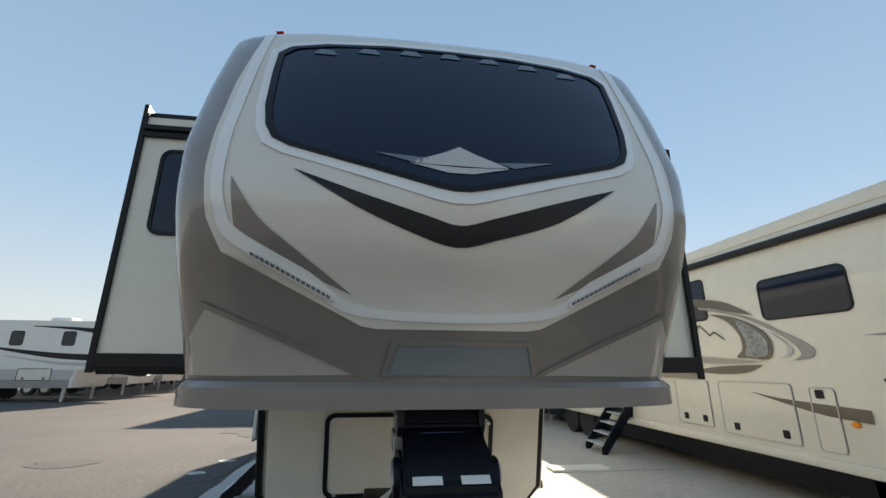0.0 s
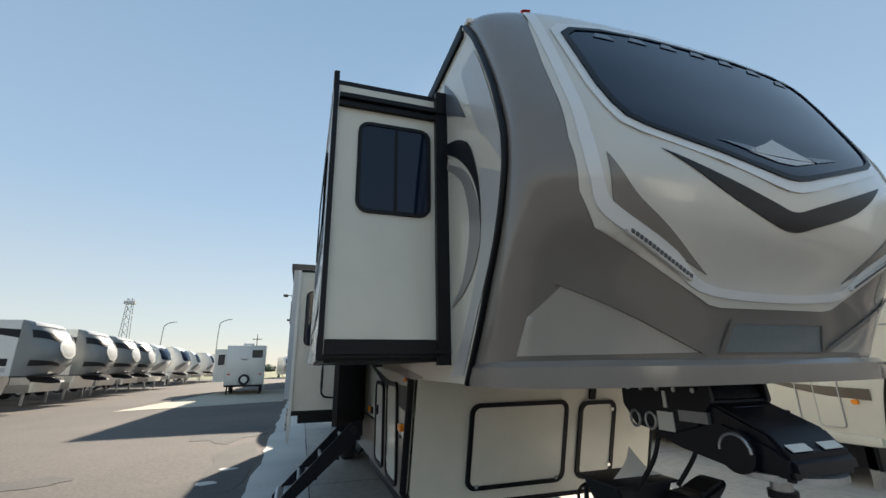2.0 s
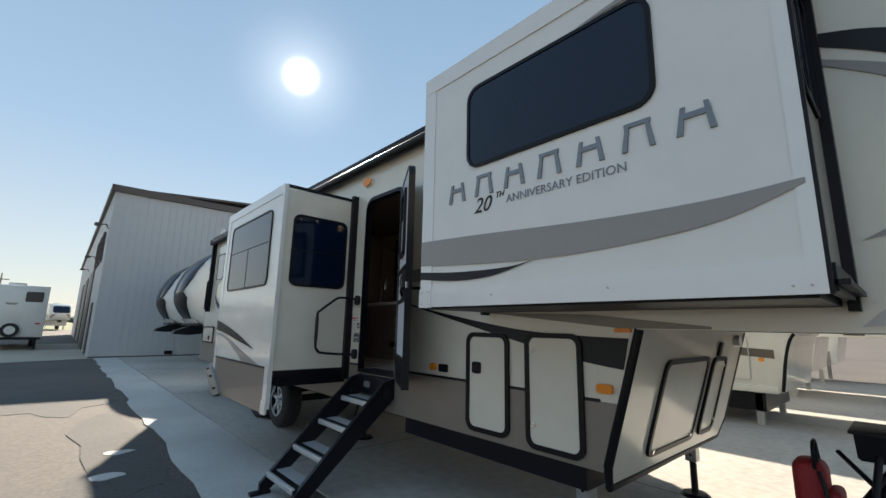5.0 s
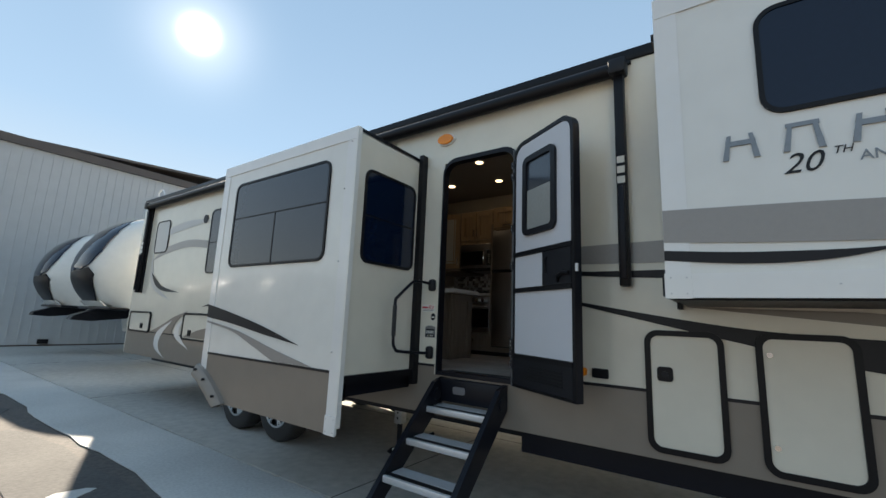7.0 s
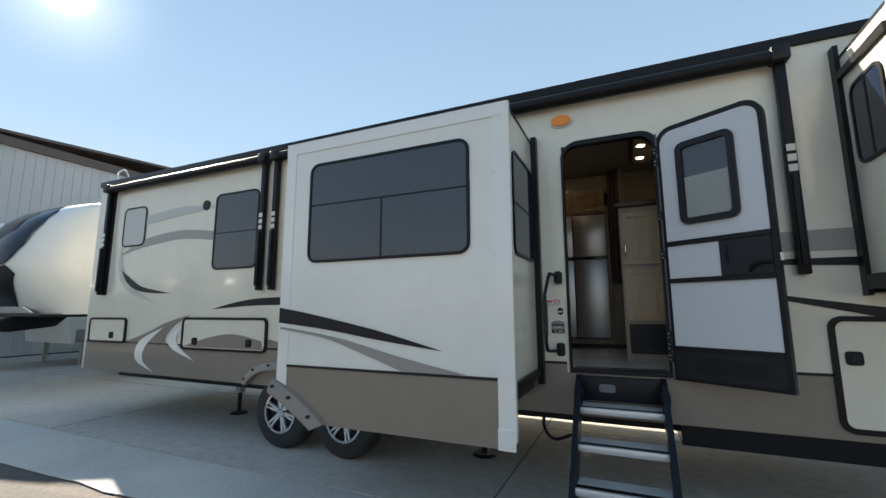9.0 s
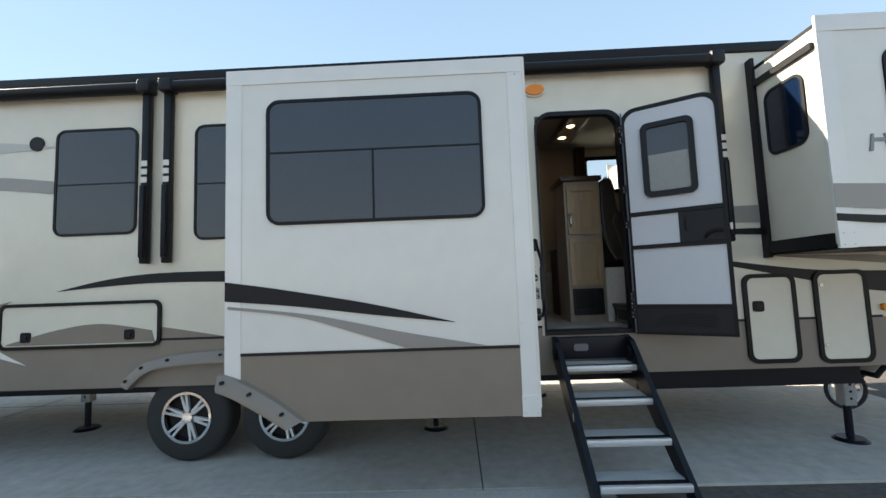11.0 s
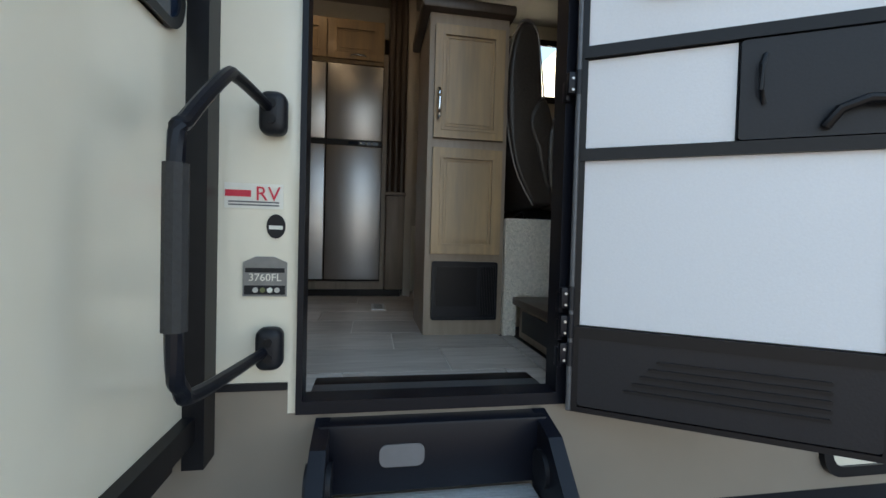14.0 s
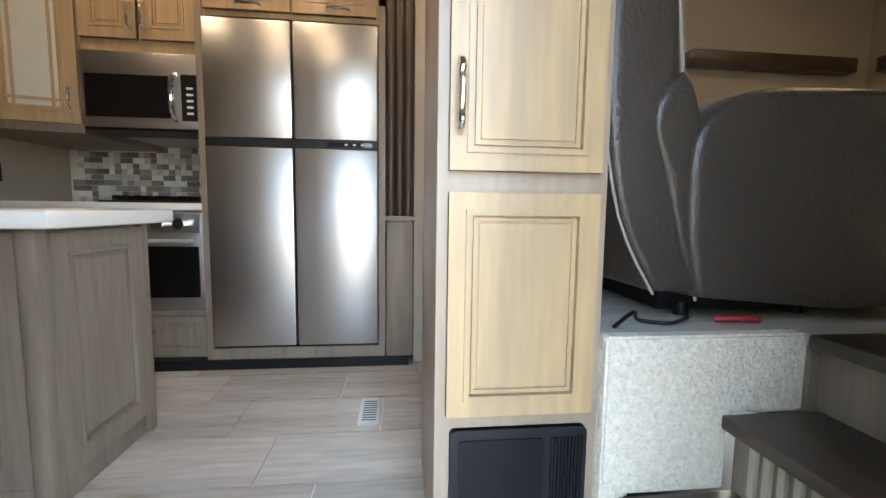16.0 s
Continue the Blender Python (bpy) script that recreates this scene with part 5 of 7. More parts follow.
# tall pantry beside the stairs
pantry = tagged(part("pantry_cabinet", box(-0.155, 0.28, 5.87, 6.25, 1.022, 2.52, 0.004), STILE), "tall grey-brown maple pantry cabinet with panel doors", "cabinet")
P = on_x(-0.155)
panel_door(pantry, P, 5.895, 6.225, 1.41, 1.90, WOOD, rail=0.036)
panel_door(pantry, P, 5.895, 6.225, 1.945, 2.46, WOOD, ((6.205, 2.02), (6.205, 2.17)), rail=0.036)
part("crown", box(-0.20, 0.30, 5.85, 6.29, 2.52, 2.57, 0.012), ESPRESSO, pantry)
vent = part("vent_panel", sheet(rounded(5.90, 6.215, 1.10, 1.375, 0.012), P, 0.012), DARKIN, pantry, "black furnace panel with slots", smooth=None)
part("rim", ring(rounded(5.90, 6.215, 1.10, 1.375, 0.012), rounded(5.91, 6.205, 1.11, 1.365, 0.01), P, 0.018), DARKIN, vent)
part("lid", sheet(rounded(6.0, 6.195, 1.165, 1.35, 0.008), P, 0.016), BLACK, vent, smooth=None)
for k in range(9):
    part("slot", sheet([(5.915 + 0.008 * k, 1.125), (5.919 + 0.008 * k, 1.125), (5.919 + 0.008 * k, 1.35), (5.915 + 0.008 * k, 1.35)], P, 0.017), BLACK, vent, smooth=None)
# low counter behind the pantry
low = tagged(part("base_cabinet", box(0.29, 1.1, 5.87, 6.14, 1.022, 1.86, 0.004), ESPRESSO), "dark wood base cabinet behind the pantry", "cabinet")
part("worktop", box(0.285, 1.12, 5.86, 6.17, 1.86, 1.89, 0.004), QUARTZ, low)
for u in (0.45, 0.62):
    part("handle", tube([(u, 6.15, 1.66), (u, 6.175, 1.68), (u, 6.175, 1.76), (u, 6.15, 1.78)], 0.006), CHROME, low)

# carpeted half wall and stairs
tagged(part("wall_half_carpet", extrude_poly([(5.868, 1.022), (5.805, 1.022), (5.805, 1.21), (5.56, 1.21), (5.56, 1.395), (5.37, 1.395), (5.37, 1.585), (5.868, 1.585)], on_x(0, 1), -0.185, -0.14, 0.006), CARPET), "cream carpeted stair side", "wall", kind="structure")
stairs = group_thing("staircase", "three dark-tread interior steps up to the living room", "stairs", kind="structure")
for k, (y, z) in enumerate(((5.815, 1.213), (5.57, 1.4), (5.365, 1.586))):
    y1 = (5.55, 5.345, 5.2)[k]
    part("tread", box(XI + 0.01, -0.19, y1 - 0.01, y + 0.015, z - 0.035, z, 0.006), ESPRESSO, stairs, "espresso wood tread")
    rz0 = (1.022, 1.213, 1.4)[k]
    rs_ = part("riser", box(XI + 0.01, -0.19, y - 0.05, y - 0.025, rz0, z - 0.035), WOODDK, stairs)
    if k < 2:
        if k == 0:
            part("grille", box(-0.62, -0.24, y - 0.027, y - 0.018, rz0 + 0.035, z - 0.06), DARKIN, rs_)
        if k == 1:
            for i in range(9):
                part("slat", box(-0.25 - 0.035 * i - 0.008, -0.25 - 0.035 * i + 0.008, y - 0.026, y - 0.015, rz0 + 0.02, z - 0.045), WALLIN, rs_)

part("side_board", box(-0.19, -0.14, 5.15, 5.368, 1.022, 1.549), WOODDK, stairs)


def padded(outline, x0, x1, soft):
    """A cushion: the outline (y, z) between x0 and x1, rounded over its two sides."""
    own = bmesh.new()
    cy, cz = sum(p[0] for p in outline) / len(outline), sum(p[1] for p in outline) / len(outline)
    loops = []
    for f in (0, 15, 35, 60, 90, 120, 145, 165, 180):
        a = radians(f)
        x = x0 + soft * (1 - math.sin(a)) if f <= 90 else x1 - soft * (1 - math.sin(a))
        x = x0 + soft * 0.6 * (1 - math.cos(a)) if f < 90 else x1 - soft * 0.6 * (1 + math.cos(a)) if f > 90 else (x0 + x1) / 2
        k = soft * (1 - math.sin(a))
        loop = []
        for y, z in outline:
            d = Vector((cy - y, cz - z))
            q = d.normalized() * min(k, d.length * 0.6)
            loop.append(own.verts.new((x, y + q.x, z + q.y)))
        loops.append(loop)
    n = len(outline)
    for la, lb in zip(loops, loops[1:]):
        for i in range(n):
            own.faces.new((la[i], la[(i + 1) % n], lb[(i + 1) % n], lb[i]))
    own.faces.new(loops[0])
    own.faces.new(loops[-1])
    return own


# recliner sofa on the upper floor
sofa = group_thing("recliner_sofa", "dark brown leather recliner sofa with piped seams", "sofa")
arm_side = smooth_line([(5.60, 1.65), (5.64, 1.80), (5.645, 2.0), (5.62, 2.07), (5.56, 2.13), (5.47, 2.165), (5.3, 2.175), (4.9, 2.17), (4.75, 2.12)], 4) + [(4.72, 1.63), (5.2, 1.615)]
part("arm", padded(arm_side, -0.115, 0.13, 0.05), LEATHER, sofa, "padded leather arm", smooth=60)
part("arm_piping", tube([(-0.085, y - 0.012, z - 0.006) for y, z in arm_side[:33]], 0.004, 6), GREY, sofa)
back_side = smooth_line([(5.70, 1.66), (5.80, 1.85), (5.855, 2.15), (5.84, 2.40), (5.79, 2.56), (5.71, 2.54), (5.67, 2.32), (5.64, 2.05), (5.58, 1.9)], 4) + [(5.5, 1.66)]
part("backrest", padded(back_side, -0.09, 0.7, 0.05), LEATHER, sofa, "tall padded backrest", smooth=60)
part("back_cushion", padded(smooth_line([(5.62, 1.72), (5.70, 1.95), (5.735, 2.1), (5.66, 2.2), (5.6, 2.05), (5.55, 1.75)], 4, True), -0.10, 0.72, 0.04), LEATHER, sofa, smooth=60)
part("back_piping", tube([(-0.08, y, z) for y, z in back_side[:33]], 0.004, 6), GREY, sofa)
part("seat", box(0.12, 0.72, 4.75, 5.6, 1.70, 1.95, 0.05, 3), LEATHER, sofa)
part("arm", box(0.72, 0.92, 4.72, 5.62, 1.62, 2.17, 0.05, 3), LEATHER, sofa)
part("mechanism", box(0.05, 0.8, 4.9, 5.6, 1.59, 1.66), DARKIN, sofa)
for x, y in ((0.02, 5.2), (0.02, 5.55), (0.8, 4.9), (0.8, 5.55)):
    part("foot", cyl((x, y, 1.583), (x, y, 1.62), 0.02), BLACK, sofa)
cable = tagged(part("power_cable", tube(smooth_line([(-0.12, 5.82, 1.59), (-0.10, 5.76, 1.62), (-0.06, 5.72, 1.59), (-0.1, 5.66, 1.592), (-0.05, 5.58, 1.592)], 5), 0.005), BLACK), "black power cable on the upper floor", "cable")
tagged(part("wire_bundle", tube(smooth_line([(-0.07, 5.52, 1.592), (-0.1, 5.48, 1.60), (-0.08, 5.45, 1.594), (-0.11, 5.43, 1.6)], 5), 0.008), REDPACK), "red wire bundle under the sofa", "cable")

# refrigerator with its surround
FRX = 1.16
fridge = tagged(part("refrigerator", box(FRX, FRX + 0.6, 6.43, 7.26, 1.14, 2.76), BLACK), "four-door stainless steel refrigerator", "refrigerator")
FP = on_x(FRX)
for y0, y1 in ((6.433, 6.838), (6.848, 7.257)):
    for z0, z1 in ((1.155, 2.155), (2.20, 2.755)):
        part("door", box(FRX - 0.035, FRX - 0.001, y0, y1, z0, z1, 0.006), STEEL, fridge, "brushed stainless door")
part("control_strip", box(FRX - 0.03, FRX - 0.001, 6.433, 7.257, 2.157, 2.198), DARKIN, fridge)
part("display", box(FRX - 0.034, FRX - 0.03, 6.46, 6.68, 2.168, 2.188), GLASS, fridge)
for y in (6.5, 6.54, 6.58):
    part("icon", box(FRX - 0.036, FRX - 0.034, y, y + 0.015, 2.174, 2.182), PAPER, fridge)
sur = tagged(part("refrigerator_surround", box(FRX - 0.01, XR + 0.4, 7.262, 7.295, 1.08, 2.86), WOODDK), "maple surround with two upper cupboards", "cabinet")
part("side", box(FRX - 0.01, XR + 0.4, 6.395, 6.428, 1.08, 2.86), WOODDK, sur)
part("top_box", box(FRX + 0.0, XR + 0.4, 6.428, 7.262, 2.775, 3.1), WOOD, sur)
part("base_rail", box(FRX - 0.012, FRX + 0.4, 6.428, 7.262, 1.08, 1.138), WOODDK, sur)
T = on_x(FRX)
panel_door(sur, T, 6.44, 6.84, 2.80, 3.08, WOOD, ((6.56, 2.82), (6.68, 2.82)))
panel_door(sur, T, 6.85, 7.25, 2.80, 3.08, WOOD, ((6.98, 2.82), (7.10, 2.82)))
tagged(part("baseboard", box(FRX - 0.02, FRX + 0.3, 6.27, 8.4, 1.022, 1.078), BLACK), "black toe kick below the kitchen", "baseboard", kind="structure")
post = tagged(part("pilaster", box(FRX - 0.02, FRX + 0.2, 6.25, 6.39, 1.08, 1.80, 0.006), WOODDK), "dark wood pilaster with fluted upper column", "trim", kind="structure")
part("shelf", box(FRX - 0.035, FRX + 0.2, 6.24, 6.395, 1.802, 1.825), WOODDK, post)
for k in range(3):
    part("flute", cyl((FRX + 0.01, 6.275 + 0.045 * k, 1.826), (FRX + 0.01, 6.275 + 0.045 * k, 3.3), 0.024, seg=14), ESPRESSO, post)
part("backing", box(FRX + 0.015, FRX + 0.2, 6.25, 6.39, 1.826, 3.3), WOODDK, post)

# kitchen run
run = tagged(part("oven_cabinet", box(1.2, XR + 0.41, 7.298, 8.41, 1.08, 1.84), WOODDK), "grey-brown base cabinet round the oven", "cabinet")
panel_door(run, on_x(1.2), 7.31, 7.83, 1.10, 1.30, WOODDK, None, "drawer", 0.03)
part("knob", cyl((1.17, 7.57, 1.22), (1.2, 7.57, 1.22), 0.014), CHROME, run)
oven = tagged(part("oven", box(1.185, 1.5, 7.31, 7.83, 1.33, 1.83, 0.004), STEEL), "stainless built-in gas oven", "oven")
part("glass", box(1.175, 1.184, 7.33, 7.81, 1.40, 1.66), BLKGLASS, oven)
part("control_panel", box(1.176, 1.184, 7.32, 7.82, 1.73, 1.82), STEEL, oven)
part("clock", box(1.172, 1.176, 7.58, 7.80, 1.745, 1.81), BLKGLASS, oven)
part("handle", tube([(1.18, 7.36, 1.69), (1.14, 7.37, 1.69), (1.14, 7.77, 1.69), (1.18, 7.78, 1.69)], 0.01), ALU, oven)
for y in (7.40, 7.5):
    part("knob", cyl((1.13, y, 1.775), (1.176, y, 1.775), 0.026, seg=18), CHROME, oven)
wt = tagged(part("kitchen_worktop", box(1.17, XR + 0.415, 7.298, 8.415, 1.842, 1.878, 0.006), QUARTZ), "white solid-surface kitchen worktop", "worktop")
hob = tagged(part("cooktop", box(1.26, 1.7, 7.32, 7.84, 1.879, 1.89, 0.004), DARKIN), "black gas cooktop with grates", "cooktop")
for k in range(5):
    part("grate", box(1.28, 1.68, 7.35 + 0.105 * k, 7.365 + 0.105 * k, 1.891, 1.915), BLACK, hob)
mw = tagged(part("microwave", box(1.2, XR + 0.41, 7.30, 7.845, 2.24, 2.60, 0.004), STEEL), "stainless over-range microwave oven with dark glass", "microwave")
part("door_glass", box(1.188, 1.199, 7.44, 7.82, 2.29, 2.49), BLKGLASS, mw)
part("keypad", box(1.188, 1.199, 7.305, 7.385, 2.28, 2.50), BLACK, mw)
for k in range(5):
    part("key", box(1.186, 1.188, 7.33, 7.36, 2.31 + 0.03 * k, 2.32 + 0.03 * k), PAPER, mw)
part("handle", tube(smooth_line([(1.19, 7.41, 2.28), (1.15, 7.41, 2.31), (1.14, 7.41, 2.39), (1.15, 7.41, 2.47), (1.19, 7.41, 2.50)], 4), 0.012), CHROME, mw)
part("grille", box(1.19, 1.4, 7.31, 7.83, 2.225, 2.24), BLACK, mw)
up = tagged(part("wall_cabinet", box(1.215, XR + 0.41, 7.30, 7.845, 2.605, 3.1), WOOD), "maple wall cabinet above the microwave", "cabinet")
panel_door(up, on_x(1.215), 7.31, 7.565, 2.66, 3.08, WOOD, ((7.54, 2.70), (7.54, 2.82)))
panel_door(up, on_x(1.215), 7.58, 7.835, 2.66, 3.08, WOOD, ((7.60, 2.70), (7.60, 2.82)))
cor = tagged(part("corner_cabinet", extrude_poly([(1.22, 7.85), (1.12, 8.19), (1.12, 8.41), (XR + 0.41, 8.41), (XR + 0.41, 7.85)], on_z(0), 2.21, 3.1), WOODDK), "corner wall cabinet with frosted glass door", "cabinet")
cd = Vector((1.12 - 1.22, 8.19 - 7.85)).normalized()
panel_door(cor, lambda u, v, d: Vector((1.22 + cd.x * u - cd.y * d, 7.85 + cd.y * u + cd.x * d, v)), 0.01, 0.345, 2.25, 3.08, WOOD, ((0.04, 2.30), (0.04, 2.42)), glass=True)
splash = tagged(part("wall_backsplash", box(XR + 0.405, XR + 0.418, 7.30, 8.41, 1.88, 2.24), GROUT), "mosaic glass tile backsplash", "backsplash", kind="structure")

# island
isl = tagged(part("kitchen_island", box(0.13, 0.56, 7.255, 8.9, 1.022, 1.80, 0.006), WOODDK), "grey-brown kitchen island with panelled end", "island")
panel_door(isl, on_y(7.255), 0.15, 0.54, 1.11, 1.79, WOODDK, None, "end_panel", 0.055)
panel_door(isl, on_x(0.13), 7.289, 8.3, 1.11, 1.79, WOODDK, None, "side_panel", 0.062)
part("plinth", box(0.108, 0.129, 7.287, 8.9, 1.0285, 1.108, 0.004), WOODDK, isl)
for x in (0.125, 0.565):
    part("corner_post", box(x - 0.022, x + 0.022, 7.235, 7.285, 1.022, 1.80, 0.01), WOODDK, isl)
part("outlet", box(0.100, 0.113, 7.39, 7.445, 1.625, 1.73, 0.004), BLACK, isl)
part("socket", box(0.096, 0.1, 7.402, 7.433, 1.655, 1.70, 0.0015), DARKIN, isl)
part("outlet", box(0.100, 0.113, 7.452, 7.566, 1.209, 1.286, 0.004), BLACK, isl)
tagged(part("island_worktop", box(0.06, 0.64, 7.17, 9.0, 1.802, 1.85, 0.01), QUARTZ), "white solid-surface island worktop", "worktop")
fa = tagged(part("faucet", tube(smooth_line([(0.38, 8.1, 1.851), (0.38, 8.1, 2.15), (0.34, 8.06, 2.25), (0.26, 7.98, 2.25), (0.22, 7.92, 2.15)], 5), 0.013), CHROME), "brushed kitchen faucet on the island", "faucet")
part("spray", cyl((0.22, 7.92, 2.06), (0.22, 7.92, 2.15), 0.02), CHROME, fa)
sw = tagged(part("light_switch", box(1.35, 1.43, 8.408, 8.42, 1.98, 2.08, 0.004), BLACK), "small black outlet on cream wall", "outlet")
tagged(part("trim_column", box(1.05, 1.18, 8.7, 8.86, 1.022, 3.1, 0.01), ESPRESSO), "dark wood column at the slide-out's end", "trim", kind="structure")
reg = tagged(part("floor_register", box(0.52, 0.745, 6.40, 6.485, 1.0285, 1.034), ALU), "metal floor heating register", "vent")
for k in range(9):
    part("slot", box(0.55 + 0.02 * k, 0.558 + 0.02 * k, 6.415, 6.47, 1.034, 1.0345), BLACK, reg)
fix = tagged(part("ceiling_light", box(0.03, 1.04, 5.80, 6.11, 3.33, 3.369, 0.01), ESPRESSO), "dark wood ceiling panel with two warm downlights", "ceiling light")
part("inset", box(0.1, 0.97, 5.85, 6.06, 3.322, 3.33), WALLIN, fix)
for x in (0.345, 0.755):
    dl = part("trim_ring", cyl((x, 5.985, 3.316), (x, 5.985, 3.322), 0.06, seg=24), ALU, fix)
    part("bulb", cyl((x, 5.985, 3.312), (x, 5.985, 3.316), 0.045, seg=20), LAMP, fix)
for x, y in ((0.8, 7.0), (0.7, 7.7), (0.1, 6.9), (0.3, 4.2)):
    d2 = tagged(part("downlight", cyl((x, y, 3.36), (x, y, 3.3695), 0.06, seg=24), ALU), "round warm ceiling downlight", "downlight")
    part("bulb", cyl((x, y, 3.355), (x, y, 3.36), 0.045, seg=20), LAMP, d2)
for x, y in ((0.55, 5.985), (0.8, 7.0), (0.7, 7.7), (0.1, 6.9), (0.3, 4.2)):
    li = new("downlight_lamp", bpy.data.lights.new("downlight_lamp", "AREA"))
    li.data.shape, li.data.size, li.data.energy, li.data.color = "DISK", 0.1, 0.027 if y > 6.95 and x > 0.5 else 0.016, (1.0, 0.74, 0.48)
    li.matrix_world = look((x, y, 3.30), (x, y, 0))
tagged(part("threshold_mat", box(XL - 0.01, XL + 0.12, DOOR_Y0 + 0.015, DOOR_Y1 - 0.02, 1.022, 1.034, 0.003), SILL), "ribbed metal door threshold", "threshold", kind="structure")
tagged(part("threshold_rubber", box(XL + 0.12, XL + 0.19, DOOR_Y0 + 0.015, DOOR_Y1 - 0.02, 1.022, 1.032, 0.003), BLACK), "black rubber threshold strip", "threshold", kind="structure")

# ---- building ----
BX, BY, BH = -2.45, 25.0, 7.2
bld = group_thing("metal_building", "pale ribbed metal workshop building with dark eaves", "building")
part("front_wall", box(BX, 40, BY, BY + 0.15, 0, BH), METALSIDE, bld, "pale ribbed metal wall")
part("side_wall", box(BX, BX + 0.15, BY + 0.151, 62, 0, BH), METALSIDE, bld)
part("back_wall", box(BX, 40, 62, 62.15, 0, BH), METALSIDE, bld)
part("side_wall", box(39.85, 40, BY + 0.151, 62, 0, BH), METALSIDE, bld)
part("roof", extrude_poly([(BX - 0.1, BH), (18, BH + 1.6), (40.1, BH), (40.1, BH + 0.1), (18, BH + 1.7), (BX - 0.1, BH + 0.1)], lambda u, v, d: Vector((u, d, v)), BY + 0.2, 62), BRONZE, bld, smooth=None)
part("eave", box(BX - 0.12, 40.1, BY - 0.12, BY - 0.001, BH - 0.18, BH + 0.12), BRONZE, bld, "dark bronze eave trim")
part("eave", box(BX - 0.14, BX - 0.001, BY - 0.12, 62, BH - 0.18, BH + 0.12), BRONZE, bld)
bm = bmesh.new()
for k in range(150):
    x = BX + 0.14 + 0.28 * k
    box(x - 0.02, x + 0.02, BY - 0.025, BY + 0.001, 0.05, BH - 0.18, bm=bm)
rb = tagged(part("ribs", bm, METALSIDE, bld, smooth=None), kind="stuff")
part("base_trim", box(BX, 40, BY - 0.03, BY - 0.001, 0, 0.05), BRONZE, bld)
for y, w, h in ((27.5, 1.1, 2.3), (31.5, 3.6, 4.2), (38, 3.6, 4.2), (45, 3.6, 4.2)):
    d = part("door", box(BX - 0.05, BX - 0.001, y, y + w, 0, h), BRONZE, bld, "dark service door")
for y in (26.6, 28.4, 30.2):
    w = part("window", box(BX - 0.06, BX - 0.001, y, y + 0.9, 4.2, 5.4), GLASS, bld)
    part("frame", ring([(y - 0.06, 4.14), (y + 0.96, 4.14), (y + 0.96, 5.46), (y - 0.06, 5.46)], [(y, 4.2), (y + 0.9, 4.2), (y + 0.9, 5.4), (y, 5.4)], on_x(BX - 0.001), 0.09), BRONZE, w)
for y, z in ((25.6, 5.6), (33, 5.0), (41, 5.0)):
    wl_ = part("wall_lamp", box(BX - 0.5, BX - 0.25, y - 0.15, y + 0.15, z - 0.06, z + 0.06, 0.03), BRONZE, bld, "wall floodlight")
    part("arm", tube([(BX - 0.3, y, z), (BX - 0.1, y, z + 0.05), (BX, y, z - 0.15)], 0.025), BRONZE, wl_)
part("wall_box", box(0.15, 0.45, BY - 0.12, BY - 0.03, 0.08, 0.24, 0.01), BLACK, bld)


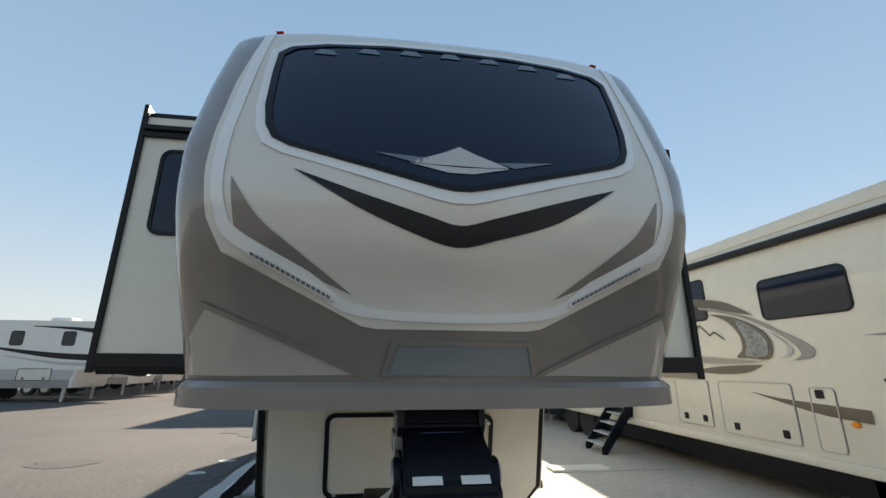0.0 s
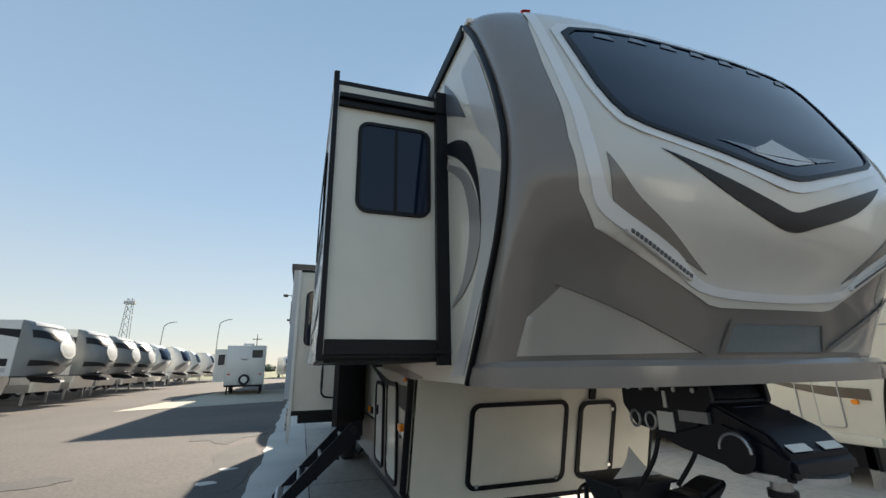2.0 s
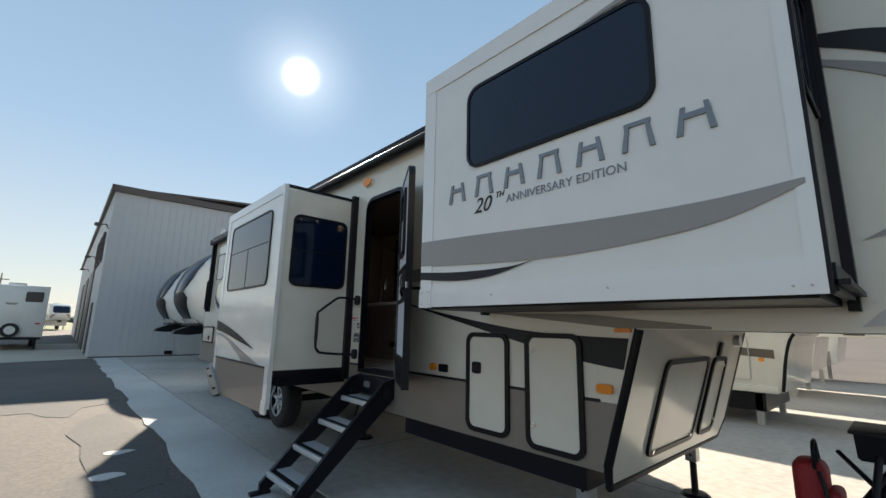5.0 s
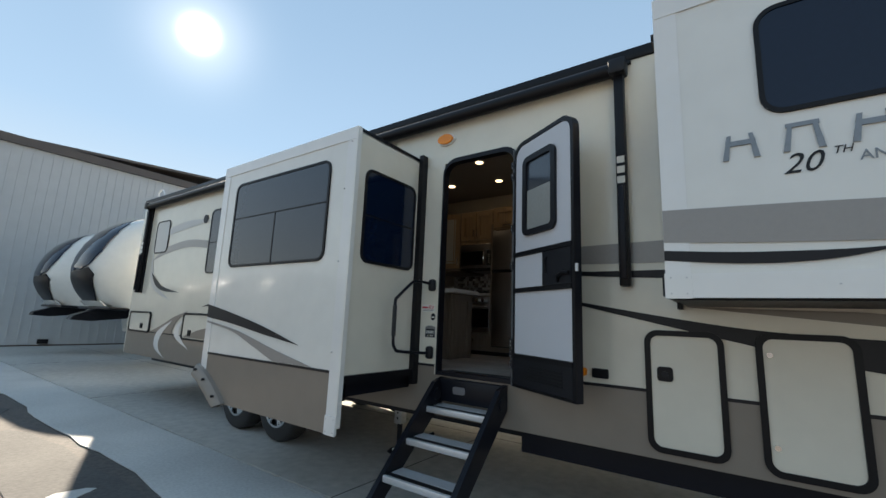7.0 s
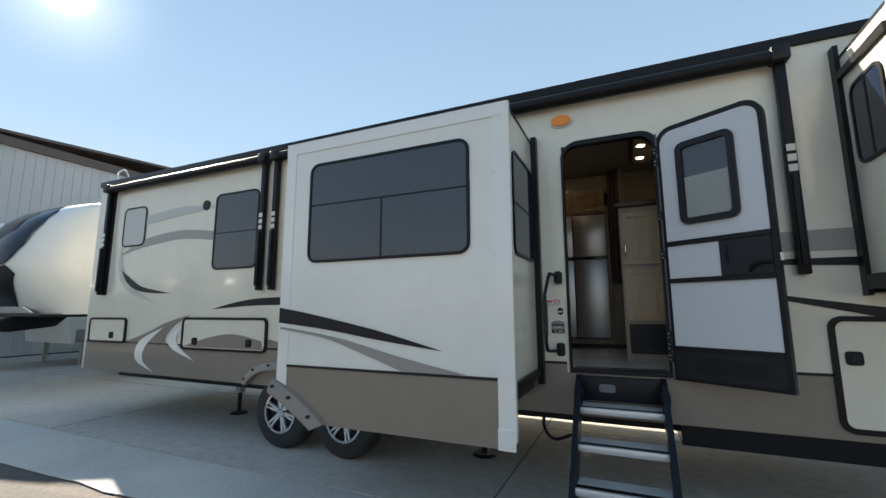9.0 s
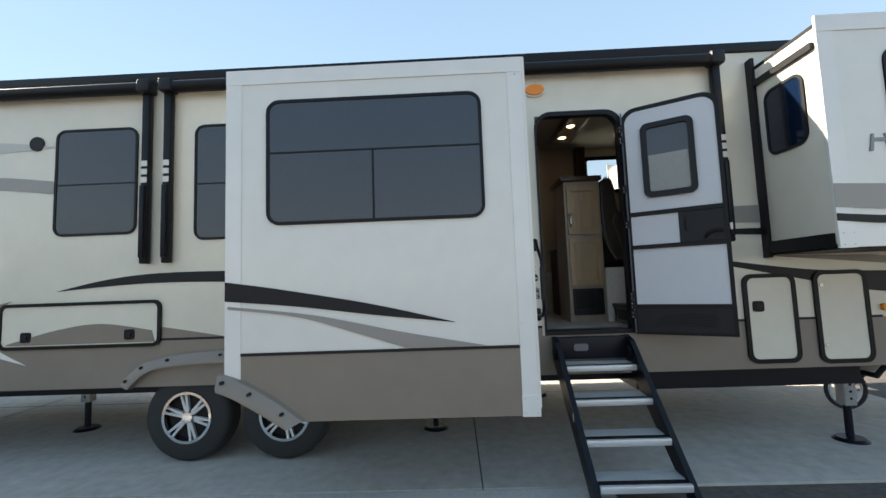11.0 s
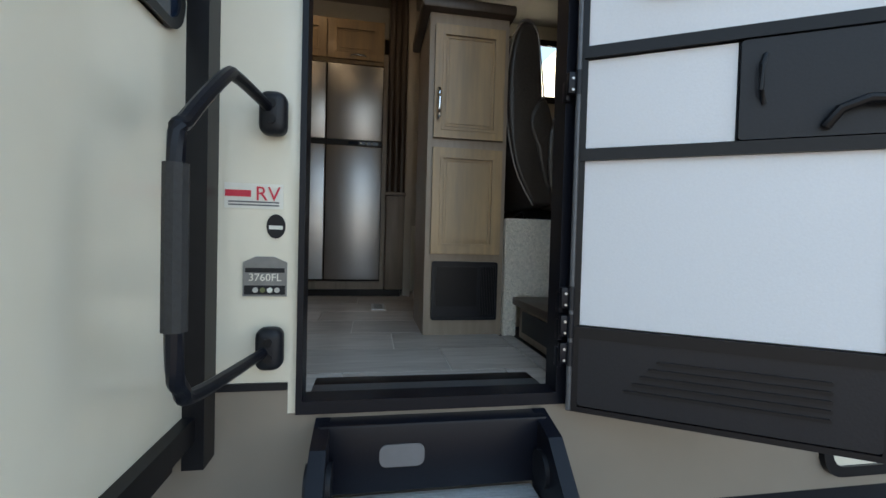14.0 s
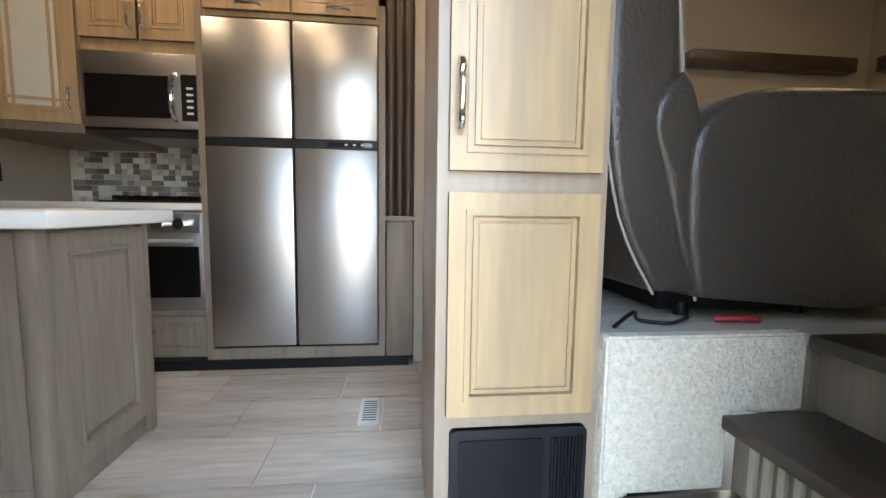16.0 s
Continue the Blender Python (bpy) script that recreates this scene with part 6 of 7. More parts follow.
# ---- other trailers ----
def far_fifth_wheel(label, body, cap_mt, accent, length=11.0, swirl=True, m=None, group="", wrap=False):
    """A parked fifth wheel, nose towards its own +x at 0, standing on z 0."""
    t = group_thing("fifth_wheel_trailer", label, "trailer", None, group=group)
    w = 1.22
    side = [(-1.3, 1.45), (-2.6, 1.45), (-2.75, 0.62), (-length, 0.62), (-length, 3.75), (-1.3, 3.75)]
    part("body", extrude_poly(side, lambda u, v, d: Vector((u, d, v)), -w, w, 0.02), body, t, smooth=None)
    bm = bmesh.new()
    loops = []
    zs = [1.45, 1.6, 1.85, 2.1, 2.4, 2.7, 3.0, 3.3, 3.55, 3.7, 3.76]
    nose = [-0.5, -0.35, -0.15, -0.03, 0.0, -0.06, -0.18, -0.38, -0.65, -0.95, -1.25]
    for z, f in zip(zs, nose):
        row = [bm.verts.new((-1.3, -w, z))]
        for i in range(25):
            a = math.pi * i / 24
            c, s = math.cos(a), math.sin(a)
            row.append(bm.verts.new((-1.29 + (f + 1.29) * abs(s) ** 0.7, -w * math.copysign(abs(c) ** 0.7, c), z)))
        row.append(bm.verts.new((-1.3, w, z)))
        loops.append(row)
    for a, b in zip(loops, loops[1:]):
        for i in range(len(a) - 1):
            bm.faces.new((a[i], a[i + 1], b[i + 1], b[i]))
    bm.faces.new(loops[0])
    bm.faces.new(loops[-1])
    cp = part("cap", bm, cap_mt, t, smooth=50)

    def nose_at(u, v, d):
        f = float(np.interp(v, zs, nose))
        q = (1 - min(0.999, abs(u) / w) ** (1 / 0.35)) ** 0.35
        return Vector((-1.29 + (f + 1.29) * q + d, u, v))
    if wrap:
        glass = mirror([(0, 3.70), (-0.55, 3.66), (-0.78, 3.5), (-0.84, 3.2), (-0.8, 2.75), (-0.62, 2.42), (-0.3, 2.3)])
        part("windshield", sheet(glass, lambda u, v, d: nose_at(u, v, d + 0.02), 0.02, 0.1), GLASS, cp, "dark wraparound front window")
        part("chin_panel", sheet(mirror([(0, 2.28), (-0.3, 2.28), (-0.62, 2.36), (-0.78, 2.2), (-0.66, 1.8), (-0.42, 1.52), (0, 1.52)]), lambda u, v, d: nose_at(u, v, d + 0.02), 0.02, 0.1), accent, cp, "dark lower nose panel")
        part("bumper_lip", sheet(mirror([(0, 1.60), (-0.7, 1.60), (-0.75, 1.48), (0, 1.48)]), lambda u, v, d: nose_at(u, v, d + 0.05), 0.04, 0.1), WHITE, cp)
        for sg in (-1, 1):
            Q = (lambda u, v, d: Vector((u, -w - d, v))) if sg < 0 else (lambda u, v, d: Vector((u, w + d, v)))
            part("crescent", sheet(smooth_line([(-3.4, 3.0), (-2.4, 2.75), (-1.85, 2.35), (-1.7, 1.9), (-1.75, 1.5)], 5) + smooth_line([(-2.1, 1.5), (-2.15, 1.9), (-2.05, 2.2), (-2.5, 2.5), (-3.4, 2.9)], 5), Q, 0.008), accent, t, "black crescent graphic", smooth=None)
            part("arc_line", sheet(smooth_line([(-2.6, 3.5), (-2.05, 3.1), (-1.75, 2.6)], 5) + smooth_line([(-1.8, 2.6), (-2.1, 3.05), (-2.6, 3.44)], 5), Q, 0.008), accent, t, smooth=None)
    elif swirl:
        for sg in (-1, 1):
            part("cap_band", sheet([(sg * u, v) for u, v in smooth_line([(1.19, 3.35), (1.0, 3.3), (0.62, 3.12), (0.5, 2.95)], 4) + smooth_line([(0.55, 2.85), (0.9, 2.95), (1.19, 3.02)], 4)], lambda u, v, d: nose_at(u, v, d + 0.02), 0.02, 0.1), accent, cp)
            part("cap_band", sheet([(sg * u, v) for u, v in ((1.19, 2.1), (0.7, 2.02), (0.3, 1.9), (0.3, 1.82), (0.75, 1.88), (1.19, 1.85))], lambda u, v, d: nose_at(u, v, d + 0.02), 0.02, 0.1), accent, cp)
        part("crown", sheet(mirror([(0, 3.74), (-1.0, 3.74), (-1.12, 3.52), (0, 3.48)]), lambda u, v, d: nose_at(u, v, d + 0.02), 0.02, 0.1), LGREY, cp)
        rg = [(0.62 * math.cos(i * 0.2618), 2.62 + 0.46 * math.sin(i * 0.2618)) for i in range(24)]
        part("emblem", ring(rg, [(u * 0.86, 2.62 + (v - 2.62) * 0.86) for u, v in rg], lambda u, v, d: nose_at(u, v, d + 0.02), 0.03), WHITE, cp)
        part("emblem", sheet([(u * 0.84, 2.62 + (v - 2.62) * 0.84) for u, v in rg], lambda u, v, d: nose_at(u, v, d + 0.02), 0.02, 0.15), LGREY, cp)
    else:
        part("windshield", sheet(rounded(-0.95, 0.95, 2.45, 3.45, 0.25), lambda u, v, d: nose_at(u, v, d + 0.02), 0.02, 0.12), GLASS, cp, "dark front window")
        for sg in (-1, 1):
            part("side_graphic", sheet([(sg * u, v) for u, v in smooth_line([(0.45, 2.3), (0.8, 2.0), (1.0, 1.65), (1.16, 1.6)], 4) + smooth_line([(1.17, 1.9), (1.05, 2.15), (0.8, 2.3), (0.45, 2.3)], 4)[:-1]], lambda u, v, d: nose_at(u, v, d + 0.02), 0.02, 0.1), accent, cp)
    part("lip", box(-1.4, -0.42, -w + 0.12, w - 0.12, 1.40, 1.47, 0.02), accent, t)
    pb = part("pin_box", extrude_poly([(-1.3, 1.40), (-0.45, 1.40), (-0.05, 1.25), (0.0, 1.15), (-0.4, 1.12), (-1.1, 1.2)], lambda u, v, d: Vector((u, d, v)), -0.18, 0.18, 0.01), BLKMETAL, t, "black pin box")
    for sg in (-1, 1):
        P = (lambda u, v, d: Vector((u, -w - d, v))) if sg < 0 else (lambda u, v, d: Vector((u, w + d, v)))
        part("swoosh", sheet(smooth_line([(-1.5, 2.15), (-4, 2.25), (-7, 2.55)], 5) + smooth_line([(-7, 2.5), (-4, 2.0), (-1.5, 1.85)], 5), P, 0.006), accent, t, smooth=None)
        part("swoosh", sheet(smooth_line([(-1.5, 1.78), (-3.5, 1.82), (-6, 2.1)], 5) + smooth_line([(-6, 2.06), (-3.5, 1.68), (-1.5, 1.6)], 5), P, 0.006), LGREY, t, smooth=None)
        if swirl:
            part("shoulder_stripe", sheet(smooth_line([(-1.3, 3.35), (-3, 3.45), (-5, 3.5)], 4) + smooth_line([(-5, 3.46), (-3, 3.3), (-1.3, 3.0)], 4), P, 0.006), accent, t, smooth=None)
            part("basement_panel", sheet([(-2.85, 1.001), (-6.0, 1.001), (-6.0, 1.45), (-2.7, 1.45)], P, 0.005), LGREY, t, smooth=None)
        part("skirt", sheet([(-2.85, 0.63), (-length + 0.1, 0.63), (-length + 0.1, 1.0), (-2.85, 1.0)], P, 0.008), GREY, t, smooth=None)
        for u0, u1, v0, v1 in ((-3.6, -3.0, 2.55, 3.25), (-5.9, -5.3, 2.55, 3.25), (-8.6, -7.4, 2.4, 3.2)):
            flush_window(t, P, u0, u1, v0, v1, 0.12)
        hatch(t, P, -5.2, -3.7, 0.95, 1.5, 0.06, latch=((-4.9, 1.05), (-4.0, 1.05)), rim=0.025)
        part("leg", box(-3.2, -3.1, sg * 1.0 - 0.05, sg * 1.0 + 0.05, 0.0, 0.63), GALV, t)
        for u in (-7.2, -8.1):
            wh = part("wheel", cyl((u, sg * 1.18, 0.36), (u, sg * 0.95, 0.36), 0.36, seg=28), RUBBER, t)
            part("rim", cyl((u, sg * 1.19, 0.36), (u, sg * 1.17, 0.36), 0.2, seg=20), ALU, wh)
    for u, a in ((-4.5, 0.35), (-8.5, 0.35)):
        part("roof_unit", box(u - 0.5, u + 0.5, -0.35, 0.35, 3.75, 4.0, 0.06), WHITE, t, "rooftop air conditioner")
    if m:
        t.matrix_world = m
    return t


SILVERCAP = mat("silver_grey_cap", (0.19, 0.205, 0.205), 0.25, vary=0.06, coat=0.5)
first = far_fifth_wheel("white fifth wheel with silver nose and round emblem", WHITE, SILVERCAP, CHAR, 11, True, pose(-11.7, 24.1, 0, 0, 0, -2), "row of parked trailers")
for k, (x, y) in enumerate(((-11.7, 28.9), (-12.0, 33.6), (-12.4, 38.2))):
    copy_thing(first, pose(x, y, 0, 0, 0, -2 - k))
far2 = far_fifth_wheel("white fifth wheel with a dark front window far off", WHITE, WHITE, GREY, 10, False, pose(-12.6, 43.2, 0, 0, 0, -6), "row of parked trailers")
copy_thing(far2, pose(-12.2, 48.4, 0, 0, 0, -6))
for x, y in ((-13.2, 58.5), (-12.6, 64.0), (-12.2, 70.0), (-11.5, 77)):
    copy_thing(far2, pose(x, y, 0, 0, 0, 5))
copy_thing(far2, pose(-3.5, 85, 0, 0, 0, -80))
near_a = far_fifth_wheel("white and charcoal fifth wheel with dark front window", WHITE, WHITE, CHAR, 10, False, pose(-0.95, 17.3, 0, 0, 0, 180), "trailers behind", True)
copy_thing(near_a, pose(-0.8, 21.6, 0, 0, 0, 180))


def travel_trailer(m):
    """A small white travel trailer seen from its rear."""
    t = group_thing("travel_trailer", "white travel trailer with small rear window and spare wheel", "trailer")
    part("body", box(-1.2, 1.2, 0, 7.5, 0.55, 3.15, 0.05), WHITE, t)
    B = on_y(0)
    flush_window(t, B, 0.35, 1.0, 2.35, 2.85, 0.06)
    part("stripe", sheet([(-0.35, 2.28), (0.15, 2.28), (0.05, 2.18), (-0.25, 2.18)], B, 0.01), GREY, t, smooth=None)
    part("bumper", box(-1.15, 1.15, -0.15, -0.001, 0.5, 0.62), BLKMETAL, t)
    sp = part("spare_wheel", cyl((0, -0.001, 0.95), (0, -0.2, 0.95), 0.34, seg=28), RUBBER, t)
    part("cover", cyl((0, -0.2, 0.95), (0, -0.21, 0.95), 0.2, seg=24), WHITE, sp)
    for x in (-0.95, 0.95):
        part("tail_lamp", box(x - 0.09, x + 0.09, -0.03, -0.001, 1.25, 1.32, 0.008), RED, t)
    for x in (-1.0, 1.0):
        for y in (3.6, 4.4):
            part("wheel", cyl((x - 0.1, y, 0.34), (x + 0.1, y, 0.34), 0.34, seg=24), RUBBER, t)
        part("jack_leg", box(x - 0.04, x + 0.04, 0.4, 0.5, 0.0, 0.55), BLKMETAL, t)
    so = part("slide_out", box(-2.0, -1.201, 1.5, 5.0, 0.8, 2.95), WHITE, t)
    part("window", box(-1.8, -1.4, 1.485, 1.499, 1.9, 2.6), GLASS, so)
    part("roof_unit", box(-0.35, 0.35, 2.0, 2.9, 3.15, 3.4, 0.06), WHITE, t)
    t.matrix_world = m


travel_trailer(pose(-5.25, 32.0, 0, 0, 0, 4))

# the neighbour with its cream side
MX = 5.2
nb = group_thing("fifth_wheel_trailer", "cream fifth wheel with brown swirls parked alongside", "trailer")
NS = [(3.98, 0.58), (15.5, 0.58), (15.5, 3.6), (1.2, 3.5), (0.6, 3.3), (0.3, 2.8), (0.25, 2.2), (0.45, 1.62), (3.6, 1.58), (3.78, 1.5), (3.86, 1.3)]
nbody = part("body", extrude_poly(NS, on_x(0, 1), MX, MX + 2.44, 0.02), CREAM, nb, smooth=None)
N = on_x(MX)
part("edge_trim", tube([(MX - 0.005, y, z) for y, z in smooth_line([(0.5, 1.6), (3.55, 1.57), (3.78, 1.5), (3.9, 1.2), (4.0, 0.6)], 5)], 0.025, 8), BLACK, nb)
part("sill", box(MX - 0.04, MX + 0.1, 4.05, 15.4, 0.55, 0.68, 0.03), CREAM, nb)
flush_window(nb, N, 3.96, 5.14, 2.30, 2.86, 0.1)
flush_window(nb, N, 6.127, 6.75, 2.42, 3.1, 0.08)
for u0, u1, v0, v1, lt in ((4.93, 6.15, 0.74, 1.49, ((5.12, 0.86), (5.9, 0.86))), (4.40, 4.71, 0.74, 1.46, ()), (6.36, 7.15, 0.78, 1.49, ((6.52, 0.9), (6.95, 0.9)))):
    d = part("storage_door", sheet(rounded(u0, u1, v0, v1, 0.05), N, 0.01), CREAM, nb, smooth=None)
    part("seal", ring(rounded(u0, u1, v0, v1, 0.05), rounded(u0 + 0.014, u1 - 0.014, v0 + 0.014, v1 - 0.014, 0.04), N, 0.016), LGREY, d)
    for u, v in lt:
        part("latch", sheet(rounded(u - 0.045, u + 0.045, v - 0.05, v + 0.05, 0.015), N, 0.02), BLACK, d, smooth=None)
part("latch", sheet(rounded(4.53, 4.63, 1.33, 1.43, 0.015), N, 0.02), BLACK, nb, smooth=None)
part("label_tag", sheet(rounded(4.52, 4.6, 1.2, 1.32, 0.005), N, 0.014), PAPER, nb, smooth=None)
part("marker_lamp", sheet(rounded(4.2, 4.28, 1.05, 1.11, 0.03), N, 0.03), AMBER, nb)


def nb_art(poly, mt, off=0.012):
    part("swoosh", sheet(poly, lambda u, v, d: N(u, v, d + off), 0.003), mt, nb, smooth=None)


BRN = mat("brown_graphic", (0.12, 0.095, 0.075), 0.3, vary=0.08, coat=0.3)
nb_art(smooth_line([(5.55, 1.36), (5.13, 1.302), (4.5, 1.265), (4.06, 1.245)], 4) + smooth_line([(4.06, 1.105), (4.265, 1.12), (4.555, 1.144), (4.98, 1.223), (5.55, 1.355)], 4), BRN)
nb_art(smooth_line([(6.3, 2.65), (6.055, 2.587), (5.387, 2.393), (4.887, 2.143), (4.574, 1.957), (4.515, 1.867), (4.593, 1.799), (4.81, 1.774)], 5) + smooth_line([(4.72, 1.82), (4.693, 1.87), (4.795, 2.005), (5.094, 2.199), (5.541, 2.41), (6.062, 2.554), (6.3, 2.61)], 5), GREY)
nb_art(smooth_line([(6.4, 2.80), (6.054, 2.73), (5.712, 2.633), (5.285, 2.402)], 4) + smooth_line([(5.285, 2.402), (5.687, 2.494), (6.052, 2.596), (6.4, 2.67)], 4)[1:], BRN, 0.0125)
nb_art(smooth_line([(6.8, 1.63), (6.356, 1.671), (5.923, 1.707), (5.275, 1.722)], 4) + smooth_line([(5.275, 1.722), (5.568, 1.612), (6.008, 1.585), (6.372, 1.602), (6.8, 1.62)], 4)[1:], BRN)
nb_art(smooth_line([(6.8, 1.89), (6.347, 1.856), (5.681, 1.799), (5.265, 1.765)], 4) + smooth_line([(5.265, 1.765), (5.695, 1.736), (6.371, 1.749), (6.8, 1.78)], 4)[1:], APRON)
nb_art(smooth_line([(5.02, 1.80), (4.83, 1.84), (4.80, 1.93), (4.95, 2.07), (5.15, 2.2)], 4) + smooth_line([(5.15, 2.2), (4.9, 2.0), (4.87, 1.92), (4.90, 1.85), (5.02, 1.80)], 4)[1:-1], LGREY, 0.0115)
nb_art([(3.98, 2.03), (3.3, 2.06), (2.6, 2.05), (3.3, 2.0)], GREY)
part("head_window", sheet(smooth_line([(6.07, 2.50), (5.598, 2.395), (5.19, 2.187), (5.077, 1.982), (5.152, 1.798), (5.45, 1.81), (5.673, 1.832), (5.553, 1.942), (5.573, 2.155), (5.772, 2.369)], 4, True), lambda u, v, d: N(u, v, d + 0.013), 0.012), BRN, nb, smooth=None)
part("head_glass", sheet(smooth_line([(5.58, 2.36), (5.238, 2.163), (5.12, 1.983), (5.19, 1.84), (5.5, 1.85), (5.46, 2.043)], 4, True), lambda u, v, d: N(u, v, d + 0.026), 0.006), mat("camo_print", (0.45, 0.46, 0.45), 0.3, fine=25, coarse=8, dark=(0.08, 0.09, 0.09)), nb, smooth=None)
part("peak_logo", tube([(MX - 0.014, y, z) for y, z in ((6.463, 2.243), (6.349, 2.355), (6.227, 2.249), (6.148, 2.173), (6.055, 2.222), (5.862, 2.1))], 0.01, 6), BRN, nb)
part("awning", cyl((MX - 0.06, 2.0, 3.27), (MX - 0.06, 9.5, 3.37), 0.055, seg=16), CHAR, nb, "rolled dark awning")
part("roof_edge", box(MX - 0.015, MX + 0.02, 2.0, 15.4, 3.44, 3.6, 0.01), CREAM, nb)
part("ladder_rack", box(MX + 0.3, MX + 1.4, 2.6, 4.0, 3.5, 3.72, 0.04), BLACK, nb)
# added black box: stands in for shade, hides the bright ground under the body
part("underbody_shade_block", box(MX + 0.3, MX + 2.2, 4.3, 15.2, 0.22, 0.579), BLKMETAL, nb)
nst = part("entry_steps", box(MX - 0.1, MX, 8.6, 9.3, 0.7, 0.85), BLKMETAL, nb, "black folding steps")
for y in (8.6, 9.3):
    part("stringer", extrude_poly([(MX, 0.98), (MX - 0.1, 0.98), (MX - 0.75, 0.12), (MX - 0.75, 0.0), (MX - 0.65, 0.0), (MX, 0.8)], lambda u, v, d: Vector((u, d, v)), y - 0.02, y + 0.02), BLKMETAL, nst, smooth=None)
for k in range(4):
    part("tread", box(MX - 0.22 - 0.17 * k, MX - 0.02 - 0.17 * k, 8.6, 9.3, 0.72 - 0.19 * k, 0.75 - 0.19 * k), ALU, nst)
for y in (10.8, 11.7):
    part("wheel", cyl((MX + 0.05, y, 0.38), (MX + 0.3, y, 0.38), 0.38, seg=28), RUBBER, nb)
for y in (4.4, 14.0):
    part("leg", box(MX + 0.3, MX + 0.4, y - 0.05, y + 0.05, 0, 0.6), GALV, nb)
    part("leg", box(MX + 2.0, MX + 2.1, y - 0.05, y + 0.05, 0, 0.6), GALV, nb)
bd = tagged(part("timber_board", box(2.9, 3.9, 7.3, 7.65, 0.0, 0.04, 0.004), PAPER), "pale board lying on the slab", "board")

# far fifth wheels in front of the yard, seen under the overhang
copy_thing(near_a, pose(9.0, -24, 0, 0, 0, 170))
# next two: added out of view beyond the neighbour, to shade the ground under it
copy_thing(near_a, pose(11.2, 1.5, 0, 0, 0, -90))
copy_thing(near_a, pose(15.8, 1.5, 0, 0, 0, -90))
copy_thing(near_a, pose(14.0, -30, 0, 0, 0, 170))
copy_thing(near_a, pose(19.0, -36, 0, 0, 0, 170))

# ---- hitch cart with backpack under the nose ----
cart = group_thing("folding_bicycle", "folded black bicycle with a tray and small wheels", "bicycle")
for x, y in ((-0.15, 2.72), (0.10, 3.32)):
    bm = bmesh.new()
    part("wheel", tube([(x + 0.02 * math.cos(a), y + 0.19 * math.cos(a), 0.2 + 0.19 * math.sin(a)) for a in [i * math.pi / 16 for i in range(33)]], 0.02, 8), RUBBER, cart)
    hub = part("wheel_rim", tube([(x, y + 0.165 * math.cos(a), 0.2 + 0.165 * math.sin(a)) for a in [i * math.pi / 16 for i in range(33)]], 0.01, 6), ALU, cart)
    part("hub", cyl((x - 0.04, y, 0.2), (x + 0.04, y, 0.2), 0.03), STICKER, cart)
    for k in range(6):
        a = k * math.pi / 3
        part("spoke", tube([(x, y, 0.2), (x, y + 0.165 * math.cos(a), 0.2 + 0.165 * math.sin(a))], 0.006, 6), ALU, cart)
for pts, r in (([(-0.15, 2.72, 0.2), (-0.1, 2.75, 0.6), (0.05, 2.7, 0.9)], 0.018), ([(0.10, 3.32, 0.2), (0.08, 3.0, 0.45), (-0.12, 2.75, 0.55)], 0.022), ([(0.08, 3.0, 0.45), (0.12, 3.0, 0.85)], 0.016), ([(-0.05, 2.72, 0.62), (0.1, 2.7, 0.72), (0.4, 2.6, 0.80)], 0.014), ([(0.1, 2.7, 0.5), (0.3, 2.65, 0.8)], 0.014), ([(-0.1, 2.6, 0.55), (0.2, 2.9, 0.8)], 0.014), ([(-0.1, 2.8, 0.6), (0.12, 2.65, 0.8)], 0.016)):
    part("frame_tube", tube(pts, r), BLKMETAL, cart)
tr = tagged(part("tool_tray", extrude_poly([(-0.05, 0.97), (0.03, 0.80), (0.27, 0.80), (0.34, 0.97)], lambda u, v, d: Vector((u, d, v)), 2.5, 2.80, 0.01), DARKIN), "dark blue plastic tray with papers", "tray")
part("rim", box(-0.07, 0.36, 2.48, 2.82, 0.955, 0.972, 0.006), DARKIN, tr)
tagged(part("saddle", extrude_poly(smooth_line([(0.26, 0.92), (0.36, 0.93), (0.50, 0.98), (0.53, 0.95), (0.42, 0.86), (0.28, 0.82)], 4, True), lambda u, v, d: Vector((u, d, v)), 2.32, 2.5, 0.02), DARKIN), "black moulded bicycle saddle", "saddle")
tagged(part("paper_sheet", extrude_poly(smooth_line([(0.02, 0.975), (0.12, 1.05), (0.17, 1.13)], 4) + smooth_line([(0.2, 1.09), (0.27, 1.01), (0.36, 0.975)], 4), lambda u, v, d: Vector((u, d + v * 0.15 - 0.15, v)), 2.60, 2.604), PAPER), "folded white paper leaning in the tray", "paper")
bag = tagged(part("backpack", box(0.05, 0.27, 2.95, 3.12, 0.40, 0.74, 0.06, 4), REDPACK), "red nylon backpack hung on the bicycle", "backpack")
part("pocket", box(0.03, 0.25, 2.89, 2.96, 0.41, 0.60, 0.03, 3), REDPACK, bag)
part("strap", tube(smooth_line([(0.06, 3.0, 0.70), (0.06, 3.0, 0.82), (0.16, 3.0, 0.85), (0.24, 3.0, 0.72)], 5), 0.01), BLACK, bag)
part("strap", tube(smooth_line([(0.04, 2.98, 0.7), (0.0, 2.95, 0.55), (0.03, 2.97, 0.42)], 5), 0.012), BLACK, bag)
part("pannier", box(0.2, 0.5, 2.42, 2.6, 0.38, 0.64, 0.03, 3), DARKIN, cart)
part("cable", tube(smooth_line([(0.25, 2.5, 0.80), (0.32, 2.45, 0.66), (0.42, 2.45, 0.62)], 4), 0.006), BLACK, cart)
for x in (0.14, 0.42):
    part("hitch_leg", tube(smooth_line([(x, 2.35, 1.22), (x - 0.03, 2.38, 1.1), (x - 0.1, 2.45, 0.95)], 4), 0.012), BLACK, cart)
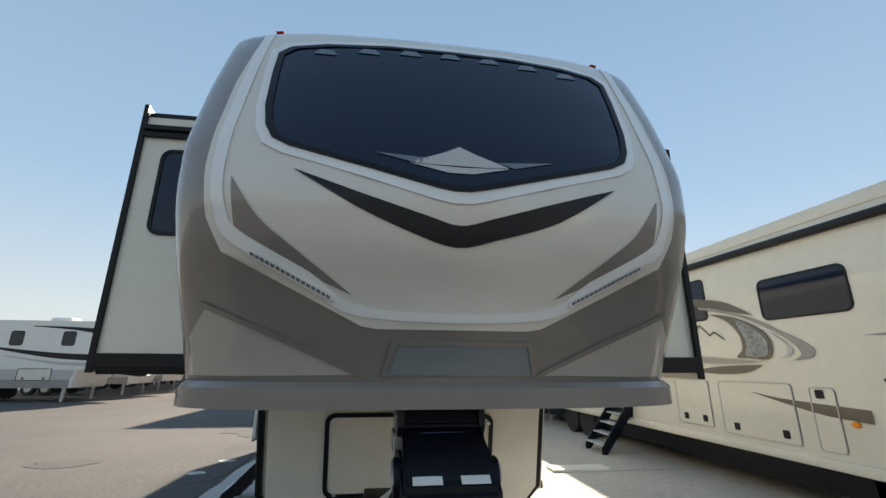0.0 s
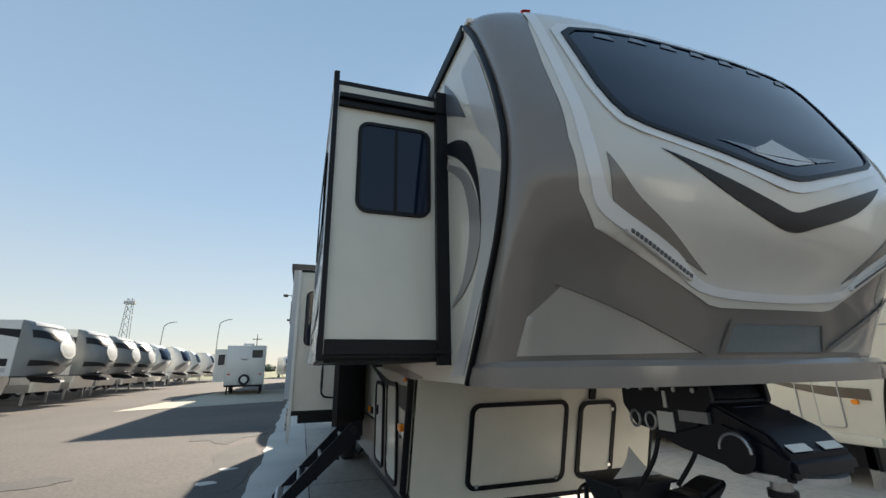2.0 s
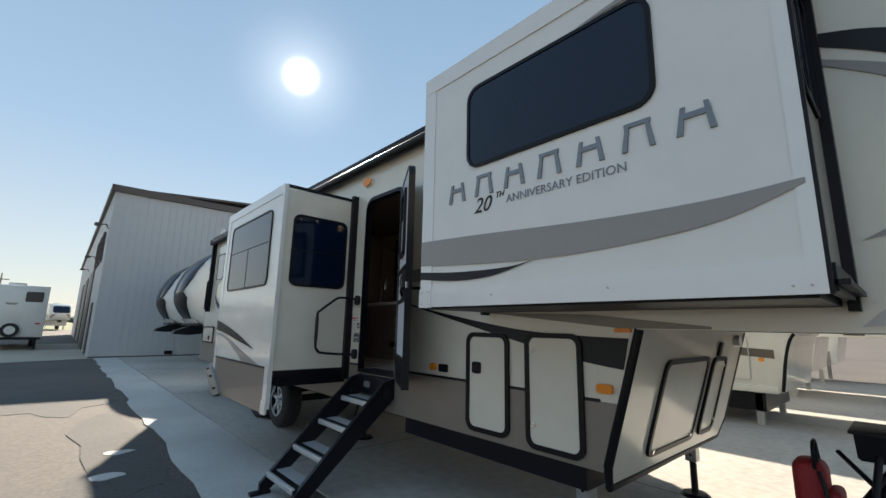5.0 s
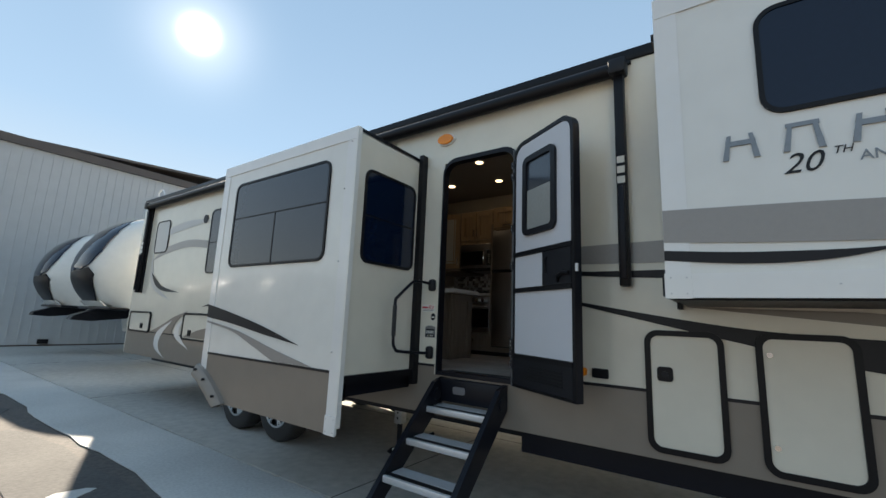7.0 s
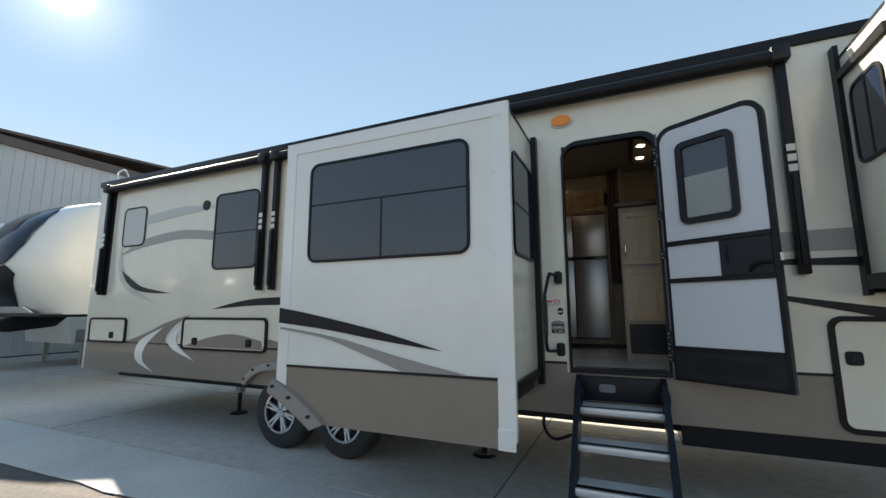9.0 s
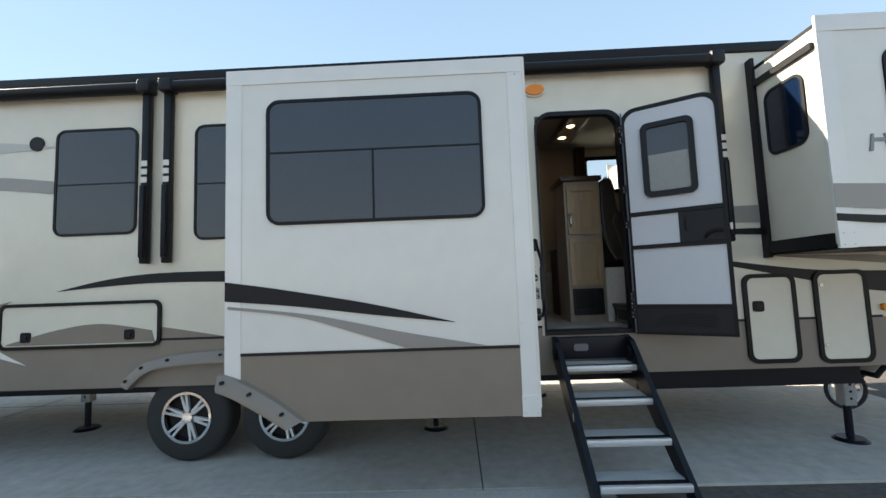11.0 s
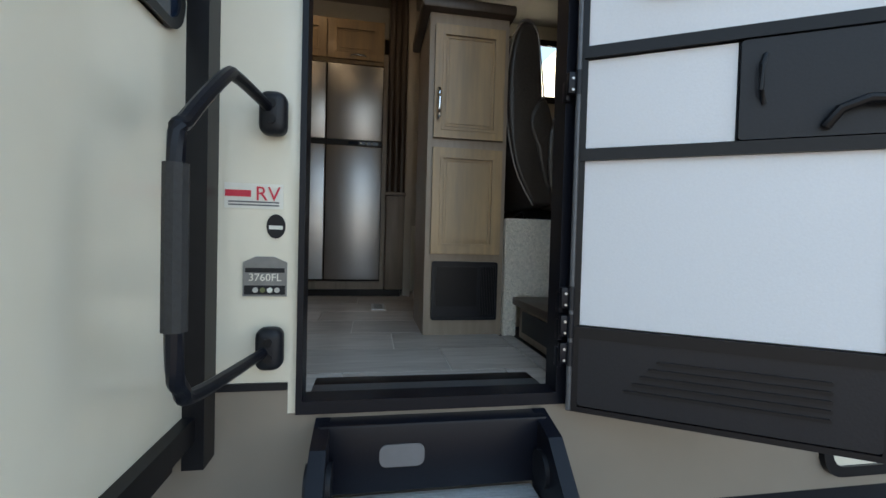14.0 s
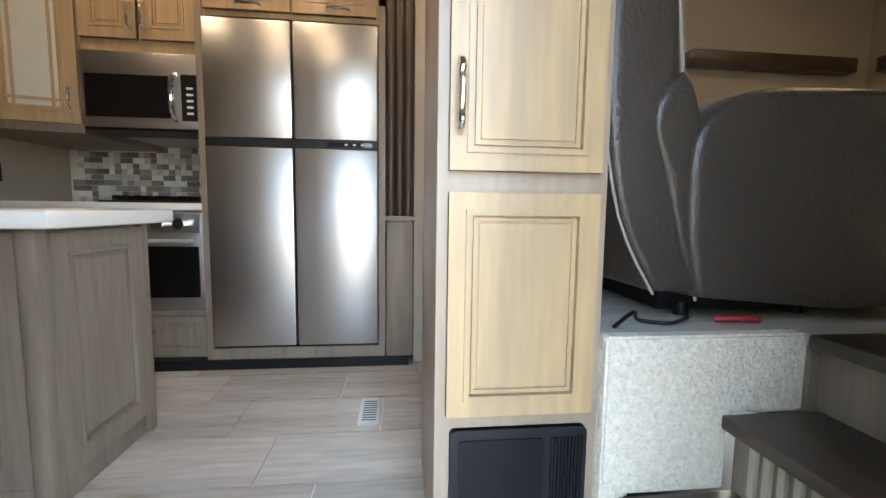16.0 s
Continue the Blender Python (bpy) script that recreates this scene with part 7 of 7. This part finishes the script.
hose = tagged(part("drain_hose", tube(smooth_line([(-0.7, 6.92, 0.72), (-0.75, 6.95, 0.52), (-0.85, 6.85, 0.44), (-0.9, 6.7, 0.5)], 5), 0.014), BLACK), "black cable hanging under the floor", "cable")

# ---- distance ----
far = tagged(part("lattice_tower", bmesh.new(), GALV), "distant grey lattice mast", "tower")
bx, by = -60.0, 172.0
for sx, sy in ((-1, -1), (1, -1), (1, 1), (-1, 1)):
    part("leg", tube([(bx + sx * 1.6, by + sy * 1.6, 0), (bx + sx * 0.7, by + sy * 0.7, 26)], 0.12, 6), GALV, far)
for k in range(10):
    z, z2 = 2.6 * k, 2.6 * (k + 1)
    w, w2 = 1.6 - 0.09 * k, 1.6 - 0.09 * (k + 1)
    part("brace", tube([(bx - w, by - w, z), (bx + w2, by - w2, z2)], 0.08, 6), GALV, far)
    part("brace", tube([(bx + w, by - w, z), (bx - w2, by - w2, z2)], 0.08, 6), GALV, far)
part("antenna", box(bx - 1.6, bx + 1.6, by - 1, by + 1, 24, 25), GALV, far)
for x, y, h in ((-40, 140, 15), (-24, 130, 15)):
    p = tagged(part("street_lamp", tube(smooth_line([(x, y, 0), (x, y, h * 0.8), (x + 0.6, y, h * 0.95), (x + 2.4, y, h)], 4), 0.13, 8), GALV), "tall grey yard lamp far away", "street lamp")
    part("head", box(x + 2.2, x + 3.2, y - 0.2, y + 0.2, h - 0.1, h + 0.1), GALV, p)
po = tagged(part("utility_pole", cyl((-14, 130, 0), (-14, 130, 11), 0.16, 0.11), WOODDK), "distant wooden utility pole", "utility pole")
part("crossarm", box(-15.2, -12.8, 129.9, 130.1, 9.6, 9.8), WOODDK, po)
tagged(part("ground_grass", sheet([(-300, 90), (40, 90), (40, 400), (-300, 400)], on_z(-0.018), 0.004), GRASS, smooth=None), "strip of dry grass beyond the yard", "grass", kind="structure")
rt = random.Random(9)
bm = bmesh.new()
for k in range(160):
    x, y, s = rt.uniform(-260, 120), rt.uniform(300, 380), rt.uniform(2.0, 4.5)
    own = bmesh.new()
    bmesh.ops.create_icosphere(own, subdivisions=2, radius=s)
    for v in own.verts:
        v.co = v.co * rt.uniform(0.75, 1.2)
        v.co.z = v.co.z * 0.7 + s * 0.4
        v.co += Vector((x, y, 0))
    joined(bm, own)
tagged(part("tree_line", bm, mat("far_foliage", (0.09, 0.11, 0.07), 0.9, vary=0.3)), "hazy line of far trees", "trees", kind="stuff")

# ---- small pieces: floor planks and mosaic tiles ----
pm = {}


def plank(x0, x1, y0, y1):
    key = (round(x1 - x0, 3), round(y1 - y0, 3))
    if key not in pm:
        pm[key] = mesh_of(box(0, key[0], 0, key[1], 0, 0.006), "plank")
        pm[key].materials.append(PLANK)
    ob = new("plank", pm[key])
    ob.location = (x0, y0, 1.022)
    ob.parent = floor


g = 0.006
for k in range(10):
    x0, x1 = max(-0.965 + 0.2895 * k, XI + 0.01), min(-0.965 + 0.2895 * (k + 1), XR + 0.42)
    y = 6.022 + 0.1855 * k - 0.5555 * 4
    while y < 9.88:
        a, b = max(y, 5.885), min(y + 0.5555, 9.88)
        if b - a > 0.03 and x1 - x0 > 0.03:
            plank(x0 + g / 2, x1 - g / 2, a + g / 2, b - g / 2)
        y += 0.5555
tm = []
for mt in (TILEL, TILED):
    for w in (1, 2):
        me = mesh_of(box(0, 0.005, 0.0012, 0.036 * w - 0.0012, 0.0012, 0.0348), "tile")
        me.materials.append(mt)
        tm.append(me)
rm = random.Random(2)
count = 0
for r in range(10):
    y = 7.31
    while y < 8.34:
        big = rm.random() < 0.35
        w = 2 if big else 1
        ob = new("tile", tm[(2 if rm.random() < 0.45 else 0) + (w - 1)])
        ob.location = (XR + 0.399, y, 1.881 + 0.0358 * r)
        ob.parent = splash
        y += 0.0362 * w
